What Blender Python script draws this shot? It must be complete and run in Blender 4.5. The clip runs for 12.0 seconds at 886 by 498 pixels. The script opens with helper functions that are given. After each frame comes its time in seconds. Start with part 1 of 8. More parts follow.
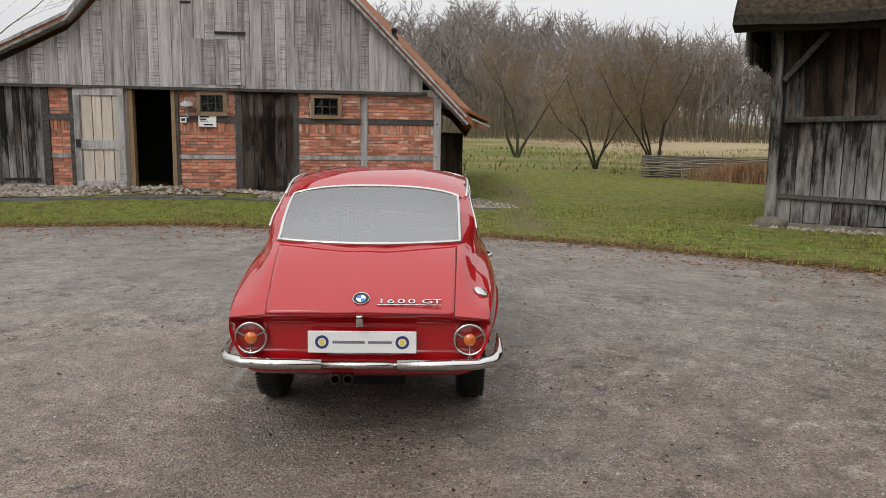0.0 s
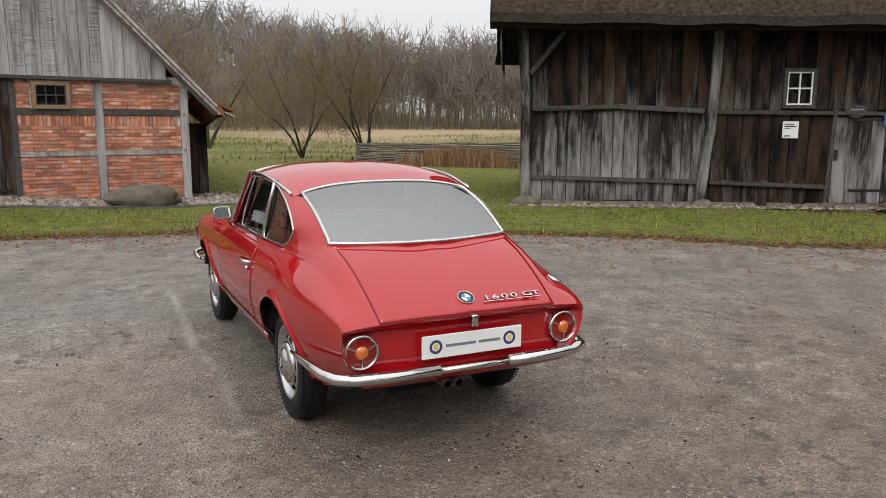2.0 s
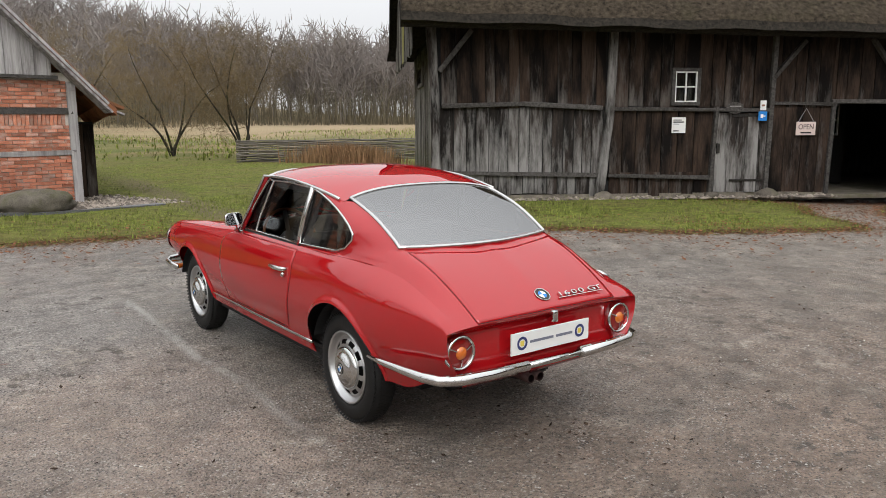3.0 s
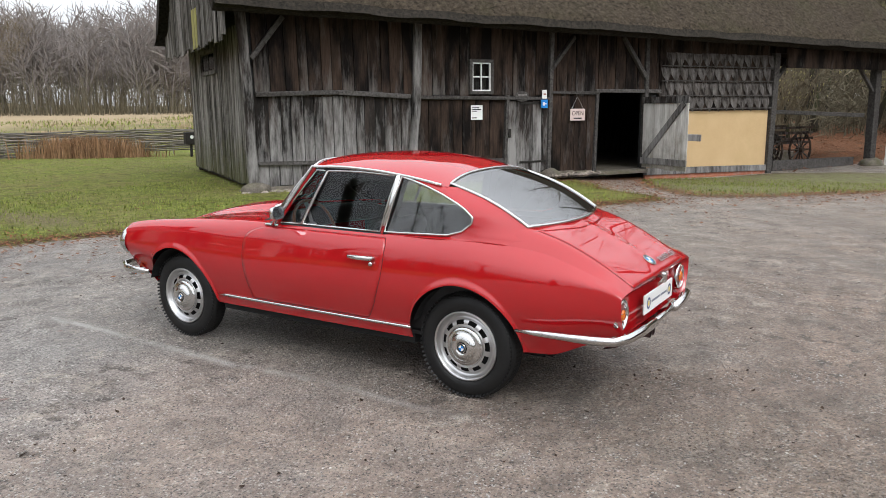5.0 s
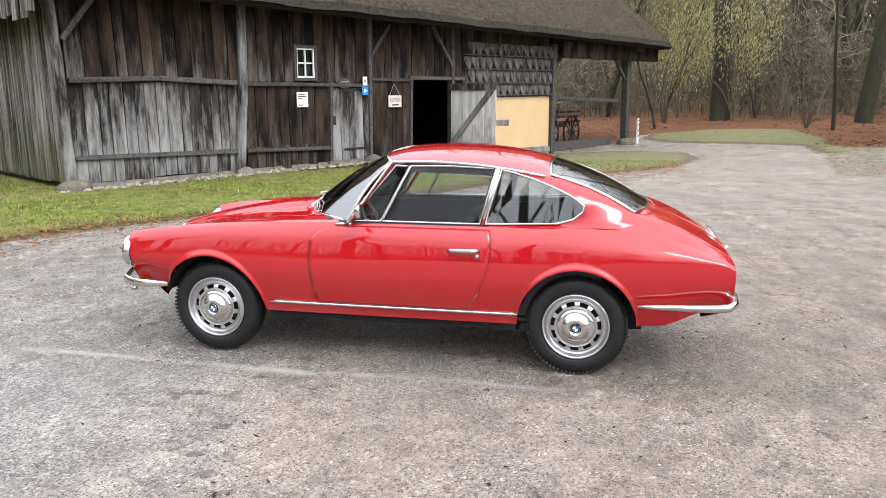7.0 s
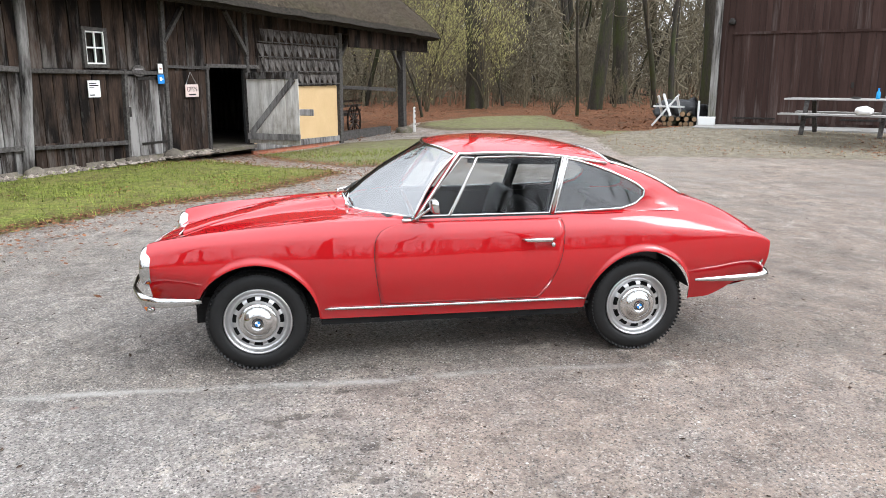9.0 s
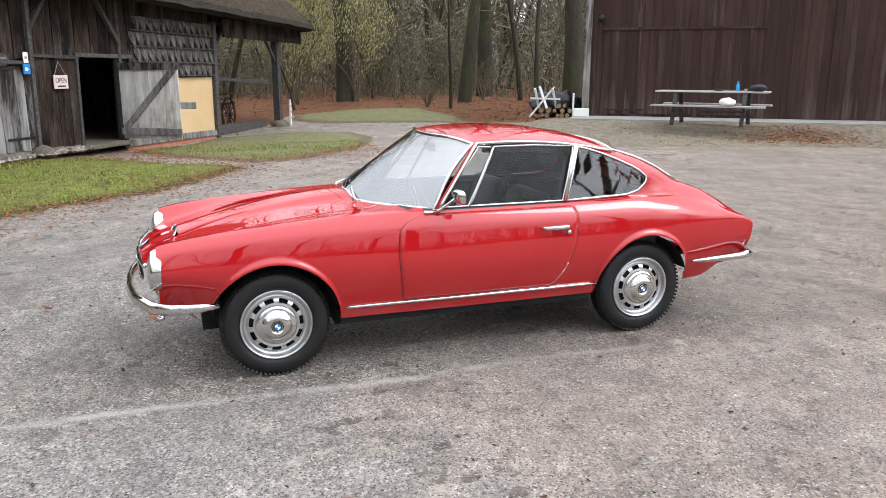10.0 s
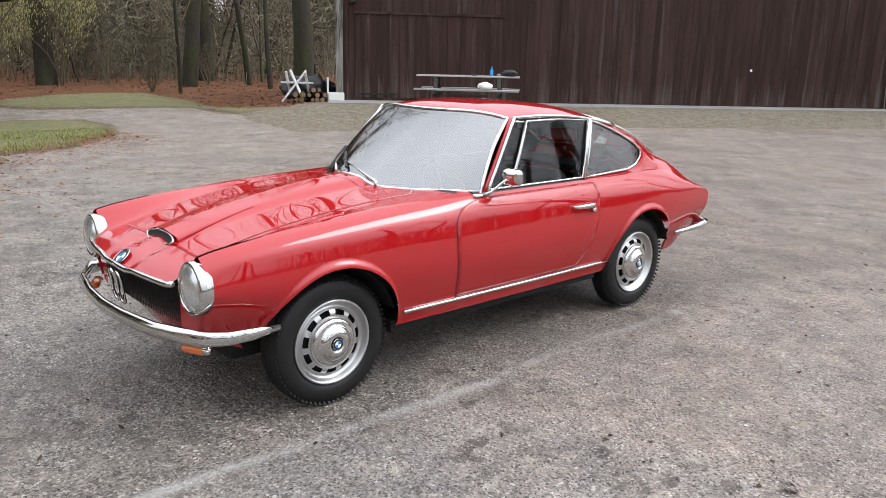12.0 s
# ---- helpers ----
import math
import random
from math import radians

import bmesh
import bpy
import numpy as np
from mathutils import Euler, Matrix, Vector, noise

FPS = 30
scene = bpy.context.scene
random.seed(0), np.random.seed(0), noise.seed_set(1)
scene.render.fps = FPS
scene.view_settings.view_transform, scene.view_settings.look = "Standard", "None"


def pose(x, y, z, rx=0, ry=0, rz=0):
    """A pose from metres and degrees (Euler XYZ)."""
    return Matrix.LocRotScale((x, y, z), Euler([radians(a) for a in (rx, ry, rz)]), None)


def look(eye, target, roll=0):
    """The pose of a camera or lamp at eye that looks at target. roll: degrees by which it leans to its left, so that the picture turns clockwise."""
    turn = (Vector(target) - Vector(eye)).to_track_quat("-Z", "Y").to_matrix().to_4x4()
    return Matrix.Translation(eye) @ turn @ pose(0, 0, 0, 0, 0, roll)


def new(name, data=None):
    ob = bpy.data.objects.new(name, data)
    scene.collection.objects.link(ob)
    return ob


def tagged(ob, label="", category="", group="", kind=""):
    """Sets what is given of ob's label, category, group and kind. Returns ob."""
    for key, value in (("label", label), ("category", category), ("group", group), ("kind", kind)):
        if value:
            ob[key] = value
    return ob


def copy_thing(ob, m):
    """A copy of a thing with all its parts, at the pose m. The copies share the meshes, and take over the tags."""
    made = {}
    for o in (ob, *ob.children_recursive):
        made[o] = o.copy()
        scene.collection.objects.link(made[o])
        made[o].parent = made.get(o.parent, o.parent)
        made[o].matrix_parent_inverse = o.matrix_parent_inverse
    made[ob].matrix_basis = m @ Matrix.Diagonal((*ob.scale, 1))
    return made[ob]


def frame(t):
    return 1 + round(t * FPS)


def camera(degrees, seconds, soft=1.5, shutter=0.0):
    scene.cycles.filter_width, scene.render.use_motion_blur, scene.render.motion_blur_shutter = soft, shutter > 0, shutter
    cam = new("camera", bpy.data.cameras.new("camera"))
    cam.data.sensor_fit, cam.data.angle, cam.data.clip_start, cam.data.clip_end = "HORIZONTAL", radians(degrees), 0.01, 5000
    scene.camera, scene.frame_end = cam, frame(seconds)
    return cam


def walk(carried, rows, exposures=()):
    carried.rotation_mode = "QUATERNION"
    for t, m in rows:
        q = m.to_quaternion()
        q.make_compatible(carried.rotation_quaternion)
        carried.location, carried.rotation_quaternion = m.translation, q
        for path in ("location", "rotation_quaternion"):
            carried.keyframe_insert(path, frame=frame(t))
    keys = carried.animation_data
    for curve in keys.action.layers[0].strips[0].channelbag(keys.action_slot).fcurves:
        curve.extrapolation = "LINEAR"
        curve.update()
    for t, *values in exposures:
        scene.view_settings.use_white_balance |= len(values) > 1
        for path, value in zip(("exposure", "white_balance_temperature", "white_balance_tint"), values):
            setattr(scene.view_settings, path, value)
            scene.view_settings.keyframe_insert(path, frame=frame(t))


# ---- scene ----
cam = camera(60.4, 12.0, soft=0.9)
PATH = [
    (0, (0.328, -5.587, 1.55), (0.363, -3.61, 1.253), 0.8),
    (0.5, (-0.146, -5.604, 1.564), (0.077, -3.64, 1.258), 0.7),
    (1, (-0.663, -5.593, 1.589), (-0.218, -3.669, 1.274), 0.5),
    (1.5, (-1.155, -5.359, 1.573), (-0.49, -3.5, 1.255), 0.2),
    (2, (-1.599, -5.06, 1.55), (-0.742, -3.281, 1.231), 0.1),
    (2.5, (-2.068, -4.839, 1.576), (-1.05, -3.149, 1.252), 0.0),
    (3, (-2.535, -4.626, 1.602), (-1.369, -3.035, 1.269), -0.2),
    (3.2, (-2.71, -4.521, 1.611), (-1.489, -2.973, 1.273), -0.2),
    (4.8, (-3.998, -3.404, 1.598), (-2.375, -2.293, 1.236), -0.6),
    (5, (-4.142, -3.236, 1.611), (-2.48, -2.187, 1.245), -0.5),
    (5.5, (-4.449, -2.791, 1.636), (-2.702, -1.893, 1.258), -0.5),
    (6, (-4.714, -2.305, 1.659), (-2.898, -1.564, 1.269), -0.4),
    (6.5, (-4.901, -1.834, 1.67), (-3.032, -1.246, 1.271), -0.4),
    (7, (-5.033, -1.32, 1.688), (-3.12, -0.903, 1.277), -0.4),
    (7.2, (-5.064, -1.113, 1.701), (-3.139, -0.767, 1.282), -0.5),
    (8.8, (-5.061, 0.5, 1.703), (-3.119, 0.294, 1.268), -0.4),
    (9, (-5.021, 0.705, 1.701), (-3.09, 0.424, 1.26), -0.1),
    (9.5, (-4.932, 1.156, 1.696), (-3.036, 0.706, 1.248), -0.0),
    (10, (-4.718, 1.624, 1.672), (-2.881, 0.979, 1.215), 0.2),
    (10.5, (-4.429, 2.044, 1.638), (-2.67, 1.213, 1.174), 0.5),
    (11, (-4.108, 2.411, 1.603), (-2.441, 1.411, 1.133), 0.6),
    (11.5, (-3.765, 2.719, 1.577), (-2.203, 1.563, 1.101), 0.9),
    (12, (-3.372, 2.963, 1.541), (-1.928, 1.665, 1.062), 1.3),
]
walk(cam, [(t, look(eye, target, roll)) for t, eye, target, roll in PATH],
     exposures=((0.0, -0.18, 6600, 11), (2.5, -0.04, 6550, 10), (3.2, 0.04, 6500, 10), (5.0, 0.31, 6250, 10), (6.0, 0.78, 6150, 10), (7.0, 1.0, 6120, 10), (9.0, 0.88, 6100, 10), (10.0, 0.72, 6100, 10), (12.0, 0.5, 6150, 11)))

import functools

# ---- light ----
world = bpy.data.worlds.new("overcast_sky")
scene.world = world
world.use_nodes = True
wn, wl = world.node_tree.nodes, world.node_tree.links
sky = wn.new("ShaderNodeTexSky")
sky.sky_type, sky.sun_disc = "NISHITA", False
sky.sun_elevation, sky.sun_rotation = radians(38), radians(215)
sky.air_density, sky.dust_density, sky.ozone_density = 1.0, 6.0, 1.0
grey = wn.new("ShaderNodeHueSaturation")
grey.inputs["Saturation"].default_value = 0.12
cloud = wn.new("ShaderNodeMixRGB")
cloud.inputs["Fac"].default_value = 0.75
cloud.inputs["Color2"].default_value = (8.2, 8.35, 8.6, 1)
wl.new(sky.outputs["Color"], grey.inputs["Color"])
wl.new(grey.outputs["Color"], cloud.inputs["Color1"])
# an overcast sky is brighter overhead than at the horizon
way, split, lift, dome = wn.new("ShaderNodeTexCoord"), wn.new("ShaderNodeSeparateXYZ"), wn.new("ShaderNodeMapRange"), wn.new("ShaderNodeMixRGB")
wl.new(way.outputs["Generated"], split.inputs[0])
wl.new(split.outputs["Z"], lift.inputs["Value"])
lift.inputs["From Min"].default_value, lift.inputs["To Min"].default_value, lift.inputs["To Max"].default_value = 0.0, 1.08, 2.55
dome.blend_type = "MULTIPLY"
dome.inputs["Fac"].default_value = 1
wl.new(cloud.outputs["Color"], dome.inputs["Color1"])
wl.new(lift.outputs[0], dome.inputs["Color2"])
wl.new(dome.outputs["Color"], wn["Background"].inputs["Color"])
wn["Background"].inputs["Strength"].default_value = 0.098
sun = new("sun", bpy.data.lights.new("sun", "SUN"))
sun.data.energy, sun.data.angle, sun.data.color = 0.7, radians(25), (1, 0.97, 0.92)
sun.matrix_world = look((-6, -9, 12), (0, 0, 0))


# ---- materials ----
def surface(name, dark, light, scale=6.0, rough=0.8, bump=0.3, metal=0.0, stretch=(1, 1, 1), fine=60.0, stain=None, stain_scale=0.7,
            stain_amount=0.5, vary=0.0, island=0.0, coat=0.0, contrast=1.0, depth=0.01):
    """A worn surface: two scales of noise between two colours, stains of a third, relief from the fine grain."""
    m = bpy.data.materials.new(name)
    m.use_nodes = True
    n, l = m.node_tree.nodes, m.node_tree.links
    b = n["Principled BSDF"]
    co, mp = n.new("ShaderNodeTexCoord"), n.new("ShaderNodeMapping")
    mp.inputs["Scale"].default_value = stretch
    info = n.new("ShaderNodeObjectInfo")
    shift = n.new("ShaderNodeVectorMath")
    shift.operation = "SCALE"
    shift.inputs[0].default_value = (37, 91, 53)
    l.new(info.outputs["Random"], shift.inputs["Scale"])
    l.new(co.outputs["Object"], mp.inputs["Vector"])
    l.new(shift.outputs[0], mp.inputs["Location"])
    big, small = n.new("ShaderNodeTexNoise"), n.new("ShaderNodeTexNoise")
    big.inputs["Scale"].default_value, big.inputs["Detail"].default_value, big.inputs["Roughness"].default_value = scale, 6, 0.65
    small.inputs["Scale"].default_value, small.inputs["Detail"].default_value = fine, 4
    for t in (big, small):
        l.new(mp.outputs[0], t.inputs["Vector"])
    mix = n.new("ShaderNodeMath")
    mix.operation = "MULTIPLY_ADD"
    mix.inputs[1].default_value = 0.45
    l.new(small.outputs["Fac"], mix.inputs[0])
    half = n.new("ShaderNodeMath")
    half.operation = "MULTIPLY"
    half.inputs[1].default_value = 0.6
    l.new(big.outputs["Fac"], half.inputs[0])
    l.new(half.outputs[0], mix.inputs[2])
    ramp = n.new("ShaderNodeMapRange")
    w = 0.22 / contrast
    ramp.inputs["From Min"].default_value, ramp.inputs["From Max"].default_value = 0.525 - w, 0.525 + w
    l.new(mix.outputs[0], ramp.inputs["Value"])
    col = n.new("ShaderNodeMixRGB")
    col.inputs["Color1"].default_value, col.inputs["Color2"].default_value = (*dark, 1), (*light, 1)
    l.new(ramp.outputs[0], col.inputs["Fac"])
    out = col.outputs[0]
    if stain:
        st = n.new("ShaderNodeTexNoise")
        st.inputs["Scale"].default_value, st.inputs["Detail"].default_value, st.inputs["Roughness"].default_value = stain_scale, 5, 0.7
        l.new(mp.outputs[0], st.inputs["Vector"])
        sr = n.new("ShaderNodeMapRange")
        sr.inputs["From Min"].default_value, sr.inputs["From Max"].default_value, sr.inputs["To Max"].default_value = 0.48, 0.68, stain_amount
        l.new(st.outputs["Fac"], sr.inputs["Value"])
        sm = n.new("ShaderNodeMixRGB")
        sm.inputs["Color2"].default_value = (*stain, 1)
        l.new(sr.outputs[0], sm.inputs["Fac"])
        l.new(out, sm.inputs["Color1"])
        out = sm.outputs[0]
    if vary or island:
        hv = n.new("ShaderNodeHueSaturation")
        vr = n.new("ShaderNodeMapRange")
        amount = vary or island
        vr.inputs["To Min"].default_value, vr.inputs["To Max"].default_value = 1 - amount, 1 + amount
        geo = n.new("ShaderNodeNewGeometry")
        l.new(info.outputs["Random"] if vary else geo.outputs["Random Per Island"], vr.inputs["Value"])
        l.new(vr.outputs[0], hv.inputs["Value"])
        l.new(out, hv.inputs["Color"])
        out = hv.outputs[0]
    l.new(out, b.inputs["Base Color"])
    rr = n.new("ShaderNodeMapRange")
    rr.inputs["To Min"].default_value, rr.inputs["To Max"].default_value = max(0.02, rough - 0.1), min(1, rough + 0.08)
    l.new(small.outputs["Fac"], rr.inputs["Value"])
    l.new(rr.outputs[0], b.inputs["Roughness"])
    b.inputs["Metallic"].default_value = metal
    b.inputs["Coat Weight"].default_value = coat
    b.inputs["Specular IOR Level"].default_value = 0.12 if rough > 0.84 else 0.35
    if bump:
        bp = n.new("ShaderNodeBump")
        bp.inputs["Strength"].default_value, bp.inputs["Distance"].default_value = bump, depth
        l.new(mix.outputs[0], bp.inputs["Height"])
        l.new(bp.outputs[0], b.inputs["Normal"])
    return m


def glassy(name, tint, fresnel_ior, rough=0.02):
    """Thin window glass: clear sheet whose reflection follows a chosen refractive index."""
    m = bpy.data.materials.new(name)
    m.use_nodes = True
    n, l = m.node_tree.nodes, m.node_tree.links
    n.remove(n["Principled BSDF"])
    tr, gl, mx, fr = n.new("ShaderNodeBsdfTransparent"), n.new("ShaderNodeBsdfGlossy"), n.new("ShaderNodeMixShader"), n.new("ShaderNodeFresnel")
    tr.inputs["Color"].default_value = (*tint, 1)
    gl.inputs["Roughness"].default_value = rough
    fr.inputs["IOR"].default_value = fresnel_ior
    l.new(fr.outputs[0], mx.inputs["Fac"])
    l.new(tr.outputs[0], mx.inputs[1])
    l.new(gl.outputs[0], mx.inputs[2])
    l.new(mx.outputs[0], n["Material Output"].inputs["Surface"])
    return m


def plain(name, color, rough=0.5, metal=0.0, coat=0.0):
    m = bpy.data.materials.new(name)
    m.use_nodes = True
    n, l = m.node_tree.nodes, m.node_tree.links
    b = n["Principled BSDF"]
    t = n.new("ShaderNodeTexNoise")
    t.inputs["Scale"].default_value, t.inputs["Detail"].default_value = 35, 4
    r = n.new("ShaderNodeMapRange")
    r.inputs["To Min"].default_value, r.inputs["To Max"].default_value = max(0.01, rough * 0.8), min(1, rough * 1.25)
    l.new(t.outputs["Fac"], r.inputs["Value"])
    l.new(r.outputs[0], b.inputs["Roughness"])
    b.inputs["Base Color"].default_value = (*color, 1)
    b.inputs["Metallic"].default_value, b.inputs["Coat Weight"].default_value, b.inputs["Coat Roughness"].default_value = metal, coat, 0.03
    return m


def weathered(name, dark, brown, silver, amount=0.0, bands=((0.0, 0.0), (1.0, 0.0)), top=3.6, across=16.0, along=1.3, moss=None, moss_at=(0.0, 0.6), saw=0.0, rough=0.9):
    """Old upright boards: dark grain, brown stain, rain-bleached silver streaks, height bands that also carry painted
    eave shade, algae at the foot.
    """
    m = bpy.data.materials.new(name)
    m.use_nodes = True
    n, l = m.node_tree.nodes, m.node_tree.links
    b = n["Principled BSDF"]
    co, info = n.new("ShaderNodeTexCoord"), n.new("ShaderNodeObjectInfo")
    shift = n.new("ShaderNodeVectorMath")
    shift.operation = "SCALE"
    shift.inputs[0].default_value = (37, 91, 53)
    l.new(info.outputs["Random"], shift.inputs["Scale"])
    add = n.new("ShaderNodeVectorMath")
    l.new(co.outputs["Object"], add.inputs[0])
    l.new(shift.outputs[0], add.inputs[1])

    def tex(sx, sz, detail=5, rough_=0.65):
        mp, t = n.new("ShaderNodeMapping"), n.new("ShaderNodeTexNoise")
        mp.inputs["Scale"].default_value = (sx, sx, sz)
        t.inputs["Scale"].default_value, t.inputs["Detail"].default_value, t.inputs["Roughness"].default_value = 1, detail, rough_
        l.new(add.outputs[0], mp.inputs["Vector"])
        l.new(mp.outputs[0], t.inputs["Vector"])
        return t.outputs["Fac"]

    def span(v, a, c, lo=0.0, hi=1.0):
        t = n.new("ShaderNodeMapRange")
        for k, x in zip(("From Min", "From Max", "To Min", "To Max"), (a, c, lo, hi)):
            t.inputs[k].default_value = x
        l.new(v, t.inputs["Value"])
        return t.outputs[0]

    def calc(op, a, c):
        t = n.new("ShaderNodeMath")
        t.operation = op
        for k, v in enumerate((a, c)):
            if isinstance(v, (int, float)):
                t.inputs[k].default_value = v
            else:
                l.new(v, t.inputs[k])
        return t.outputs[0]

    def blend(f, a, c):
        t = n.new("ShaderNodeMixRGB")
        for k, v in (("Fac", f), ("Color1", a), ("Color2", c)):
            if isinstance(v, tuple):
                t.inputs[k].default_value = (*v, 1)
            else:
                l.new(v, t.inputs[k])
        return t.outputs[0]

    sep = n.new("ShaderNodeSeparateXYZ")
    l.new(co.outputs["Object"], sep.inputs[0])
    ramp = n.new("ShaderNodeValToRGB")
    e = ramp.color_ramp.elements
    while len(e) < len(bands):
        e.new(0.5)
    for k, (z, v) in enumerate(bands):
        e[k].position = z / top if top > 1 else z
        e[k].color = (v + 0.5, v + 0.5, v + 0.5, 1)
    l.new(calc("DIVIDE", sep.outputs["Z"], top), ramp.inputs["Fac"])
    grain = tex(across * 7, along * 3, 4)
    streak = tex(across, along, 6, 0.7)
    each = span(info.outputs["Random"], 0, 1, -0.1, 0.1)
    col = blend(span(tex(across * 0.4, along * 0.6, 5), 0.42, 0.62), dark, brown)
    col = blend(span(grain, 0.45, 0.7, 0, 0.6), col, dark)
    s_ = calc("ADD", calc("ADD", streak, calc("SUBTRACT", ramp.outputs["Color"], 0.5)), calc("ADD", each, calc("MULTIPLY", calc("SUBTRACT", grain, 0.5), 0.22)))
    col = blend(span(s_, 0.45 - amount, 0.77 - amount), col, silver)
    if saw:
        mp, wv = n.new("ShaderNodeMapping"), n.new("ShaderNodeTexNoise")
        mp.inputs["Scale"].default_value = (2, 2, 42)
        wv.inputs["Detail"].default_value = 3
        wv.inputs["Scale"].default_value = 1
        l.new(add.outputs[0], mp.inputs["Vector"])
        l.new(mp.outputs[0], wv.inputs["Vector"])
        col = blend(calc("MULTIPLY", span(wv.outputs["Fac"], 0.5, 0.62, 0, saw), span(tex(1.7, 0.25, 3), 0.5, 0.6)), col, dark)
    if moss:
        at_ = calc("ADD", sep.outputs["Z"], span(tex(5, 3, 5), 0.3, 0.7, -0.5, 0.5))
        col = blend(span(at_, moss_at[1], moss_at[0], 0, 0.55), col, moss)
    l.new(col, b.inputs["Base Color"])
    b.inputs["Roughness"].default_value = rough
    b.inputs["Specular IOR Level"].default_value = 0.12
    bp = n.new("ShaderNodeBump")
    bp.inputs["Strength"].default_value, bp.inputs["Distance"].default_value = 0.7, 0.012
    l.new(calc("ADD", streak, grain), bp.inputs["Height"])
    l.new(bp.outputs[0], b.inputs["Normal"])
    return m


M_BOARD = weathered("grey_sawn_boards", (0.14, 0.128, 0.126), (0.285, 0.268, 0.264), (0.47, 0.45, 0.446), 0.1, across=10, along=0.8, saw=0.8)
M_BLEACH = surface("bleached_pine_boards", (0.33, 0.295, 0.245), (0.68, 0.62, 0.53), 2.5, 0.85, 0.4, stretch=(9, 9, 0.8), fine=30, stain=(0.3, 0.22, 0.14), stain_scale=0.6, stain_amount=0.6, vary=0.12)
# Bands: drip streaks above the rail; the darkening upward is painted eave shade.
M_DARK = weathered("weathered_boards_eave_shade", (0.007, 0.0055, 0.005), (0.056, 0.037, 0.027), (0.13, 0.118, 0.108), -0.09, ((0.0, 0.03), (0.9, 0.02), (1.8, -0.05), (1.95, 0.1), (2.4, -0.01), (2.9, -0.05), (3.6, -0.1)), across=6, along=1.0)
# Bands bleach the foot and darken towards the rail and the eaves.
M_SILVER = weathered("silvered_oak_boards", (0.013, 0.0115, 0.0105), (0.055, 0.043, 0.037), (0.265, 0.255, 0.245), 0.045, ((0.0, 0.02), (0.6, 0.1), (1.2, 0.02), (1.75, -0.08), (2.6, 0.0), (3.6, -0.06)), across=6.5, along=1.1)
M_BEAM = surface("grey_oak_beam", (0.022, 0.02, 0.019), (0.12, 0.112, 0.105), 3.0, 0.9, 0.6, stretch=(6, 6, 6), fine=40, stain=(0.035, 0.03, 0.026), vary=0.15, contrast=1.4)
M_STAINED = weathered("brown_stained_boards", (0.034, 0.0195, 0.016), (0.06, 0.035, 0.029), (0.125, 0.1, 0.09), -0.13, ((0.0, 0.17), (0.7, 0.1), (1.3, 0.0), (6.4, -0.02)), top=6.5, across=4.5, along=0.3, rough=0.8)
M_ALGAE = weathered("green_silver_boards", (0.014, 0.0125, 0.01), (0.075, 0.068, 0.055), (0.34, 0.325, 0.305), 0.03, ((0.0, 0.0), (1.5, 0.04), (3.6, -0.02)), across=11, along=0.8, moss=(0.1, 0.105, 0.035), moss_at=(0.1, 1.1))
M_LIMEWASH = weathered("limewashed_door_boards", (0.28, 0.26, 0.23), (0.5, 0.47, 0.42), (0.74, 0.72, 0.68), 0.16, across=5, along=0.7, moss=(0.13, 0.105, 0.06), moss_at=(0.15, 0.95))
M_MOSSPAVE = surface("mossy_paving", (0.06, 0.048, 0.026), (0.17, 0.14, 0.08), 5, 0.85, 0.5, stain=(0.07, 0.085, 0.025), stain_scale=2, stain_amount=0.6, vary=0.2)
M_PINE = surface("brown_pine_frame", (0.13, 0.08, 0.04), (0.3, 0.2, 0.115), 6, 0.8, 0.3, stretch=(4, 4, 4), vary=0.15)
M_SHINGLE = weathered("split_oak_shingles", (0.03, 0.025, 0.022), (0.085, 0.073, 0.064), (0.19, 0.178, 0.168), 0.04, across=9, along=2.0)
M_BRICK = surface("red_brick", (0.31, 0.1, 0.06), (0.55, 0.235, 0.145), 9.0, 0.9, 0.5, fine=90, stain=(0.55, 0.5, 0.45), stain_scale=4, stain_amount=0.6, vary=0.4)
M_BRICKS = surface("red_brick_far", (0.31, 0.1, 0.06), (0.55, 0.235, 0.145), 9.0, 0.9, 0.5, fine=90, stain=(0.4, 0.36, 0.32), stain_scale=5, stain_amount=0.5, island=0.4)
M_MORTAR = surface("lime_mortar", (0.47, 0.43, 0.39), (0.7, 0.66, 0.6), 8, 0.95, 0.3)
M_TILE = surface("orange_clay_tile", (0.2, 0.07, 0.035), (0.4, 0.17, 0.085), 5, 0.85, 0.3, stain=(0.1, 0.09, 0.05), stain_scale=2, stain_amount=0.6, vary=0.25)
M_THATCH = surface("mossy_reed_thatch", (0.01, 0.0075, 0.005), (0.104, 0.081, 0.056), 11, 0.95, 1.0, fine=120, stain=(0.05, 0.052, 0.02), stain_scale=0.7, stain_amount=0.35, depth=0.06, contrast=1.7)
# Cut reed ends and underside, darkened so the eave's shade is in the colour.
M_EAVESHADE = surface("shaded_reed_ends", (0.008, 0.007, 0.006), (0.05, 0.042, 0.032), 14, 0.95, 1.0, fine=110, depth=0.05, contrast=1.6)
M_PLASTER = surface("ochre_lime_plaster", (0.52, 0.36, 0.19), (0.62, 0.45, 0.25), 1.5, 0.9, 0.15, stain=(0.5, 0.36, 0.18), stain_scale=1.2, stain_amount=0.5)
M_WHITEWOOD = surface("white_window_paint", (0.6, 0.6, 0.57), (0.78, 0.78, 0.76), 12, 0.6, 0.1)
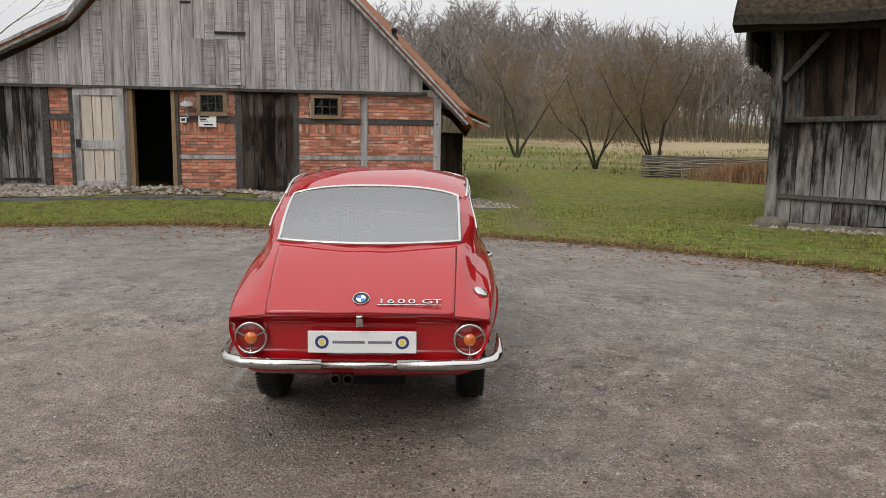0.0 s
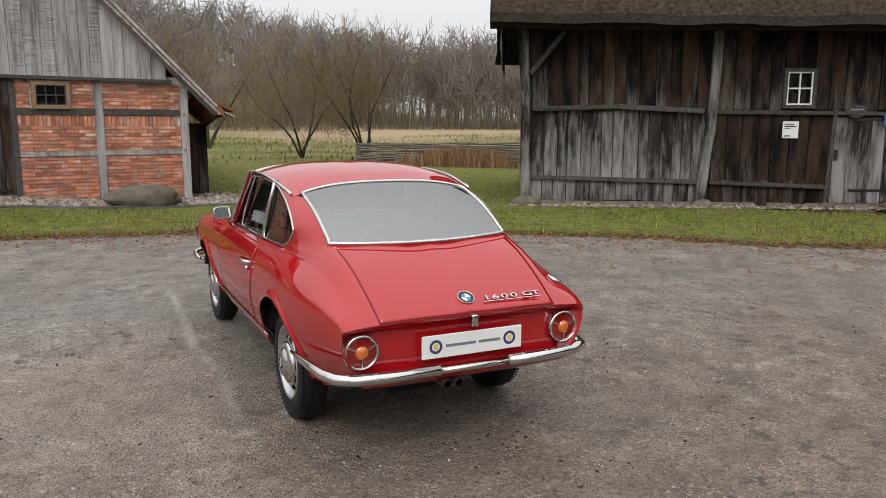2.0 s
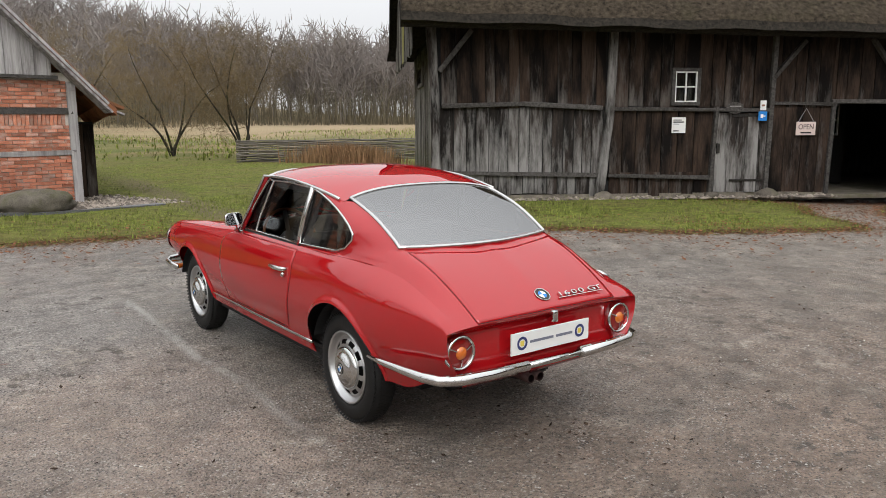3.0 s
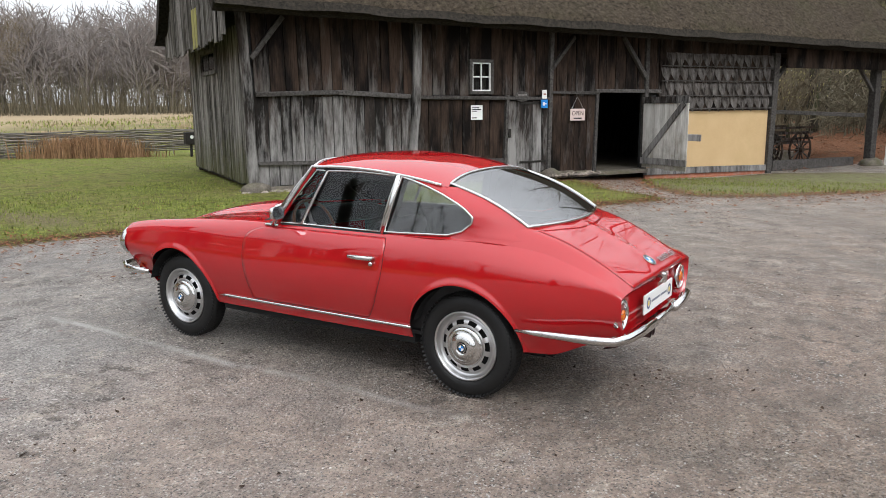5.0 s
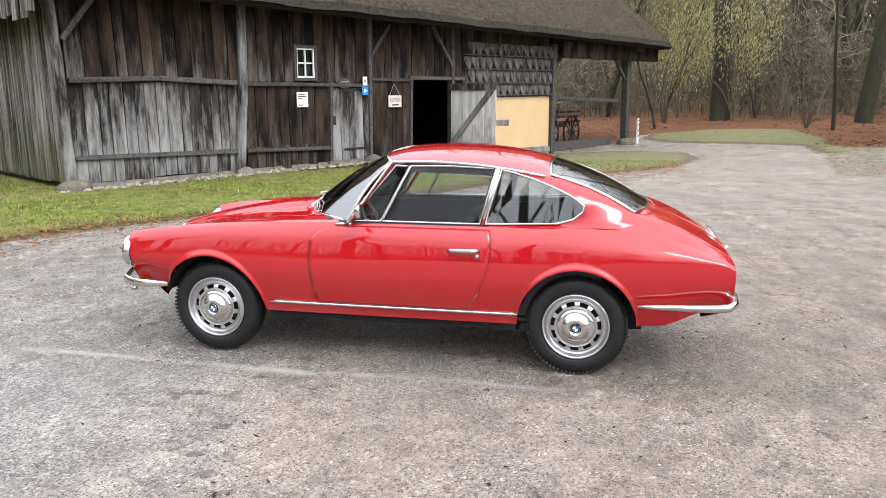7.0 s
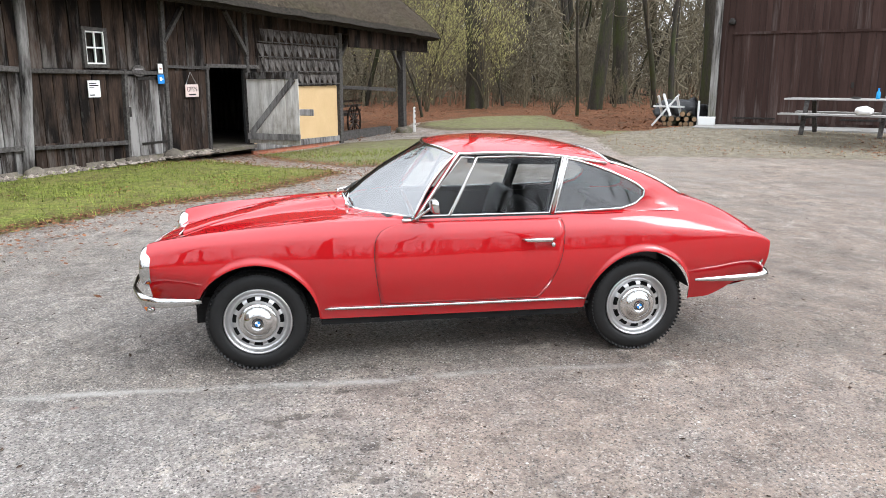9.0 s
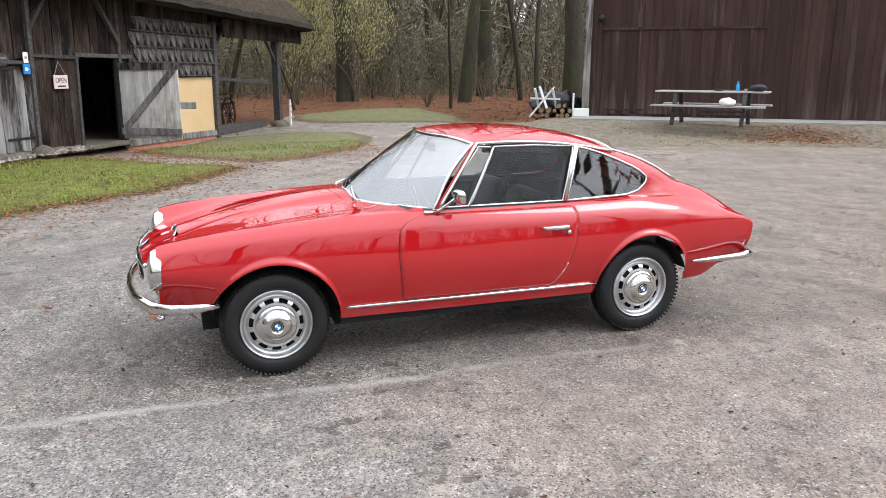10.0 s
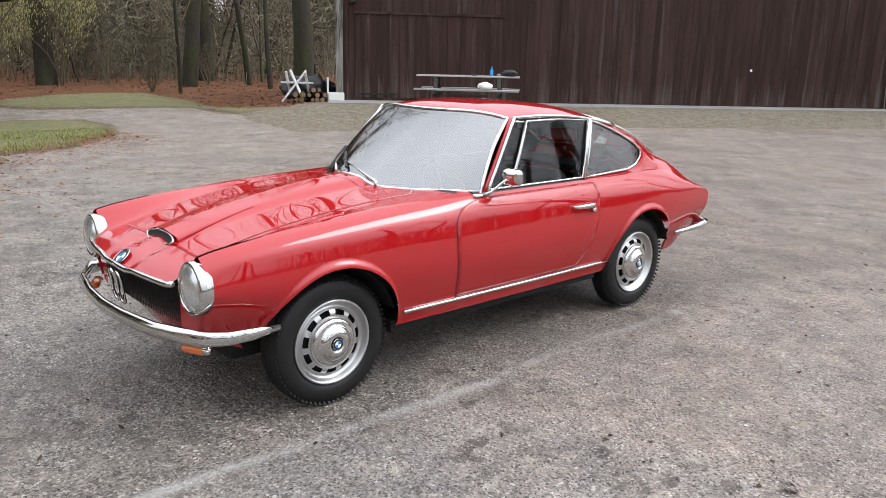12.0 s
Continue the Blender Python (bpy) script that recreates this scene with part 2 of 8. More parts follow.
M_STONE = surface("field_stone", (0.075, 0.066, 0.055), (0.2, 0.175, 0.145), 4, 0.9, 0.6, stain=(0.075, 0.08, 0.03), stain_scale=3, stain_amount=0.6, vary=0.4, contrast=1.4)
M_PEBBLE = surface("pebbles", (0.11, 0.092, 0.076), (0.34, 0.295, 0.25), 9, 0.85, 0.3, island=0.6)
M_CONCRETE = surface("worn_concrete", (0.22, 0.21, 0.195), (0.34, 0.33, 0.31), 3, 0.9, 0.3, stain=(0.16, 0.15, 0.13), stain_scale=1)
M_BARK = surface("mossy_dark_bark", (0.016, 0.014, 0.011), (0.065, 0.056, 0.045), 5, 0.95, 0.8, stretch=(4, 4, 1), fine=50, stain=(0.05, 0.062, 0.018), stain_scale=0.5, stain_amount=0.75, vary=0.3)
M_TWIG = surface("winter_twigs", (0.075, 0.062, 0.04), (0.19, 0.16, 0.105), 3, 0.95, 0.0, vary=0.3)
M_OCHRE = surface("ochre_orchard_twigs", (0.12, 0.085, 0.045), (0.25, 0.19, 0.11), 3, 0.95, 0.0, vary=0.2)
M_DEEP = surface("deep_wood_shade", (0.08, 0.07, 0.046), (0.2, 0.174, 0.12), 0.4, 0.95, 0.0, island=0.4)
# Paler than the near twigs: distance haze is put into this colour.
M_FARWOOD = surface("far_wood_haze_pale", (0.17, 0.15, 0.138), (0.29, 0.257, 0.236), 0.4, 0.95, 0.0, island=0.14)
M_DEADLEAF = surface("fallen_beech_leaves", (0.1, 0.042, 0.02), (0.27, 0.125, 0.065), 9, 0.9, 0.2, island=0.45)
M_HAZEL = surface("hazel_catkins", (0.28, 0.27, 0.1), (0.5, 0.47, 0.2), 9, 0.9, 0.0, island=0.3)
M_BLADE = surface("grass_blades", (0.085, 0.115, 0.02), (0.27, 0.3, 0.075), 2.0, 0.86, 0.0, island=0.5)
M_BRACKEN = surface("rusty_dead_bracken", (0.17, 0.095, 0.05), (0.36, 0.225, 0.125), 2, 0.9, 0.0, island=0.45)
M_WATTLE = surface("bleached_hazel_rods", (0.085, 0.077, 0.066), (0.29, 0.265, 0.23), 7, 0.9, 0.4, stretch=(0.6, 6, 6), vary=0.3)
M_LICHEN = surface("yellow_lichen_boards", (0.16, 0.15, 0.06), (0.42, 0.4, 0.12), 4, 0.92, 0.5, stretch=(5, 5, 0.9), stain=(0.2, 0.19, 0.17), stain_scale=1.5, stain_amount=0.7)
M_DRYGRASS = surface("dry_reed_grass", (0.2, 0.16, 0.09), (0.38, 0.3, 0.18), 2, 0.9, 0.0, island=0.4)
M_IRON = surface("rusty_black_iron", (0.015, 0.014, 0.013), (0.05, 0.045, 0.04), 20, 0.6, 0.3, metal=0.6)
# Near-black, mostly standing in for shade in rooms and behind board gaps.
M_BLACK = plain("black_void_fill", (0.012, 0.012, 0.012), 0.8)
M_GREYPAINT = surface("grey_weathered_table_wood", (0.26, 0.25, 0.235), (0.42, 0.4, 0.385), 4, 0.85, 0.3, stretch=(1, 8, 8), vary=0.1)
M_WHITE = plain("white_board", (0.75, 0.75, 0.73), 0.5)
# Index below real glass, so the panes mirror less sky.
M_PANE = glassy("window_pane", (0.9, 0.93, 0.92), 1.28)


# ---- builders ----
def thing(name, label, category, m=None, group="", kind=""):
    ob = tagged(new(name), label, category, group, kind)
    ob.empty_display_size = 0.1
    if m is not None:
        ob.matrix_world = m
    return ob


def link(name, mesh, material, parent=None, label="", smooth=False):
    ob = new(name, mesh)
    if material is not None and not mesh.materials:
        mesh.materials.append(material)
    if smooth:
        mesh.shade_smooth()
    if parent is not None:
        ob.parent = parent
    if label:
        ob["label"] = label
    return ob


def part(name, bm, material, parent=None, label="", smooth=False):
    mesh = bpy.data.meshes.new(name)
    bmesh.ops.recalc_face_normals(bm, faces=bm.faces)
    bm.to_mesh(mesh)
    bm.free()
    return link(name, mesh, material, parent, label, smooth)


def from_arrays(name, verts, faces, material, parent=None, label="", smooth=False):
    mesh = bpy.data.meshes.new(name)
    mesh.from_pydata([tuple(v) for v in verts], [], [tuple(f) for f in faces])
    mesh.update()
    return link(name, mesh, material, parent, label, smooth)


CUBE_F = ((0, 3, 2, 1), (4, 5, 6, 7), (0, 1, 5, 4), (1, 2, 6, 5), (2, 3, 7, 6), (3, 0, 4, 7))


def add_box(bm, x0, x1, y0, y1, z0, z1, wonk=0.0, m=None, bevel=0.0):
    """A box between two corners, its corners moved by up to wonk."""
    vs = []
    for x, y, z in ((x0, y0, z0), (x1, y0, z0), (x1, y1, z0), (x0, y1, z0), (x0, y0, z1), (x1, y0, z1), (x1, y1, z1), (x0, y1, z1)):
        v = Vector((x, y, z)) + Vector((random.uniform(-wonk, wonk), random.uniform(-wonk, wonk), random.uniform(-wonk, wonk)))
        vs.append(bm.verts.new(m @ v if m else v))
    fs = [bm.faces.new([vs[i] for i in f]) for f in CUBE_F]
    if bevel:
        es = list({e for f in fs for e in f.edges})
        bmesh.ops.bevel(bm, geom=es, offset=bevel, segments=2, affect="EDGES", profile=0.5)
    return fs


def box(name, parent, material, x0, x1, y0, y1, z0, z1, wonk=0.0, label="", bevel=0.0, m=None):
    bm = bmesh.new()
    add_box(bm, x0, x1, y0, y1, z0, z1, wonk, m, bevel)
    return part(name, bm, material, parent, label)


def bar(bm, a, b, w, h, wonk=0.0, up=(0, 0, 1), bevel=0.0):
    """A beam of section w x h from a to b."""
    a, b = Vector(a), Vector(b)
    d = b - a
    z = d.normalized()
    x = z.cross(Vector(up))
    x = x.normalized() if x.length > 1e-4 else Vector((1, 0, 0))
    y = z.cross(x)
    m = Matrix((x, y, z)).transposed().to_4x4()
    m.translation = a
    add_box(bm, -w / 2, w / 2, -h / 2, h / 2, 0, d.length, wonk, m, bevel)


def beam(name, parent, material, a, b, w, h, wonk=0.0, label="", up=(0, 0, 1)):
    bm = bmesh.new()
    bar(bm, a, b, w, h, wonk, up, 0.012 if min(w, h) > 0.08 else 0.0)
    return part(name, bm, material, parent, label)


def tube(bm, pts, radius, sides=8, closed=False, squash=1.0, cap=True):
    """A tube along points; radius may be a list."""
    pts = [Vector(p) for p in pts]
    n = len(pts)
    rings = []
    side = None
    for i, p in enumerate(pts):
        if closed:
            d = pts[(i + 1) % n] - pts[i - 1]
        else:
            d = pts[min(i + 1, n - 1)] - pts[max(i - 1, 0)]
        d.normalize()
        if side is None:
            side = d.cross(Vector((0, 0, 1)))
            if side.length < 0.05:
                side = d.cross(Vector((0, 1, 0)))
        side = (side - d * side.dot(d)).normalized()
        up = side.cross(d)
        r = radius[i] if isinstance(radius, (list, tuple)) else radius
        rings.append([bm.verts.new(p + side * (math.cos(2 * math.pi * k / sides) * r) + up * (math.sin(2 * math.pi * k / sides) * r * squash)) for k in range(sides)])
    for i in range(n if closed else n - 1):
        a, b = rings[i], rings[(i + 1) % n]
        for k in range(sides):
            bm.faces.new((a[k], a[(k + 1) % sides], b[(k + 1) % sides], b[k]))
    if cap and not closed:
        bm.faces.new(rings[0][::-1])
        bm.faces.new(rings[-1])


def lathe(bm, profile, steps=32, m=None, close=False):
    """Turns (radius, height) points round the z axis."""
    rings = []
    for r, h in profile:
        ring = []
        for k in range(steps):
            a = 2 * math.pi * k / steps
            v = Vector((r * math.cos(a), r * math.sin(a), h))
            ring.append(bm.verts.new(m @ v if m else v))
        rings.append(ring)
    for a, b in zip(rings, rings[1:]):
        for k in range(steps):
            bm.faces.new((a[k], a[(k + 1) % steps], b[(k + 1) % steps], b[k]))
    if close:
        bm.faces.new(rings[0][::-1])
        bm.faces.new(rings[-1])


def grid_faces(nu, nv):
    return [(i * nv + j, i * nv + j + 1, (i + 1) * nv + j + 1, (i + 1) * nv + j) for i in range(nu - 1) for j in range(nv - 1)]


def stone(name, parent, material, x, y, z, sx, sy, sz, seed=0, detail=2):
    bm = bmesh.new()
    bmesh.ops.create_icosphere(bm, subdivisions=detail, radius=1)
    for v in bm.verts:
        k = 1 + 0.22 * noise.noise(v.co * 1.3 + Vector((seed * 7.1, 3, seed))) + 0.06 * noise.noise(v.co * 4 + Vector((seed, 0, 0)))
        v.co = Vector((x + v.co.x * sx * k, y + v.co.y * sy * k, z + v.co.z * sz * k))
    return part(name, bm, material, parent, "", True)


# ---- ground ----
def smooth(a, b, x):
    t = np.clip((x - a) / (b - a), 0, 1)
    return t * t * (3 - 2 * t)


def height(x, y):
    """The lie of the land: a level yard, a small rise to the cottage and the large barn, meadow and wood climbing away."""
    x, y = np.asarray(x, float), np.asarray(y, float)
    far = np.hypot(x - 2, y)
    h = 0.02 * np.clip(far - 38, 0, 110) * smooth(0, 25, y + x * 0.15)
    turn = np.degrees(np.arctan2(y, x - 2))
    h = h + 11.5 * np.exp(-((turn - 88) / 15) ** 2) * np.clip((far - 96) / 45, 0, 1.2)  # wooded hill
    h = h + 0.022 * np.clip(x - 20, 0, 60) * smooth(6, -6, y)
    h = h - 0.26 * smooth(9, 17, x) * smooth(-7, -2, y) * smooth(30, 22, x)  # the drive dips past the open bay
    h = h + 0.34 * smooth(7.2, 10.2, y) * smooth(0.5, -5.5, x)
    side = (x - 16.46) * 0.5678 + (y + 10.42) * 0.8231  # along the large barn's front
    out = (x - 16.46) * 0.8231 - (y + 10.42) * 0.5678  # behind it
    h = h + 0.24 * smooth(-4.5, -1.8, out) * smooth(4.0, 0.5, side)
    return h


def inside(px, py, poly):
    """Signed distance to a closed outline, positive inside."""
    d = np.full(px.shape, 1e9)
    c = np.zeros(px.shape, bool)
    for (x0, y0), (x1, y1) in zip(poly, poly[1:] + poly[:1]):
        ex, ey = x1 - x0, y1 - y0
        t = np.clip(((px - x0) * ex + (py - y0) * ey) / (ex * ex + ey * ey), 0, 1)
        d = np.minimum(d, np.hypot(px - x0 - t * ex, py - y0 - t * ey))
        if y0 != y1:
            c ^= ((y0 > py) != (y1 > py)) & (px < ex * (py - y0) / ey + x0)
    return np.where(c, d, -d)


LAWN = [(-300, 4), (-19.58, 5.53), (-6.34, 6.45), (-3.91, 6.89), (-2.06, 6.61), (1.23, 5.84), (2.97, 4.98), (4.17, 4.10), (5.49, 3.08), (6.35, 1.92), (7.20, 1.38), (8.96, 0.37),
        (9.63, 0.86), (10.12, 1.83), (12.16, 3.20), (11.56, 6.02), (19.30, 19.67), (58.30, -1.60), (300, 0), (300, 600), (-300, 600)]
PATCH = [(9.7, 0.35), (9.95, -0.5), (10.5, -1.1), (12.7, -2.4), (14.6, -3.2), (16.6, -3.75), (18.6, -3.6), (19.8, -2.3), (19.6, -1.4), (18.5, 0.3), (14.0, 2.6), (11.6, 1.7), (10.6, 1.0)]
VERGE = [(15.4, -6.5), (11.0, -5.6), (8.90, -11.89), (4.74, -19.30), (-4.84, -34.91), (1.01, -38.78), (13.10, -16.36), (16.87, -10.12)]
BANK = [(24.0, -2.4), (22.2, -3.4), (20.3, -5.4), (19.0, -6.8), (15.5, -6.4), (15.2, -8.2), (18.9, -7.8), (21.5, -8.4), (25.9, -8.2), (26.2, -5.0), (25.2, -2.8)]
LITTER = [(15.3, -8.0), (18.9, -7.4), (21.2, -7.9), (25.7, -7.8), (26.0, -5.0), (25.1, -2.6), (23.4, -1.9), (22.2, -1.4), (18.8, 0.8), (20.5, 4.6), (21.5, 9), (27, 19), (60, 16), (120, 20), (120, -150), (20, -150), (18.93, -13.42), (16.97, -10.11)]
axis_x = np.unique(np.round(np.concatenate([-2.0 - np.geomspace(10, 700, 34), np.arange(-12, 27, 0.16), 27 + np.geomspace(0.3, 700, 46)]), 3))
axis_y = np.unique(np.round(np.concatenate([-20 - np.geomspace(0.4, 700, 44), np.arange(-20, 14, 0.16), 14 + np.geomspace(0.3, 700, 52)]), 3))
gx, gy = np.meshgrid(axis_x, axis_y, indexing="ij")
gz = height(gx, gy)
grassy = np.maximum(np.maximum(inside(gx, gy, LAWN), inside(gx, gy, PATCH)), np.maximum(inside(gx, gy, VERGE), inside(gx, gy, BANK)))
leafy = inside(gx, gy, LITTER)
gz = gz + 0.035 * smooth(0.0, 0.35, grassy) + 0.012 * np.sin(gx * 1.7 + np.sin(gy)) * np.cos(gy * 1.3) * smooth(0, 1, grassy)
ground = from_arrays("ground", np.stack([gx, gy, gz], -1).reshape(-1, 3), grid_faces(*gx.shape), None, smooth=True)
for key, field in (("grass", smooth(-0.55, 0.6, grassy)), ("worn", np.maximum(smooth(-0.2, 0.2, inside(gx, gy, VERGE)), np.maximum(0.45 * smooth(-0.4, 0.4, inside(gx, gy, BANK)), 0.5 * smooth(-0.4, 0.4, inside(gx, gy, PATCH))))), ("leaf", smooth(-0.6, 0.8, leafy)),
                   ("meadow", smooth(20, 34, gy - 0.25 * gx))):
    ground.data.attributes.new(key, "FLOAT", "POINT").data.foreach_set("value", np.asarray(field, np.float32).ravel())
tagged(ground, "wet gravelly asphalt yard with mossy grass verges and leaf litter", "ground", kind="structure")


def ground_material():
    m = bpy.data.materials.new("yard_and_grass")
    m.use_nodes = True
    n, l = m.node_tree.nodes, m.node_tree.links
    b = n["Principled BSDF"]
    pos = n.new("ShaderNodeNewGeometry").outputs["Position"]

    def tex(scale, detail=5, rough=0.6, kind="ShaderNodeTexNoise"):
        t = n.new(kind)
        t.inputs["Scale"].default_value = scale
        if kind == "ShaderNodeTexNoise":
            t.inputs["Detail"].default_value, t.inputs["Roughness"].default_value = detail, rough
        l.new(pos, t.inputs["Vector"])
        return t.outputs[0]

    def math_(op, a, b2=None, c=None):
        t = n.new("ShaderNodeMath")
        t.operation = op
        for k, v in enumerate((a, b2, c)):
            if v is None:
                continue
            if isinstance(v, (int, float)):
                t.inputs[k].default_value = v
            else:
                l.new(v, t.inputs[k])
        return t.outputs[0]

    def span(v, a, b2, lo=0.0, hi=1.0):
        t = n.new("ShaderNodeMapRange")
        for k, x in zip(("From Min", "From Max", "To Min", "To Max"), (a, b2, lo, hi)):
            t.inputs[k].default_value = x
        l.new(v, t.inputs["Value"])
        return t.outputs[0]

    def blend(f, a, c):
        t = n.new("ShaderNodeMixRGB")
        for k, v in (("Fac", f), ("Color1", a), ("Color2", c)):
            if isinstance(v, tuple):
                t.inputs[k].default_value = (*v, 1)
            elif isinstance(v, float):
                t.inputs[k].default_value = v
            else:
                l.new(v, t.inputs[k])
        return t.outputs[0]

    def attr(name):
        t = n.new("ShaderNodeAttribute")
        t.attribute_name = name
        return t.outputs["Fac"]

    grain, grit, patches, broad = tex(95, 3), tex(38, 4, 0.7), tex(1.6, 7, 0.65), tex(0.35, 5, 0.6)
    cells = tex(70, kind="ShaderNodeTexVoronoi")
    pebble = n.new("ShaderNodeTexVoronoi")
    pebble.inputs["Scale"].default_value = 95
    l.new(pos, pebble.inputs["Vector"])
    tone = n.new("ShaderNodeSeparateColor")
    l.new(pebble.outputs["Color"], tone.inputs[0])
    sep = n.new("ShaderNodeSeparateXYZ")
    l.new(pos, sep.inputs[0])
    lumps = tex(27, 5, 0.75)
    chip = n.new("ShaderNodeTexVoronoi")
    chip.inputs["Scale"].default_value = 118
    l.new(pos, chip.inputs["Vector"])
    chips = n.new("ShaderNodeSeparateColor")
    l.new(chip.outputs["Color"], chips.inputs[0])
    yard = blend(span(chips.outputs[2], 0.05, 0.95), (0.05, 0.044, 0.038), (0.31, 0.28, 0.246))
    yard = blend(span(lumps, 0.38, 0.62, 0.15, 0.75), yard, (0.15, 0.134, 0.118))
    yard = blend(span(grain, 0.35, 0.68, 0, 0.4), yard, (0.3, 0.275, 0.245))
    yard = blend(span(tone.outputs[0], 0.8, 0.95, 0, 0.85), yard, (0.5, 0.47, 0.43))
    yard = blend(span(tone.outputs[1], 0.74, 0.95, 0, 0.85), yard, (0.02, 0.018, 0.017))
    yard = blend(span(tex(9, 7, 0.75), 0.52, 0.66, 0, 0.65), yard, (0.05, 0.042, 0.036))
    yard = blend(span(tex(3.3, 8, 0.75), 0.52, 0.66, 0, 0.6), yard, (0.3, 0.27, 0.235))
    yard = blend(span(tex(0.7, 8, 0.7), 0.52, 0.66, 0, 0.5), yard, (0.28, 0.245, 0.205))
    # brown soil trodden in, most of it behind the car
    soil = math_("ADD", tex(0.8, 8, 0.72), span(sep.outputs["Y"], 0.0, -4.0, -0.06, 0.16))
    soil = math_("MULTIPLY", span(soil, 0.46, 0.62), span(tex(13, 6, 0.7), 0.34, 0.6, 0.3, 0.85))
    yard = blend(soil, yard, (0.125, 0.09, 0.069))
    yard = blend(span(broad, 0.45, 0.62, 0, 0.45), yard, (0.13, 0.12, 0.112))
    yard = blend(math_("MULTIPLY", span(tex(4.4, 8, 0.78), 0.36, 0.6), span(sep.outputs["Y"], 0.5, -2.5, 0.05, 0.55)), yard, (0.2, 0.152, 0.118))
    damp = math_("MULTIPLY", span(tex(2.4, 9, 0.8), 0.47, 0.57), span(sep.outputs["Y"], 1.0, -3.0, 0.1, 0.5))
    yard = blend(damp, yard, (0.055, 0.044, 0.037))
    yard = blend(math_("MULTIPLY", span(tex(6, 8, 0.8), 0.54, 0.62), span(sep.outputs["Y"], 0.0, -3.0, 0.0, 0.5)), yard, (0.26, 0.21, 0.165))
    # pale tan gravel where the yard runs out into the drive
    drive = math_("MULTIPLY", span(sep.outputs["X"], 2.0, 9.0), span(tex(1.7, 7, 0.75), 0.36, 0.56, 0.35, 0.85))
    yard = blend(drive, yard, blend(span(lumps, 0.4, 0.6), (0.17, 0.148, 0.125), (0.32, 0.285, 0.245)))
    # the older, smoother surface on the far side of the seam
    bend = math_("MULTIPLY_ADD", tex(0.8, 5), 0.5, -0.25)
    old = span(math_("ADD", sep.outputs["X"], bend), -0.8, -1.15)
    fine_old = blend(span(tex(42, 5, 0.8), 0.4, 0.6), (0.115, 0.106, 0.098), (0.31, 0.293, 0.275))
    fine_old = blend(math_("MULTIPLY", span(tex(1.3, 7, 0.7), 0.36, 0.54, 0.2, 0.85), span(sep.outputs["Y"], 1.3, 0.2)), fine_old, (0.25, 0.2, 0.165))
    fine_old = blend(span(tex(5.5, 7, 0.75), 0.54, 0.64, 0, 0.6), fine_old, (0.095, 0.08, 0.068))
    fine_old = blend(span(tone.outputs[0], 0.9, 0.97, 0, 0.7), fine_old, (0.45, 0.43, 0.4))
    fine_old = blend(span(sep.outputs["Y"], -1.5, -4.0, 0, 0.75), fine_old, yard)
    yard = blend(math_("MULTIPLY", old, 0.85), yard, fine_old)
    # fallen crumbs, leaves and scrapes trodden into the surface
    crumbs = math_("MULTIPLY", span(tex(9.5, 6, 0.75), 0.6, 0.66), span(tex(1.1, 3), 0.4, 0.55))
    yard = blend(math_("MULTIPLY", crumbs, 0.85), yard, (0.045, 0.034, 0.028))
    reds = math_("MULTIPLY", span(tex(4.1, 2), 0.72, 0.76), 0.6)
    yard = blend(reds, yard, (0.16, 0.06, 0.04))
    # warm silt washed over the rear half of the yard
    silt = math_("MULTIPLY", span(tex(0.9, 8, 0.75), 0.38, 0.6, 0.25, 0.85), span(sep.outputs["Y"], 0.6, -2.6, 0.04, 0.75))
    yard = blend(silt, yard, blend(span(tex(29, 6, 0.8), 0.36, 0.64), (0.095, 0.066, 0.05), (0.3, 0.228, 0.176)))
    # footprints, damp blots and dusty mottling over the whole yard
    blots = math_("MULTIPLY", span(tex(6.3, 3, 0.55), 0.585, 0.63), span(tex(0.9, 4, 0.6), 0.46, 0.6, 0.1, 0.8))
    yard = blend(blots, yard, (0.062, 0.05, 0.042))
    dust = math_("MULTIPLY", span(tex(5.2, 9, 0.82), 0.53, 0.6), span(tex(0.6, 4, 0.6), 0.42, 0.6, 0.2, 0.85))
    yard = blend(dust, yard, (0.33, 0.295, 0.25))
    mottle = n.new("ShaderNodeMixRGB")
    mottle.blend_type, mottle.inputs["Fac"].default_value = "MULTIPLY", 1
    l.new(yard, mottle.inputs["Color1"])
    l.new(math_("MULTIPLY", span(tex(38, 6, 0.85), 0.33, 0.67, 0.5, 1.6), span(tex(2.3, 9, 0.8), 0.36, 0.64, 0.6, 1.4)), mottle.inputs["Color2"])
    yard = mottle.outputs[0]
    warm = n.new("ShaderNodeMixRGB")
    warm.blend_type, warm.inputs["Fac"].default_value, warm.inputs["Color2"].default_value = "MULTIPLY", 1, (1.13, 1.1, 1.075, 1)
    l.new(yard, warm.inputs["Color1"])
    yard = warm.outputs[0]
    yard = blend(math_("MULTIPLY", span(chips.outputs[0], 0.92, 0.94, 0, 0.9), span(tex(3.7, 5, 0.7), 0.4, 0.6)), yard, (0.5, 0.48, 0.45))
    yard = blend(span(chips.outputs[1], 0.88, 0.92, 0, 0.8), yard, (0.024, 0.021, 0.019))
    # a pale old seam across the yard
    wob = math_("MULTIPLY_ADD", tex(0.8, 3), 0.25, -0.125)
    bow = math_("MULTIPLY", math_("POWER", math_("SUBTRACT", sep.outputs["Y"], 0.6), 2.0), SEAM_BOW)
    off = math_("ABSOLUTE", math_("ADD", math_("ADD", math_("MULTIPLY_ADD", sep.outputs["Y"], SEAM_SLOPE, SEAM_X), math_("ADD", wob, bow)), sep.outputs["X"]))
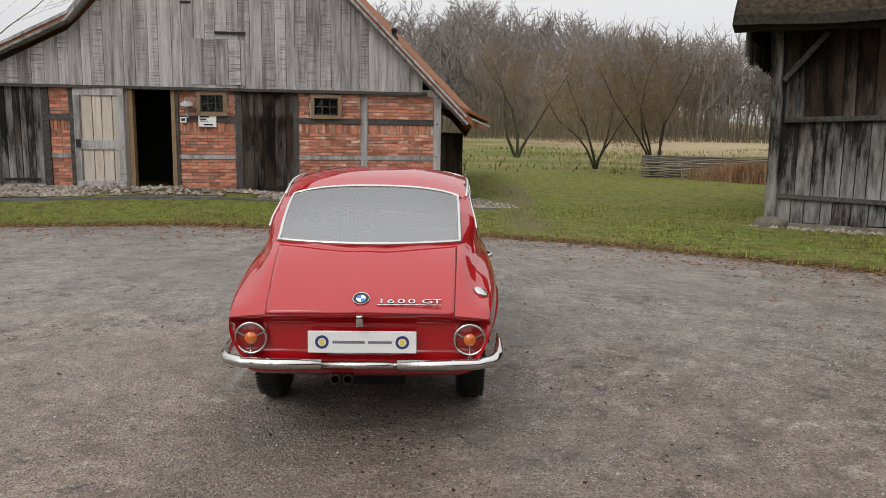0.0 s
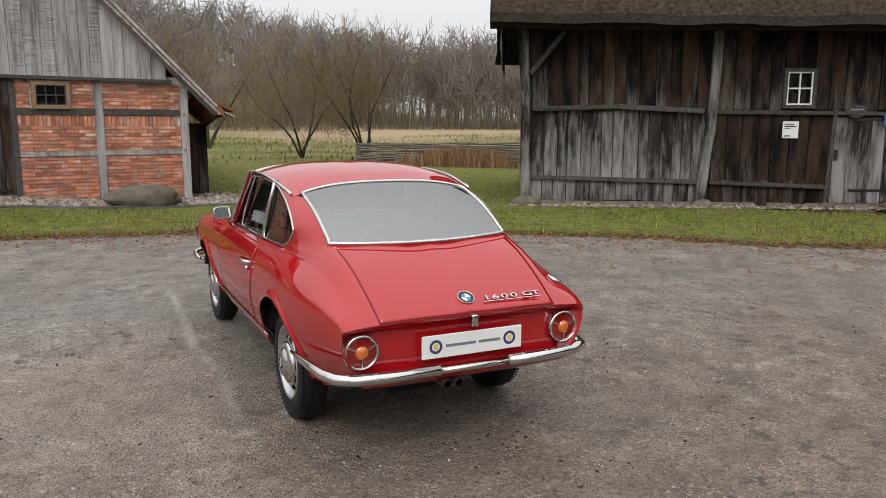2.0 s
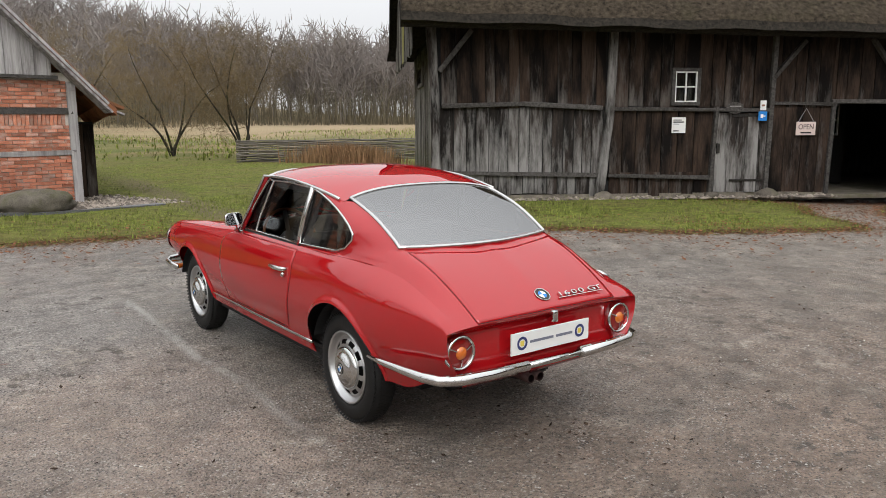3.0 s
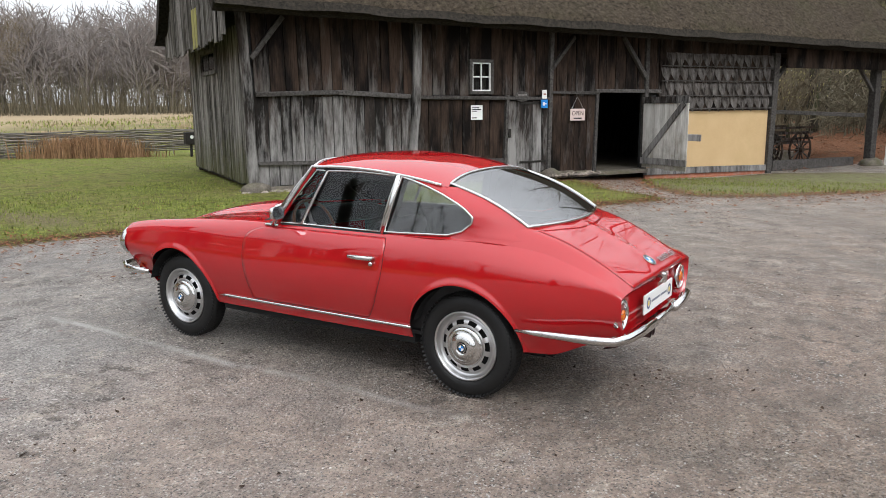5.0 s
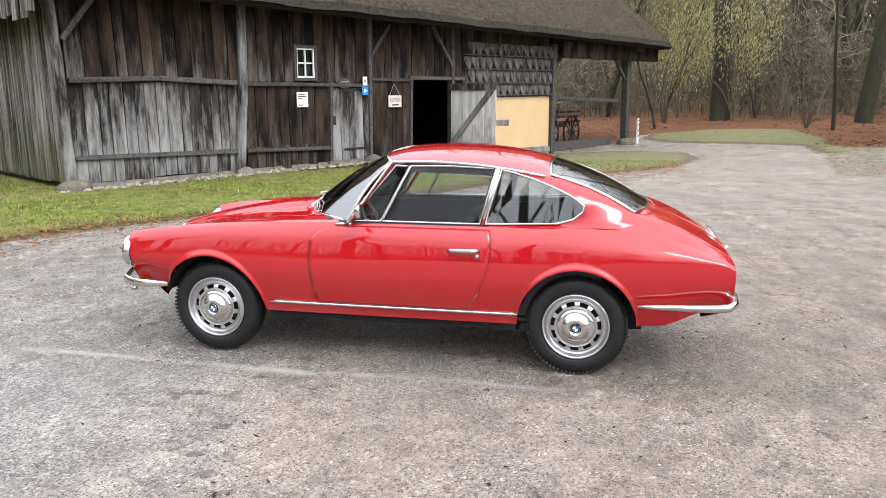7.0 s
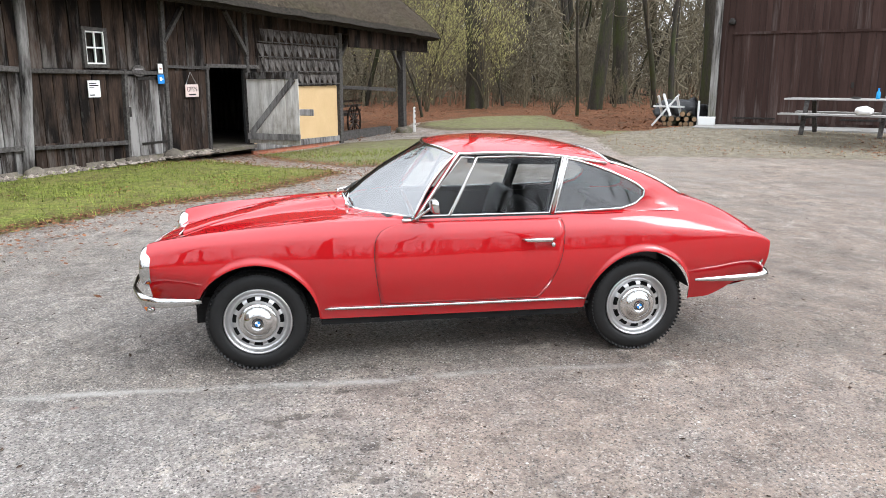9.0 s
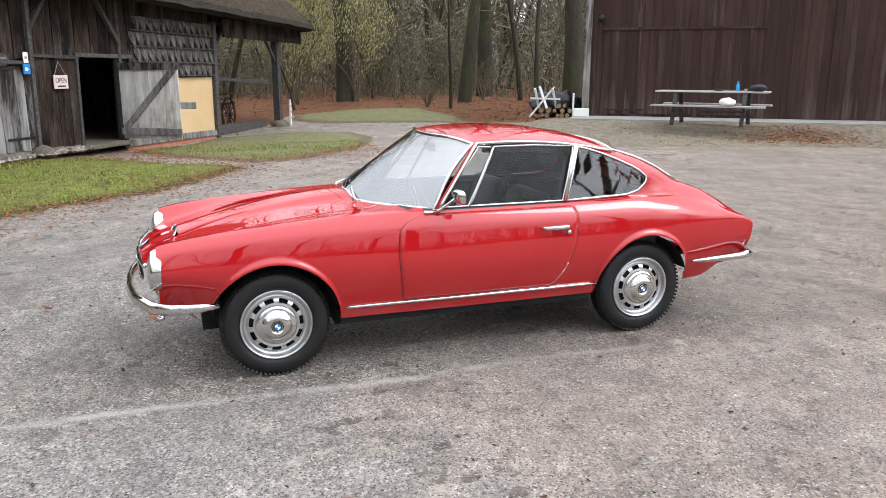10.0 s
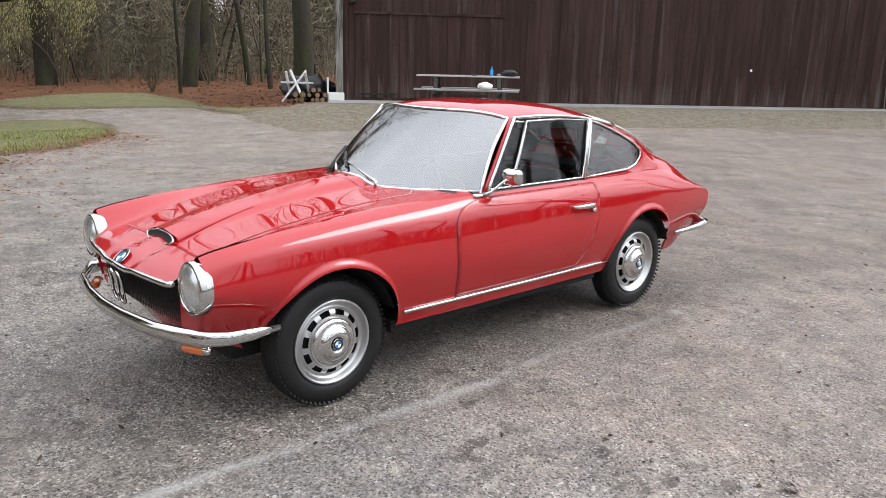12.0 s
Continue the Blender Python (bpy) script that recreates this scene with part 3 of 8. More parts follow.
    seam = math_("MULTIPLY", span(off, 0.012, 0.055, 1, 0), math_("MULTIPLY", span(sep.outputs["Y"], -1.7, 0.3, 0.0, 1.0), span(tex(3.1, 8, 0.8), 0.41, 0.55)))
    seam = math_("MULTIPLY", seam, span(sep.outputs["Y"], 2.7, 2.2))
    yard = blend(math_("MULTIPLY", seam, 0.75), yard, (0.46, 0.44, 0.41))
    sward = blend(span(tex(14, 5, 0.7), 0.35, 0.65), (0.075, 0.1, 0.018), (0.25, 0.285, 0.065))
    sward = blend(span(tex(0.55, 6, 0.7), 0.43, 0.62, 0, 0.75), sward, (0.2, 0.175, 0.07))
    sward = blend(span(tex(3.2, 7, 0.78), 0.47, 0.62, 0, 0.7), sward, (0.075, 0.058, 0.028))
    sward = blend(span(tex(21, 3), 0.6, 0.68, 0, 0.8), sward, (0.12, 0.06, 0.03))
    # leaves gather along the edge of the grass
    rimmed = math_("MULTIPLY", span(attr("grass"), 1.0, 0.8), span(tex(16, 5, 0.75), 0.4, 0.52))
    sward = blend(rimmed, sward, (0.075, 0.038, 0.022))
    tired = blend(span(tex(5, 6, 0.7), 0.35, 0.65), (0.15, 0.13, 0.098), (0.27, 0.238, 0.182))
    sward = blend(attr("worn"), sward, tired)
    wide = n.new("ShaderNodeMapping")
    wide.inputs["Scale"].default_value = (0.012, 0.11, 0)
    l.new(pos, wide.inputs["Vector"])
    strip = n.new("ShaderNodeTexNoise")
    strip.inputs["Scale"].default_value, strip.inputs["Detail"].default_value = 1, 4
    l.new(wide.outputs[0], strip.inputs["Vector"])
    field = blend(span(strip.outputs["Fac"], 0.4, 0.6), (0.11, 0.125, 0.04), (0.29, 0.225, 0.12))
    field = blend(span(tex(0.33, 7, 0.75), 0.46, 0.64, 0, 0.75), field, (0.085, 0.1, 0.033))
    field = blend(span(tex(0.16, 6, 0.7), 0.5, 0.62, 0, 0.7), field, (0.3, 0.19, 0.115))
    field = blend(math_("MULTIPLY", span(sep.outputs["Y"], 40, 66), span(sep.outputs["X"], 6, 28, 0.15, 0.7)), field, (0.4, 0.315, 0.21))
    field = blend(math_("MULTIPLY", span(sep.outputs["X"], 16, 4, 0, 0.75), span(tex(0.4, 6, 0.7), 0.38, 0.56)), field, (0.12, 0.145, 0.04))
    sward = blend(attr("meadow"), sward, field)
    # a trodden path beside the cottage
    trod = math_("ABSOLUTE", math_("SUBTRACT", math_("MULTIPLY_ADD", sep.outputs["Y"], -0.075, sep.outputs["X"]), 1.45))
    trod = math_("MULTIPLY", span(math_("ADD", trod, math_("MULTIPLY_ADD", tex(2.2, 5, 0.7), 0.8, -0.4)), 0.15, 0.55, 0.75, 0), math_("MULTIPLY", span(sep.outputs["Y"], 5.9, 7.2), span(sep.outputs["Y"], 21, 15)))
    sward = blend(trod, sward, blend(span(tex(23, 5, 0.75), 0.36, 0.64), (0.1, 0.078, 0.045), (0.23, 0.19, 0.12)))
    edge = span(math_("ADD", attr("grass"), math_("MULTIPLY_ADD", tex(7, 6, 0.7), 0.9, -0.45)), 0.42, 0.6)
    base = blend(edge, yard, sward)
    litter = blend(span(tex(24, 5, 0.75), 0.35, 0.65), (0.07, 0.032, 0.018), (0.25, 0.12, 0.065))
    litter = blend(span(tex(1.2, 5), 0.5, 0.7, 0, 0.6), litter, (0.06, 0.05, 0.03))
    fall = span(math_("ADD", attr("leaf"), math_("MULTIPLY_ADD", tex(3, 6, 0.7), 0.9, -0.45)), 0.4, 0.6)
    base = blend(fall, base, litter)
    l.new(base, b.inputs["Base Color"])
    dull = math_("MAXIMUM", edge, fall)
    l.new(math_("MULTIPLY_ADD", dull, -0.42, 0.5), b.inputs["Specular IOR Level"])
    wet = span(tex(0.45, 6, 0.65), 0.4, 0.62, 0.3, 0.76)
    wet = math_("ADD", wet, math_("MULTIPLY_ADD", grit, 0.3, -0.15))
    l.new(math_("MAXIMUM", wet, math_("MULTIPLY", dull, 0.9)), b.inputs["Roughness"])
    bp = n.new("ShaderNodeBump")
    bp.inputs["Strength"].default_value, bp.inputs["Distance"].default_value = 1.0, 0.022
    l.new(math_("ADD", math_("MULTIPLY", cells, 0.6), math_("ADD", math_("ADD", grit, lumps), math_("MULTIPLY", patches, 1.2))), bp.inputs["Height"])
    l.new(bp.outputs[0], b.inputs["Normal"])
    return m


SEAM_X, SEAM_SLOPE, SEAM_BOW = 0.885, 0.0, 0.0
ground.data.materials.append(ground_material())


# ---- walls of boards ----
def boards(parent, material, u0, u1, z0, z1, v, width=0.24, thick=0.03, ragged=0.02, name="plank", gap=0.017, lean=0.0):
    """Upright planks side by side on the front of a wall, each an object."""
    u = u0
    while u < u1 - 0.03:
        w = min(width * random.uniform(0.75, 1.25), u1 - u)
        if u1 - (u + w) < 0.07:
            w = u1 - u
        d = random.uniform(-0.008, 0.008)
        top, low = (f(u + w / 2) if callable(f) else f for f in (z1, z0))
        if top - low > 0.05:
            tl, tr = ((z1(q) if callable(z1) else z1) for q in (u, u + w))
            a, b = u + gap / 2, u + w - gap / 2
            j = random.uniform(-ragged, ragged)
            vs = [(a, v - thick + d, low + j), (b, v - thick + d, low + j + random.uniform(-0.01, 0.01)), (b, v, low + j), (a, v, low + j),
                  (a + lean, v - thick + d + random.uniform(-0.006, 0.006), tl), (b + lean, v - thick + d + random.uniform(-0.006, 0.006), tr), (b + lean, v, tr), (a + lean, v, tl)]
            from_arrays(name, vs, CUBE_F, material, parent)
        u += w


def pane_window(parent, u, z, w, h, v, cols=2, rows=2, frame_mat=None, bar_mat=None, name="window", bar_w=0.028, fw=0.07, deep=0.06):
    """A small window with its frame, glazing bars and panes, centred at u, z."""
    bm = bmesh.new()
    for x0, x1, z0, z1 in ((-w / 2 - fw, w / 2 + fw, h / 2, h / 2 + fw), (-w / 2 - fw, w / 2 + fw, -h / 2 - fw, -h / 2), (-w / 2 - fw, -w / 2, -h / 2, h / 2), (w / 2, w / 2 + fw, -h / 2, h / 2)):
        add_box(bm, u + x0, u + x1, v - deep, v + 0.03, z + z0, z + z1, 0.004)
    win = part(name, bm, frame_mat or M_BEAM, parent, "small wooden casement window")
    s, paint = bar_w, bar_mat or M_WHITEWOOD
    for x0, x1, z0, z1 in ((-w / 2, w / 2, h / 2 - s, h / 2), (-w / 2, w / 2, -h / 2, -h / 2 + s), (-w / 2, -w / 2 + s, -h / 2 + s, h / 2 - s), (w / 2 - s, w / 2, -h / 2 + s, h / 2 - s)):
        box("sash_bar", win, paint, u + x0, u + x1, v - deep * 0.7, v, z + z0, z + z1)
    for k in range(1, cols):
        x = -w / 2 + w * k / cols
        box("glazing_bar", win, paint, u + x - s / 2, u + x + s / 2, v - deep * 0.65, v - 0.004, z - h / 2 + s, z + h / 2 - s)
    for k in range(1, rows):
        y = -h / 2 + h * k / rows
        box("glazing_bar", win, paint, u - w / 2 + s, u + w / 2 - s, v - deep * 0.62, v - 0.006, z + y - s / 2, z + y + s / 2)
    for i in range(cols):
        for j in range(rows):
            x0, y0 = u - w / 2 + w * i / cols, z - h / 2 + h * j / rows
            box("pane", win, M_PANE, x0 + s / 2, x0 + w / cols - s / 2, v - deep * 0.4, v - deep * 0.4 + 0.004, y0 + s / 2, y0 + h / rows - s / 2)
    # Near-black panel behind the panes paints the unlit room.
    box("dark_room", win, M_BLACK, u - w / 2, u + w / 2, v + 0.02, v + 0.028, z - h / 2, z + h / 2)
    return win


# ---- thatched barn ----
BARN = pose(6.341, 7.683, 0, 0, 0, -30.69) @ Matrix.Diagonal((0.958, 0.958, 0.975, 1))
barn = thing("thatched_barn", "long dark-weathered timber barn under a low reed thatch roof", "barn", BARN)
END = 6.5  # depth
# Core walls are near black, painting the shade behind the board gaps.
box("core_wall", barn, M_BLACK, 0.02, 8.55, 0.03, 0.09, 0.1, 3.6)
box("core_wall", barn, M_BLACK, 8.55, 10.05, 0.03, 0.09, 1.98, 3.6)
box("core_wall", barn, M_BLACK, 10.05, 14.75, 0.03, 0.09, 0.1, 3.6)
box("back_wall", barn, M_DARK, 0.02, 14.75, END - 0.1, END, 0.0, 3.6)
box("partition_wall", barn, M_DARK, 14.62, 14.72, 0.1, END - 0.1, 0.0, 3.3)
box("earth_floor", barn, M_STONE, 0.1, 14.6, 0.1, END - 0.1, 0.0, 0.06)
front = box("plinth", barn, M_STONE, -0.05, 8.55, -0.03, 0.03, -0.05, 0.12, label="low brick and stone plinth")
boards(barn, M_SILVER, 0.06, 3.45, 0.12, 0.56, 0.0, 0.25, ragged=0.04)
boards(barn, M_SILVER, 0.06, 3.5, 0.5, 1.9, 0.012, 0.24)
boards(barn, M_DARK, 0.1, 3.55, 1.9, 3.55, 0.0, 0.26, lean=-0.03)
boards(barn, M_DARK, 3.65, 5.9, 0.08, 0.56, 0.0, 0.24, ragged=0.04)
boards(barn, M_DARK, 3.65, 5.9, 0.5, 1.9, 0.01, 0.3)
boards(barn, M_DARK, 3.65, 8.6, 1.9, 3.55, 0.0, 0.3)
boards(barn, M_DARK, 7.15, 8.55, 0.1, 1.95, 0.0, 0.34)
boards(barn, M_DARK, 8.6, 10.55, 1.98, 3.55, 0.0, 0.3)
for a, b, w, h in (((14.78, -0.02, -0.35), (14.85, -0.02, 3.4), 0.2, 0.2),
                   ((5.86, -0.05, 0.05), (5.94, -0.05, 1.9), 0.15, 0.1), ((7.12, -0.05, 0.05), (7.16, -0.05, 3.5), 0.13, 0.1), ((8.52, -0.03, 0.05), (8.56, -0.03, 2.0), 0.1, 0.1),
                   ((10.12, -0.03, 0.05), (10.1, -0.03, 3.5), 0.16, 0.12), ((19.35, -0.05, -0.3), (19.3, -0.05, 3.2), 0.24, 0.24), ((19.35, 5.5, -0.3), (19.3, 5.5, 3.2), 0.24, 0.24), ((14.75, 5.5, -0.3), (14.75, 5.5, 3.2), 0.24, 0.24)):
    beam("post", barn, M_BEAM, a, b, w, h, 0.012)
def crooked(name, parent, material, pts, widths, deep=0.16, label=""):
    """A hewn, naturally bowed timber through points, of rounded square section."""
    bm = bmesh.new()
    loops = []
    for (x, y, z), w in zip(pts, widths):
        loops.append([bm.verts.new((x + w / 2 * math.copysign(abs(math.cos(q)) ** 0.6, math.cos(q)), y + deep / 2 * math.copysign(abs(math.sin(q)) ** 0.6, math.sin(q)), z)) for q in np.linspace(0, 2 * math.pi, 14, endpoint=False)])
    for p, q in zip(loops, loops[1:]):
        for k in range(14):
            bm.faces.new((p[k], p[(k + 1) % 14], q[(k + 1) % 14], q[k]))
    bm.faces.new(loops[0][::-1])
    bm.faces.new(loops[-1])
    return part(name, bm, material, parent, label, True)


def bowed(x0, x1, z0, z1, sway, w, n=16, seed=0):
    """Points and widths of a post that sways from x0 at its foot to x1 at its head."""
    ts = [k / (n - 1) for k in range(n)]
    pts = [(x0 + (x1 - x0) * t + sway * math.sin(math.pi * t) + 0.02 * noise.noise(Vector((seed, t * 6, 0))), -0.05, z0 + (z1 - z0) * t) for t in ts]
    return pts, [w * (1 + 0.22 * noise.noise(Vector((t * 5, seed, 3)))) for t in ts]


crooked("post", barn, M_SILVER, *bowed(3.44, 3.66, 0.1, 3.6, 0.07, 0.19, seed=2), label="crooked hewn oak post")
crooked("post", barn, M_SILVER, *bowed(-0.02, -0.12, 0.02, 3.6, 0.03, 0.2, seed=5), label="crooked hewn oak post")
for a, b, w in (((0.1, -0.07, 1.92), (1.8, -0.07, 1.97), 0.11), ((1.8, -0.07, 1.97), (3.45, -0.07, 1.88), 0.11), ((3.6, -0.06, 1.86), (7.1, -0.06, 1.84), 0.09), ((7.15, -0.06, 1.98), (8.6, -0.06, 1.96), 0.07),
                ((0.08, -0.06, 0.6), (3.42, -0.06, 0.52), 0.09), ((3.62, -0.06, 0.5), (5.85, -0.06, 0.44), 0.1), ((8.5, -0.04, 2.02), (10.6, -0.04, 2.0), 0.1)):
    beam("rail", barn, M_BEAM, a, b, w, w * 0.8, 0.012)
for a, b in (((7.15, -0.08, 2.5), (7.8, -0.08, 3.25)), ((10.1, -0.08, 2.3), (9.3, -0.08, 3.3)), ((14.85, -0.05, 2.3), (15.6, -0.05, 3.15)),
             ((19.3, -0.05, 1.95), (18.35, -0.05, 2.85)), ((0.05, -0.1, 2.6), (0.7, -0.1, 3.4))):
    beam("brace", barn, M_BEAM, a, b, 0.1, 0.09, 0.01)
box("fascia_board", barn, M_DARK, 14.95, 21.05, -0.34, -0.29, 2.64, 3.16, 0.01)
beam("wall_plate", barn, M_DARK, (14.7, 0, 3.2), (20.7, 0, 3.1), 0.3, 0.3, 0.02)
beam("wall_plate", barn, M_DARK, (14.7, 5.5, 3.2), (20.7, 5.5, 3.1), 0.3, 0.3, 0.02)
beam("tie_beam", barn, M_DARK, (19.3, -0.6, 3.05), (19.3, 6, 3.05), 0.22, 0.25, 0.02)
# the end wall with its little window
gable = new("end_wall")
gable.parent = barn
gable.matrix_local = pose(-0.02, 0, 0, 0, 0, -90) @ pose(-END, 0, 0)
# Near-black core again paints the shade between the end boards.
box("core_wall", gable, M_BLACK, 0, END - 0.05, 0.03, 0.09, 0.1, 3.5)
boards(gable, M_ALGAE, 0, END, 0.15, 3.3, 0.0, 0.2, lean=0.02, gap=0.016)
pane_window(gable, END - 3.65, 2.72, 1.7, 0.42, -0.03, 2, 1, M_SILVER, M_BEAM)


def thatch(name, parent, corners, thick, nu, nv, label=""):
    """A slab of reed between four corners, its lower face flat, its top uneven, the eave rounded. Corners: eave left, eave right, ridge right, ridge left."""
    a, b, c, d = (Vector(q) for q in corners)
    nrm = (b - a).cross(d - a).normalized()
    verts = []
    for i in range(nu):
        for j in range(nv):
            s, t = i / (nu - 1), j / (nv - 1)
            p = a.lerp(b, s).lerp(d.lerp(c, s), t)
            k = noise.noise(p * 1.1) * 0.05 + noise.noise(p * 6) * 0.02
            lip = -0.09 if j == 0 else (-0.03 if j == 1 else 0)
            verts.append(p + nrm * (thick + k + lip))
    n = nu * nv
    for i in range(nu):
        for j in range(nv):
            s, t = i / (nu - 1), j / (nv - 1)
            p = a.lerp(b, s).lerp(d.lerp(c, s), t)
            verts.append(p + (d - a).normalized() * (0.16 if j == 0 else 0) + nrm * 0.02 * noise.noise(p * 5))
    faces = grid_faces(nu, nv) + [tuple(n + q for q in f[::-1]) for f in grid_faces(nu, nv)]
    rim = [i * nv for i in range(nu)] + [(nu - 1) * nv + j for j in range(1, nv)] + [i * nv + nv - 1 for i in range(nu - 2, -1, -1)] + [j for j in range(nv - 2, 0, -1)]
    for p, q in zip(rim, rim[1:] + rim[:1]):
        faces.append((p, n + p, n + q, q))
    roof = from_arrays(name, verts, faces, M_THATCH, parent, label, True)
    # Eave rows, rim and underside take the thatch with painted shade.
    roof.data.materials.append(M_EAVESHADE)
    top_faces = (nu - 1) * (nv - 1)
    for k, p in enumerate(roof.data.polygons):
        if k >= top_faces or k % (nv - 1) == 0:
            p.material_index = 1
    return roof


EAVE, OVER = 3.22, -0.75
thatch("roof", barn, ((-0.75, OVER, EAVE + 0.06), (21.0, OVER, EAVE - 0.28), (18.2, 3.2, EAVE + 3.7), (-0.75, 3.2, EAVE + 3.9)), 0.36, 150, 30, "mossy brown reed thatch")
thatch("roof", barn, ((21.0, END + 0.8, EAVE - 0.28), (-0.75, END + 0.8, EAVE), (-0.75, 3.2, EAVE + 3.9), (18.2, 3.2, EAVE + 3.7)), 0.36, 40, 10, "mossy brown reed thatch")
thatch("roof", barn, ((21.0, OVER, EAVE - 0.28), (21.0, END + 0.8, EAVE - 0.28), (18.2, 3.3, EAVE + 3.7), (18.2, 3.1, EAVE + 3.7)), 0.36, 30, 16, "mossy brown reed thatch")
bm = bmesh.new()
vs = [bm.verts.new(q) for q in ((-0.5, -0.45, 3.3), (-0.5, END + 0.4, 3.3), (-0.5, 3.2, 6.8))]
bm.faces.new(vs)
part("gable_lining", bm, M_DARK, barn)
gtop = new("gable_boards")
gtop.parent = barn
gtop.matrix_local = pose(-0.52, 0, 0, 0, 0, -90) @ pose(-END, 0, 0)
boards(gtop, M_LICHEN, 3.9, 4.45, 2.93, 3.75, -0.035, 0.27, 0.02, ragged=0.05)
boards(gtop, M_ALGAE, -0.6, END + 0.65, 2.95, lambda u: 3.55 + max(0.0, 3.3 - abs(u - 3.3)) * 0.98, 0.0, 0.22, ragged=0.06)

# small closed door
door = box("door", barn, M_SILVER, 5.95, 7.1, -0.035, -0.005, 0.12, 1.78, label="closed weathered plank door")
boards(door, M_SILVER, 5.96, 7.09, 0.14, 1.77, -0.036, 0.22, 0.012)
for z in (0.35, 1.7):
    box("hinge", door, M_IRON, 6.3, 7.05, -0.062, -0.05, z, z + 0.05, 0.003)
box("latch", door, M_IRON, 5.98, 6.05, -0.075, -0.05, 0.95, 1.15, 0.004)

pane_window(barn, 5.24, 2.31, 0.48, 0.62, -0.04, 2, 2, M_BEAM)

# plastered bay under woven oak shingles
box("plaster_panel", barn, M_PLASTER, 10.2, 14.68, -0.012, 0.03, -0.02, 1.52, label="ochre yellow lime plaster panel")
beam("sill_beam", barn, M_SILVER, (10.2, -0.03, -0.02), (14.7, -0.03, -0.1), 0.12, 0.16, 0.01)
box("plinth", barn, M_BRICKS, 10.2, 14.7, -0.05, 0.02, -0.4, -0.08)
bm = bmesh.new()
for r in range(4):
    z0 = 1.5 + r * 0.37
    for k in range(13):
        u0 = 10.62 + k * 0.312 + (0.156 if r % 2 else 0)
        if u0 > 14.6:
            continue
        w = 0.312
        pts = [(u0, -0.03, z0 + 0.36), (u0 + w, -0.03, z0 + 0.36), (u0 + w * 0.96, -0.05, z0 + 0.2), (u0 + w / 2, -0.1, z0 - 0.03), (u0 + w * 0.04, -0.05, z0 + 0.2)]
        f = [bm.verts.new(Vector(p) + Vector((random.uniform(-0.012, 0.012), random.uniform(-0.008, 0.008), random.uniform(-0.012, 0.012)))) for p in pts]
        mid = bm.verts.new((u0 + w / 2, -0.085, z0 + 0.2))
        for p, q in zip(f, f[1:] + f[:1]):
            bm.faces.new((mid, p, q))
shing = part("woven_shingle_panel", bm, M_SHINGLE, barn, "lozenge pattern of split oak shingles")
box("backing", shing, M_DARK, 10.58, 14.7, -0.02, 0.02, 1.5, 3.3)
for z in (1.56, 1.9, 2.27, 2.64):
    beam("batten", shing, M_BEAM, (10.6, -0.1, z), (14.7, -0.1, z), 0.03, 0.03, 0.006)

# the wide door, standing open at a right angle
leaf = tagged(new("open_barn_door"), "pale weathered plank barn door standing wide open", "door")
leaf.matrix_world = BARN @ pose(10.07, -0.06, 0, 0, 0, -88)
boards(leaf, M_LIMEWASH, 0.0, 1.52, 0.1, 1.84, 0.0, 0.36, 0.03)
for z in (0.28, 1.78):
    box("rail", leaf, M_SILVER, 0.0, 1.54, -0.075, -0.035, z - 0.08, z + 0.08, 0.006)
bm = bmesh.new()
bar(bm, (0.1, -0.06, 0.36), (1.4, -0.06, 1.7), 0.04, 0.14, 0.004)
part("brace", bm, M_SILVER, leaf)
box("latch_board", leaf, M_BOARD, 1.45, 1.9, 0.0, 0.05, 0.82, 0.98, 0.01, bevel=0.015)


# ---- brick and timber cottage ----
COTTAGE = pose(-1.067, 11.08, 0, 0, 0, 8.4)
house = thing("brick_cottage", "half-timbered red brick farm cottage with grey boarded gable", "house", COTTAGE)
box("core_wall", house, M_MORTAR, -9.5, -4.86, 0.0, 0.2, -0.2, 2.5)
box("core_wall", house, M_MORTAR, -3.98, 1.6, 0.0, 0.2, -0.2, 2.5)
box("side_wall", house, M_MORTAR, 1.4, 1.6, 0.2, 12, -0.2, 2.3)
# Room walls coloured near black in place of the room's own shade.
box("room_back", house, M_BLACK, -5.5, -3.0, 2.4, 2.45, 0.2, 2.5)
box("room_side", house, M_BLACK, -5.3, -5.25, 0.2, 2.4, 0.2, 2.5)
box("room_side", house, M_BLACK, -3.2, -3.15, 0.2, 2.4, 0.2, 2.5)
box("room_floor", house, M_CONCRETE, -5.25, -3.2, 0.0, 2.4, 0.28, 0.36)


def gable_top(u):
    """Underside of the verge: steep on the right and upper left, flaring out at the left eave."""
    right = 4.22 - 0.955 * (u + 0.35)
    left = 2.72 + 0.51 * (u + 7.45) if u < -5.85 else 3.54 + 1.1 * (u + 5.85)
    return min(right, left)


boards(house, M_BOARD, -9.4, 1.2, 2.42, gable_top, -0.1, 0.22, 0.03, ragged=0.012, gap=0.007)
# Black backing and lining paint the shade behind the gable boards.
box("gable_backing", house, M_BLACK, -9.4, 0.5, -0.095, -0.02, 2.5, 3.1)
bm = bmesh.new()
vs = [bm.verts.new(q) for q in ((-7.3, -0.05, 2.6), (1.1, -0.05, 2.6), (-0.4, -0.05, 4.1), (-3.1, -0.05, 6.7), (-5.85, -0.05, 3.4))]
bm.faces.new(vs)
part("gable_lining", bm, M_BLACK, house)
box("gable_foot", house, M_BEAM, -9.4, 1.3, -0.14, 0.0, 2.38, 2.44)
RIDGE = (-3.1, 6.98)
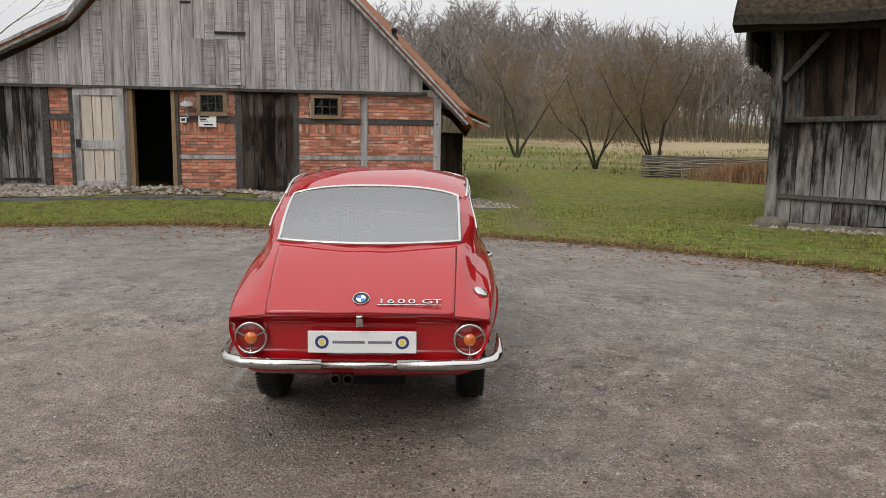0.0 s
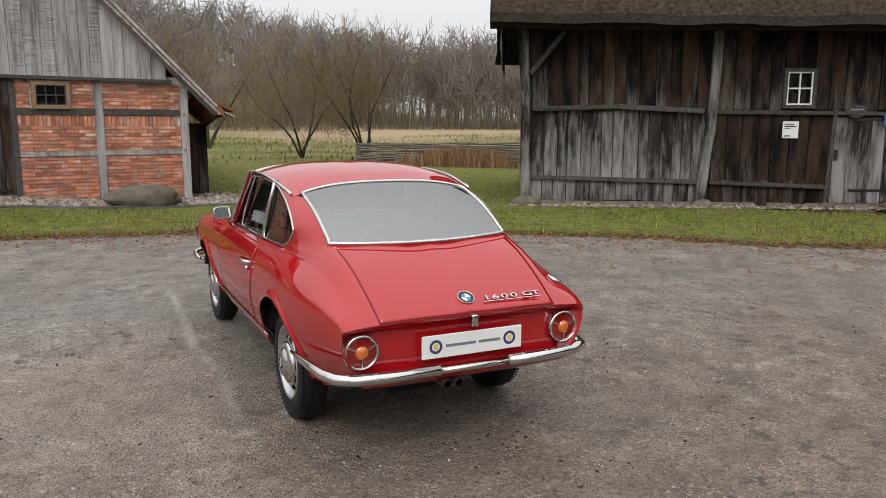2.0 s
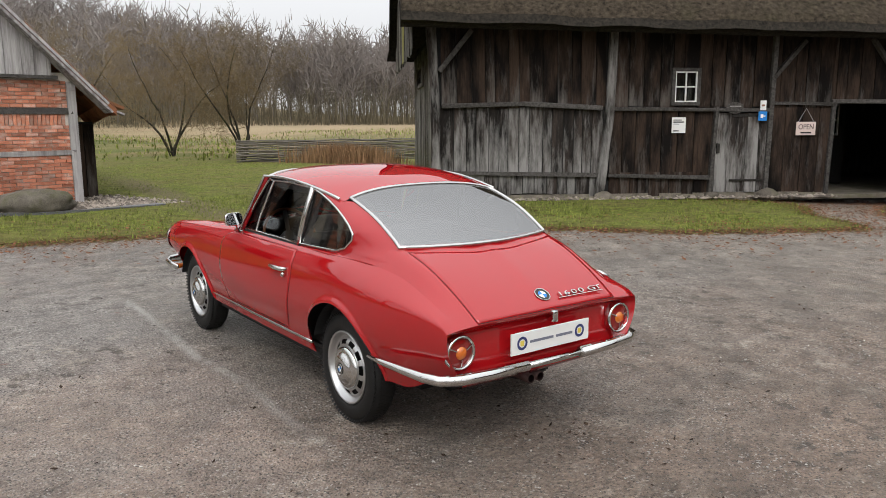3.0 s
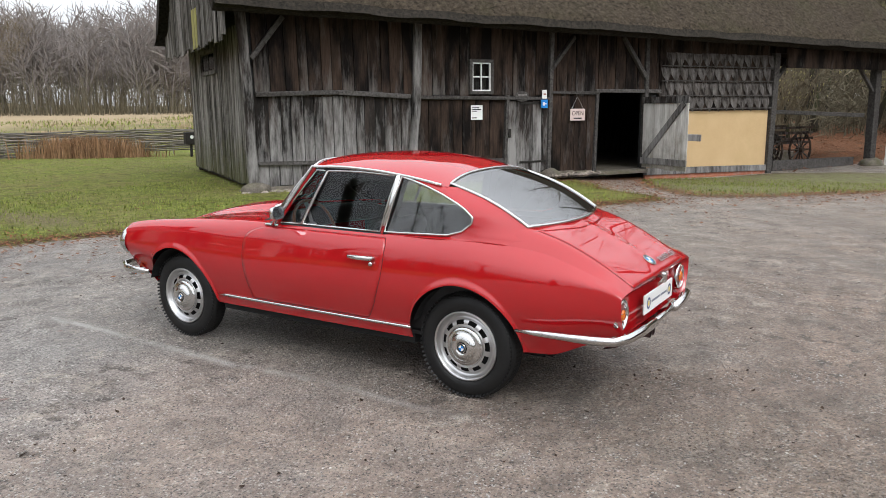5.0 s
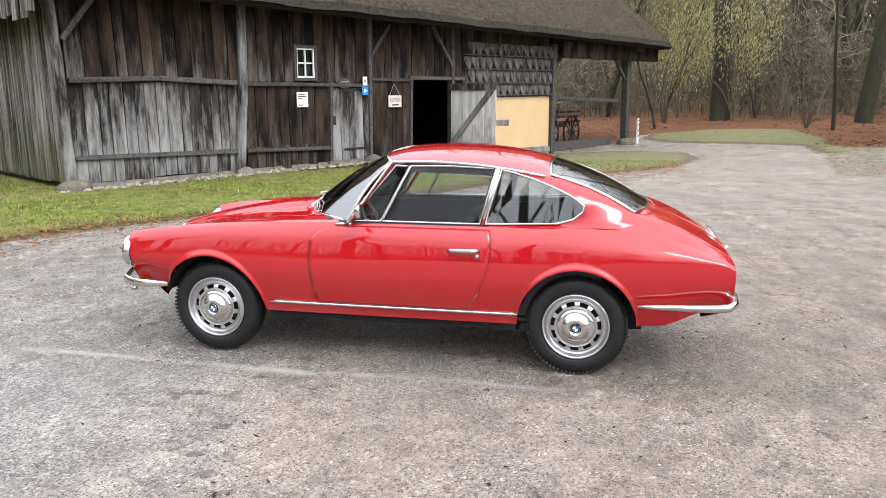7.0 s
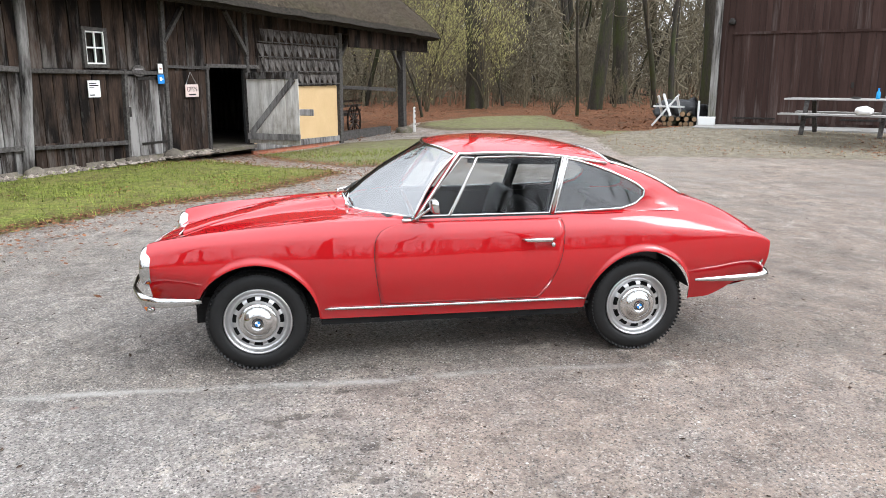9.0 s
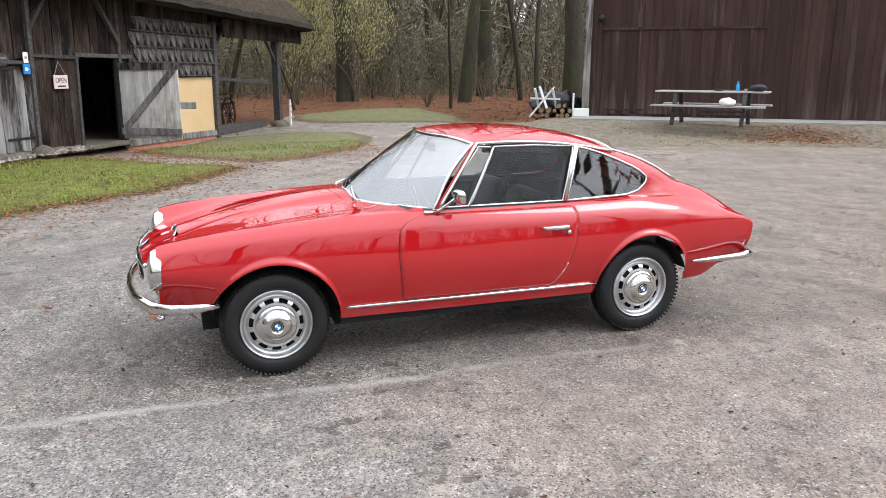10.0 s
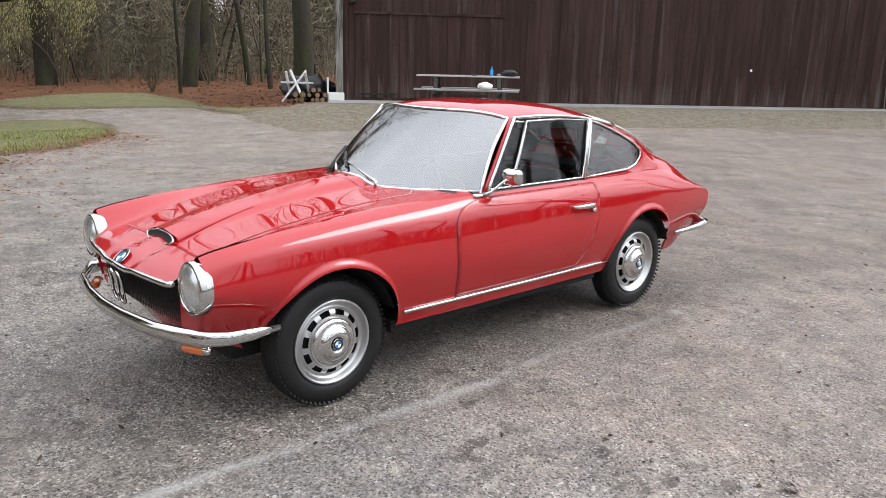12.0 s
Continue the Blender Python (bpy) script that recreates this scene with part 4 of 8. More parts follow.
for a, b in (((2.15, -0.22, 1.72), (RIDGE[0], -0.22, RIDGE[1] - 0.02)), ((-5.87, -0.22, 3.62), (RIDGE[0], -0.22, RIDGE[1] - 0.02)), ((-9.4, -0.22, 1.82), (-5.87, -0.22, 3.62))):
    beam("barge_board", house, M_BOARD, Vector(a) + Vector((0, 0, 0.06)), Vector(b) + Vector((0, 0, 0.06)), 0.045, 0.36, 0.004, up=(0, 1, 0))
    lift = Vector((0, 0.03, 0.22))
    beam("verge_board", house, M_BOARD, Vector(a) + lift, Vector(b) + lift, 0.05, 0.1, 0.003, up=(0, 1, 0))
for u0, u1, z0, z1 in ((-0.125, 0.02, 0.05, 2.4), (1.46, 1.62, -0.05, 2.34)):
    box("timber_post", house, M_BOARD, u0, u1, -0.05, 0.02, z0, z1, 0.006)
for u0, u1 in ((-6.42, -5.98), (-3.93, -2.72), (-1.5, 1.55)):
    box("timber_rail", house, M_BEAM, u0, u1, -0.045, 0.02, 1.745, 1.86, 0.006)
    box("timber_rail", house, M_BOARD, u0, u1, -0.045, 0.02, 0.98, 1.07, 0.006)
for u0, u1 in ((-6.52, -6.38), (-6.0, -5.9), (-4.0, -3.87), (-2.74, -2.6), (-1.54, -1.44), (-7.45, -7.33)):
    box("timber_post", house, M_BEAM, u0, u1, -0.052, 0.02, 0.2, 2.4, 0.006)

# tiled roof planes
for s in (1, -1, 0):
    name = "roof"
    if s > 0:
        q = ((2.3, -0.2, 1.72), (5.6, 13, 1.72), (RIDGE[0] + 3.3, 13, RIDGE[1]), (RIDGE[0], -0.2, RIDGE[1]))
    elif s < 0:
        q = ((-2.57, 13, 3.72), (-5.87, -0.2, 3.72), (RIDGE[0], -0.2, RIDGE[1]), (RIDGE[0] + 3.3, 13, RIDGE[1]))
    else:
        q = ((-6.1, 13, 1.92), (-9.4, -0.2, 1.92), (-5.87, -0.2, 3.72), (-2.57, 13, 3.72))
    bm = bmesh.new()
    lo = [bm.verts.new(p) for p in q]
    hi = [bm.verts.new(Vector(p) + Vector((0, 0, 0.12))) for p in q]
    bm.faces.new(lo[::-1])
    bm.faces.new(hi)
    for k in range(4):
        bm.faces.new((lo[k], lo[(k + 1) % 4], hi[(k + 1) % 4], hi[k]))
    roof = part(name, bm, M_TILE, house, "orange clay pantiles")

# doors
def plank_door(name, parent, u0, u1, z0, z1, v, mat, label):
    d = box(name, parent, M_BLACK, u0 + 0.01, u1 - 0.01, v, v + 0.02, z0, z1, label=label)
    boards(d, mat, u0, u1, z0, z1, v, (u1 - u0) / 5.5, 0.025, 0.006)
    return d


d = plank_door("door", house, -7.33, -6.5, 0.47, 2.4, -0.02, M_SILVER, "closed dark grey plank door")
box("hinge", d, M_IRON, -7.3, -6.6, -0.065, -0.05, 0.52, 0.57)
d = plank_door("door", house, -2.6, -1.54, 0.3, 2.38, -0.02, M_DARK, "closed dark plank door weathered brown at the top")
box("hinge", d, M_IRON, -2.2, -1.6, -0.065, -0.05, 0.36, 0.42)
box("latch", d, M_IRON, -2.55, -2.48, -0.09, -0.05, 1.2, 1.36)
opendoor = tagged(new("open_cottage_door"), "bleached plank stable door standing open against the brick wall", "door")
opendoor.matrix_world = COTTAGE @ pose(-4.92, -0.1, 0, 0, 0, 176)
boards(opendoor, M_BLEACH, 0.0, 0.98, 0.36, 2.36, 0.03, 0.19, 0.03)
for x0, x1, z0, z1 in ((0, 0.98, 0.36, 0.52), (0, 0.98, 1.16, 1.34), (0, 0.98, 2.24, 2.38), (0, 0.12, 0.52, 2.24), (0.86, 0.98, 0.52, 2.24)):
    box("door_frame", opendoor, M_BOARD, x0, x1, 0.03, 0.06, z0, z1, 0.004)
box("lock", opendoor, M_IRON, 0.87, 0.95, 0.06, 0.1, 1.2, 1.36)
for u0, u1 in ((-4.86, -4.77), (-4.02, -3.94)):
    box("door_jamb", house, M_PINE, u0, u1, -0.06, 0.2, 0.36, 2.4, 0.005)
box("threshold", house, M_CONCRETE, -4.86, -3.95, -0.1, 0.2, 0.28, 0.37)
pane_window(house, -3.2, 2.12, 0.46, 0.36, -0.04, 3, 2, M_PINE, M_BEAM, bar_w=0.02)
pane_window(house, -0.86, 2.1, 0.5, 0.36, -0.04, 3, 2, M_PINE, M_BEAM, bar_w=0.02)

# ---- large brown barn ----
BIG = pose(16.46, -10.42, 0, 0, 0, 235.4) @ Matrix.Diagonal((0.963, 0.963, 0.963, 1))
big = thing("large_brown_barn", "large barn clad in dark brown stained upright boards", "barn", BIG)
box("core_wall", big, M_BLACK, 0.0, 24, 0.06, 0.2, 0.2, 6.5)
box("side_wall", big, M_STAINED, -0.05, 0.06, 0.2, 9, 0.2, 6.5)
boards(big, M_STAINED, 0.16, 19.3, 0.34, 6.4, 0.0, 0.21, 0.025, ragged=0.01, gap=0.006)


# ---- red coupe ----
def pchip(xs, ys):
    """A smooth curve through points that does not overshoot."""
    xs, ys = np.asarray(xs, float), np.asarray(ys, float)
    h, d = np.diff(xs), np.diff(ys) / np.diff(xs)
    m = np.zeros(len(xs))
    m[0], m[-1] = d[0], d[-1]
    for i in range(1, len(xs) - 1):
        if d[i - 1] * d[i] > 0:
            w1, w2 = 2 * h[i] + h[i - 1], h[i] + 2 * h[i - 1]
            m[i] = (w1 + w2) / (w1 / d[i - 1] + w2 / d[i])

    def f(x):
        x = np.clip(np.asarray(x, float), xs[0], xs[-1])
        i = np.clip(np.searchsorted(xs, x) - 1, 0, len(xs) - 2)
        t = (x - xs[i]) / h[i]
        return ((1 + 2 * t) * (1 - t) ** 2 * ys[i] + t * (1 - t) ** 2 * h[i] * m[i] + t * t * (3 - 2 * t) * ys[i + 1] + t * t * (t - 1) * h[i] * m[i + 1])
    return f


def line(*pts):
    return pchip(*zip(*sorted(pts)))


# long lines of the body: along y (forward), metres
SILL_Z = line((-2.02, 0.44), (-1.87, 0.405), (-1.64, 0.32), (-1.45, 0.315), (-0.9, 0.3), (0.8, 0.3), (1.4, 0.42), (1.8, 0.45))
SILL_X = line((-2.02, 0.54), (-1.6, 0.59), (-1.1, 0.635), (0, 0.645), (1.1, 0.635), (1.5, 0.612), (1.8, 0.565))
WIDE_Z = line((-2.02, 0.57), (-1.2, 0.56), (0, 0.56), (1.2, 0.58), (1.8, 0.62))
WIDE_X = line((-2.02, 0.612), (-1.8, 0.648), (-1.5, 0.688), (-1.16, 0.712), (-0.6, 0.717), (0.2, 0.717), (0.8, 0.712), (1.16, 0.706), (1.5, 0.695), (1.7, 0.683), (1.8, 0.672))
CREASE_Z = line((-2.05, 0.672), (-2.0, 0.702), (-1.93, 0.719), (-1.72, 0.735), (-1.4, 0.752), (-1.1, 0.76), (-0.44, 0.768), (0.3, 0.768), (0.62, 0.764), (1.0, 0.757), (1.39, 0.742), (1.67, 0.72), (1.8, 0.705))
CREASE_X = line((-2.02, 0.622), (-1.8, 0.655), (-1.5, 0.69), (-1.16, 0.706), (-0.6, 0.707), (0.2, 0.704), (0.8, 0.697), (1.16, 0.692), (1.5, 0.683), (1.7, 0.673), (1.8, 0.662))
BELT_Z = line((-2.05, 0.683), (-2.0, 0.718), (-1.9, 0.757), (-1.75, 0.812), (-1.6, 0.858), (-1.4, 0.885), (-1.1, 0.893), (-0.6, 0.888), (0.25, 0.886), (0.67, 0.878), (0.86, 0.87), (1.06, 0.858), (1.25, 0.843), (1.46, 0.824), (1.66, 0.798), (1.75, 0.779), (1.8, 0.757))
BELT_X = line((-2.02, 0.562), (-1.9, 0.562), (-1.75, 0.566), (-1.6, 0.575), (-1.4, 0.602), (-1.1, 0.632), (-0.6, 0.638), (0.25, 0.638), (0.6, 0.618), (1.0, 0.602), (1.5, 0.595), (1.8, 0.585))
EDGE_Z = line((-2.05, 0.692), (-2.0, 0.727), (-1.85, 0.82), (-1.66, 0.912), (-1.5, 0.962), (-1.4, 0.99), (0.3, 0.905), (0.67, 0.888), (1.0, 0.858), (1.3, 0.812), (1.5, 0.765), (1.65, 0.717), (1.73, 0.69), (1.8, 0.648))
EDGE_X = line((-2.05, 0.46), (-1.5, 0.49), (0.3, 0.5), (0.7, 0.48), (1.2, 0.465), (1.6, 0.455), (1.8, 0.47))
BULGE_Z = line((-2.05, 0.697), (-2.0, 0.733), (-1.85, 0.824), (-1.6, 0.943), (-1.4, 1.02), (0.3, 0.955), (0.67, 0.938), (0.85, 0.922), (1.0, 0.9), (1.25, 0.858), (1.45, 0.797), (1.6, 0.735), (1.69, 0.702), (1.75, 0.678), (1.8, 0.642))
MID_Z = line((-2.05, 0.7), (-2.0, 0.737), (-1.85, 0.829), (-1.6, 0.949), (-1.4, 1.03), (0.3, 0.965), (0.67, 0.948), (0.85, 0.934), (1.15, 0.89), (1.3, 0.855), (1.46, 0.803), (1.6, 0.742), (1.69, 0.708), (1.75, 0.683), (1.8, 0.644))
FRONT, REAR = 1.80, -2.045


def glide(pts, n=9):
    """Rounded curve through the points of one cross-section."""
    p = [np.array(q, float) for q in pts]
    out = []
    for k in range(1, len(p) - 2):
        t1, t2 = (p[k + 1] - p[k - 1]) * 0.5, (p[k + 2] - p[k]) * 0.5
        d = np.linalg.norm(p[k + 1] - p[k])
        t1 *= min(1.0, 1.15 * d / (np.linalg.norm(t1) + 1e-9))
        t2 *= min(1.0, 1.15 * d / (np.linalg.norm(t2) + 1e-9))
        for t in np.arange(n) / n:
            out.append((1 + 2 * t) * (1 - t) ** 2 * p[k] + t * (1 - t) ** 2 * t1 + t * t * (3 - 2 * t) * p[k + 1] + t * t * (t - 1) * t2)
    return np.array(out + [p[-2]])


def hump(y):
    return float(BULGE_Z(y) if y < 0 else BULGE_Z(y) * 0.2 + EDGE_Z(y) * 0.8 + 0.004)


@functools.lru_cache(None)
def section(y):
    """Half section of the wing at a station, from the sill over the shoulder to the edge of the bonnet or lid."""
    z0, zw, zc, zb = float(SILL_Z(y)), float(WIDE_Z(y)), float(CREASE_Z(y)), float(BELT_Z(y))
    x0, xw, xc, xb = float(SILL_X(y)), float(WIDE_X(y)), float(CREASE_X(y)), float(BELT_X(y))
    zc = max(zc, zw + 0.05)
    zb = max(zb, zc + 0.01)
    f = float(smooth(0.25, 1.0, np.float64(y))) * float(smooth(1.8, 1.6, np.float64(y)))
    pts = [(2 * x0 - xw, 2 * z0 - zw), (x0, z0), (xw, zw), (xc + 0.004 * f, zc), ((xc + xb) / 2 + (0.012 + 0.012 * f) * min(1.0, (zb - zc) / 0.07), (zc + zb) / 2 + min(0.008 + 0.006 * f, 0.12 * (zb - zc))), (xb, zb), (float(EDGE_X(y)), float(EDGE_Z(y))), (0.26, hump(y))]
    return glide(pts)


def flank(y, z):
    """Half width of the body side at a station and a height."""
    c = section(round(float(y), 4))[:37]
    return float(np.interp(z, np.maximum.accumulate(c[:, 1]) + np.arange(37) * 1e-7, c[:, 0]))


def top(x, y):
    """Height of the bonnet or the tail deck."""
    x = abs(x)
    e, b = float(EDGE_X(y)), float(BELT_X(y))
    if x > e - 0.004:
        c = section(round(float(y), 4))[36:]
        return float(np.interp(x, c[::-1, 0], c[::-1, 1]))
    return float(pchip([0, 0.12, 0.19, e - 0.03, e], [MID_Z(y), BULGE_Z(y), hump(y), EDGE_Z(y) + 0.001, EDGE_Z(y)])(x))


def nose(x, y):
    """Forward sweep of the bonnet lip between the lamps, and the slight bow of the tail."""
    k = max(0.0, 1 - (abs(x) / 0.56) ** 2)
    return y + 0.066 * k * float(smooth(1.2, 1.8, np.float64(y))) - 0.016 * k * float(smooth(-1.6, -2.05, np.float64(y)))


def arch(y):
    """Height of the wheel openings over the sill; None away from them."""
    for yc, r, zc in ((1.165, 0.358, 0.30), (-1.165, 0.348, 0.315)):
        d = abs(y - yc)
        if d < r:
            return zc + math.sqrt(r * r - d * d)
    return 0.0


def red_paint():
    m = plain("red_car_paint", (0.375, 0.007, 0.01), 0.5, 0.0, 1.0)
    m.node_tree.nodes["Principled BSDF"].inputs["Specular IOR Level"].default_value = 0.0
    m.node_tree.nodes["Principled BSDF"].inputs["Coat IOR"].default_value = 1.67
    m.node_tree.nodes["Principled BSDF"].inputs["Coat Roughness"].default_value = 0.012
    return m


M_RED = red_paint()
M_CHROME = plain("chrome", (0.6, 0.595, 0.58), 0.06, 1.0)
M_STEEL = plain("brushed_silver_wheel", (0.55, 0.55, 0.55), 0.38, 1.0)
M_RUBBER = surface("tyre_rubber", (0.005, 0.005, 0.005), (0.011, 0.011, 0.011), 20, 0.55, 0.15)
M_GAP = plain("shut_line_dark", (0.045, 0.003, 0.003), 0.8)
M_TRIM = plain("black_vinyl", (0.015, 0.015, 0.016), 0.55)
# Car and quarter glass: index raised above real glass for brighter sky reflections.
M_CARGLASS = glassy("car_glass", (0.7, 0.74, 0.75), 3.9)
M_SIDEGLASS = glassy("side_glass", (0.8, 0.84, 0.85), 1.55)
M_QUARTER = glassy("quarter_glass", (0.78, 0.82, 0.83), 2.3)
M_LAMPGLASS = plain("headlamp_lens", (0.62, 0.63, 0.63), 0.22, 0.75, 1.0)
M_LENSRED = plain("red_lamp_lens", (0.2, 0.006, 0.005), 0.15, 0.0, 1.0)
M_LENSAMBER = plain("amber_lamp_lens", (0.6, 0.14, 0.012), 0.15, 0.0, 1.0)
M_UNDER = plain("dark_underbody", (0.005, 0.005, 0.005), 0.9)
M_WOODRIM = plain("varnished_wood_rim", (0.3, 0.1, 0.04), 0.3, 0.0, 0.6)
M_BLUE = plain("blue_enamel", (0.03, 0.22, 0.6), 0.25)
M_NAVY = plain("navy_print", (0.03, 0.04, 0.14), 0.5)
M_YELLOW = plain("yellow_print", (0.7, 0.55, 0.1), 0.5)

car = thing("coupe", "glossy red classic two-door fastback coupe parked on the yard", "car", pose(0, 0, 0))
ys = np.unique(np.round(np.concatenate([np.linspace(REAR, 1.758, 170), 1.165 + 0.358 * np.cos(np.linspace(0, math.pi, 41)), -1.165 + 0.348 * np.cos(np.linspace(0, math.pi, 41))]), 4))
ROWS = 30
for s in (-1, 1):
    verts = []
    for y in ys:
        a = arch(y)
        lo, hi = max(float(SILL_Z(y)), a), float(section(round(float(y), 4))[36, 1])
        for j in range(ROWS):
            z = lo + (hi - lo) * j / (ROWS - 1)
            x = flank(y, z)
            if a:
                x += 0.014 * float(smooth(0.04, 0.008, np.float64(z - a)))
            verts.append((s * x, nose(x, y), z))
    fs = grid_faces(len(ys), ROWS)
    from_arrays("side_panel", verts, fs if s < 0 else [f[::-1] for f in fs], M_RED, car, smooth=True)


def patch(name, corner_fn, nu, nv, material, parent, flip=False, lift=0.0, label="", thick=0.0):
    """A panel from a function of (u, v) in 0..1, lifted along its normal."""
    p = np.array([[corner_fn(i / (nu - 1), j / (nv - 1)) for j in range(nv)] for i in range(nu)], float)
    du, dv = np.gradient(p, axis=0), np.gradient(p, axis=1)
    n = np.cross(du, dv)
    n /= np.linalg.norm(n, axis=-1, keepdims=True) + 1e-9
    if flip:
        n = -n
    verts = (p + n * lift).reshape(-1, 3).tolist()
    fs = grid_faces(nu, nv)
    fs = [f[::-1] for f in fs] if flip else fs
    if thick:
        k = len(verts)
        verts += (p + n * (lift - thick)).reshape(-1, 3).tolist()
        rim = [i * nv for i in range(nu)] + [(nu - 1) * nv + j for j in range(1, nv)] + [i * nv + nv - 1 for i in range(nu - 2, -1, -1)] + [j for j in range(nv - 2, 0, -1)]
        fs = fs + [(a, k + a, k + b, b) for a, b in zip(rim, rim[1:] + rim[:1])]
    return from_arrays(name, verts, fs, material, parent, label, True)


def cowl(x):
    """Foot of the windscreen."""
    return 0.64 - 0.37 * (abs(x) / 0.6) ** 2.2


def tail(x):
    """Foot of the rear window."""
    return -1.57 + 0.11 * (abs(x) / 0.525) ** 2


def bonnet(u, v, inner=0.0):
    x = (2 * u - 1) * 0.999
    y = None
    w0, w1 = 0.655, 0.56
    t = v
    ya = cowl(x * 0.64) - 0.02
    end = FRONT - 0.044 * float(smooth(0.44, 0.5, np.float64(abs(x) * 0.585)))
    y = ya + (end - ya) * t
    xx = x * float(BELT_X(y))
    return (xx, nose(xx, y), top(xx, y))


patch("front_upper_panel", bonnet, 81, 70, M_RED, car)


def deck(u, v):
    x = (2 * u - 1)
    ya = tail(x * 0.5) + 0.03 + 0.06 * x * x
    y = ya + (REAR - ya) * v
    xx = x * float(BELT_X(y))
    return (xx, nose(xx, y), top(xx, y))


patch("tail_deck", deck, 51, 30, M_RED, car, flip=True)


def lid(u, v):
    x = (2 * u - 1)
    ya = tail(x * 0.5) - 0.055
    y = ya + (-2.04 - ya) * v
    xx = x * (0.474 - 0.026 * v)
    return (xx, nose(xx, y), top(xx, y))


patch("boot_lid", lid, 41, 26, M_RED, car, flip=True, lift=0.0035, thick=0.0035)


def lid_gap(u, v):
    x = (2 * u - 1)
    ya = tail(x * 0.5) - 0.0515
    y = ya + (-2.0435 - ya) * v
    xx = x * (0.4775 - 0.026 * v)
    return (xx, nose(xx, y), top(xx, y))


patch("boot_gap", lid_gap, 41, 26, M_GAP, car, flip=True, lift=0.0012)


def hood(u, v, grow=0.0):
    x = 2 * u - 1
    w = 0.475 - 0.05 * v - 0.1 * max(0.0, 0.08 - v) / 0.08 + grow
    ya = cowl(x * 0.5) + 0.09 - grow
    yb = 1.62 + 0.03 * x * x + grow
    y = ya + (yb - ya) * v
    xx = x * w
    return (xx, nose(xx, y), top(xx, y))


patch("hood_gap", lambda u, v: hood(u, v, 0.0018), 81, 60, M_GAP, car, lift=0.0006)
patch("bonnet_lid", hood, 81, 60, M_RED, car, lift=0.0016, thick=0.001)


# doors
FRONT_EDGE = line((0.335, 0.441), (0.385, 0.444), (0.529, 0.464), (0.671, 0.477), (0.76, 0.472), (0.82, 0.44), (0.85, 0.38), (0.873, 0.27))
REAR_EDGE = line((0.335, -0.47), (0.42, -0.543), (0.51, -0.593), (0.684, -0.649), (0.819, -0.661), (0.884, -0.64))


def door_skin(s, grow, low=0.385, high=0.872):
    def f(u, v):
        z = low + (high - low) * v
        a, b = float(REAR_EDGE(z)) - grow, float(FRONT_EDGE(z)) + grow
        y = a + (b - a) * u
        return (s * flank(y, z), y, z)
    return f


for s in (-1, 1):
    patch("door_gap", door_skin(s, 0.004, 0.381, 0.874), 40, 60, M_GAP, car, flip=s < 0, lift=0.0012)
    d = patch("door", door_skin(s, 0.0), 40, 40, M_RED, car, flip=s < 0, lift=0.002, thick=0.0012)
    bm = bmesh.new()
    x = s * (flank(-0.5, 0.755) + 0.03)
    tube(bm, [(s * flank(-0.4, 0.757), -0.4, 0.757), (x, -0.43, 0.757), (x + s * 0.004, -0.5, 0.757), (x, -0.57, 0.757), (s * flank(-0.6, 0.757), -0.6, 0.757)], [0.006, 0.009, 0.011, 0.011, 0.009], 8, squash=1.3)
    h = part("handle", bm, M_CHROME, d, "chrome door handle", True)
    bm = bmesh.new()
    lathe(bm, [(0.0, 0.0), (0.014, 0.0), (0.014, 0.02), (0.009, 0.024), (0.0, 0.024)], 14, pose(s * (flank(-0.585, 0.725) + 0.002), -0.585, 0.725, 0, 90 * s, 0))
    part("lock", bm, M_CHROME, d, "", True)
    # bright strip along the sill
    bm = bmesh.new()
    tube(bm, [(s * (flank(y, 0.368) + 0.006), y, 0.368) for y in np.linspace(-0.82, 0.775, 24)], 0.011, 6, squash=0.9)
    part("sill_trim", bm, M_CHROME, car, "", True)

# ---- cabin ----
RAIL_Z = line((-1.0, 1.17), (-0.91, 1.189), (-0.74, 1.219), (-0.5, 1.247), (-0.26, 1.257), (-0.03, 1.25), (0.0, 1.247))
ROOF_Z = line((-0.97, 1.235), (-0.92, 1.249), (-0.755, 1.289), (-0.53, 1.316), (-0.3, 1.325), (-0.065, 1.316), (0.06, 1.292), (0.11, 1.276))
RAIL_X = line((-1.0, 0.535), (-0.5, 0.562), (0.0, 0.548))


def roof_skin(u, v):
    a = 2 * u - 1
    k = abs(a)
    yf = 0.105 - 0.13 * k ** 2.4
    yr = -0.965 - 0.03 * k ** 2
    y = yf + (yr - yf) * v
    x = a * float(RAIL_X(y))
    z = float(ROOF_Z(y)) + (float(RAIL_Z(y)) - float(ROOF_Z(y))) * k ** 3.0
    return (x, y, z)


patch("roof_panel", roof_skin, 49, 40, M_RED, car)
patch("headliner", roof_skin, 33, 20, M_TRIM, car, lift=0.022, label="dark cloth headlining")

WS_TOP = [roof_skin(u, 0) for u in np.linspace(0.006, 0.994, 31)]
WS_LOW = [(x, cowl(x), top(x, cowl(x)) - 0.003) for x in np.linspace(-0.622, 0.622, 31)]
RW_TOP = [roof_skin(u, 1) for u in np.linspace(0.04, 0.96, 31)]
RW_MID, RW_END = top(0, tail(0)), top(0.492, tail(0.492))
RW_LOW = [(x, tail(x), RW_MID + (RW_END - RW_MID) * (x / 0.492) ** 2 + 0.006) for x in np.linspace(-0.492, 0.492, 31)]


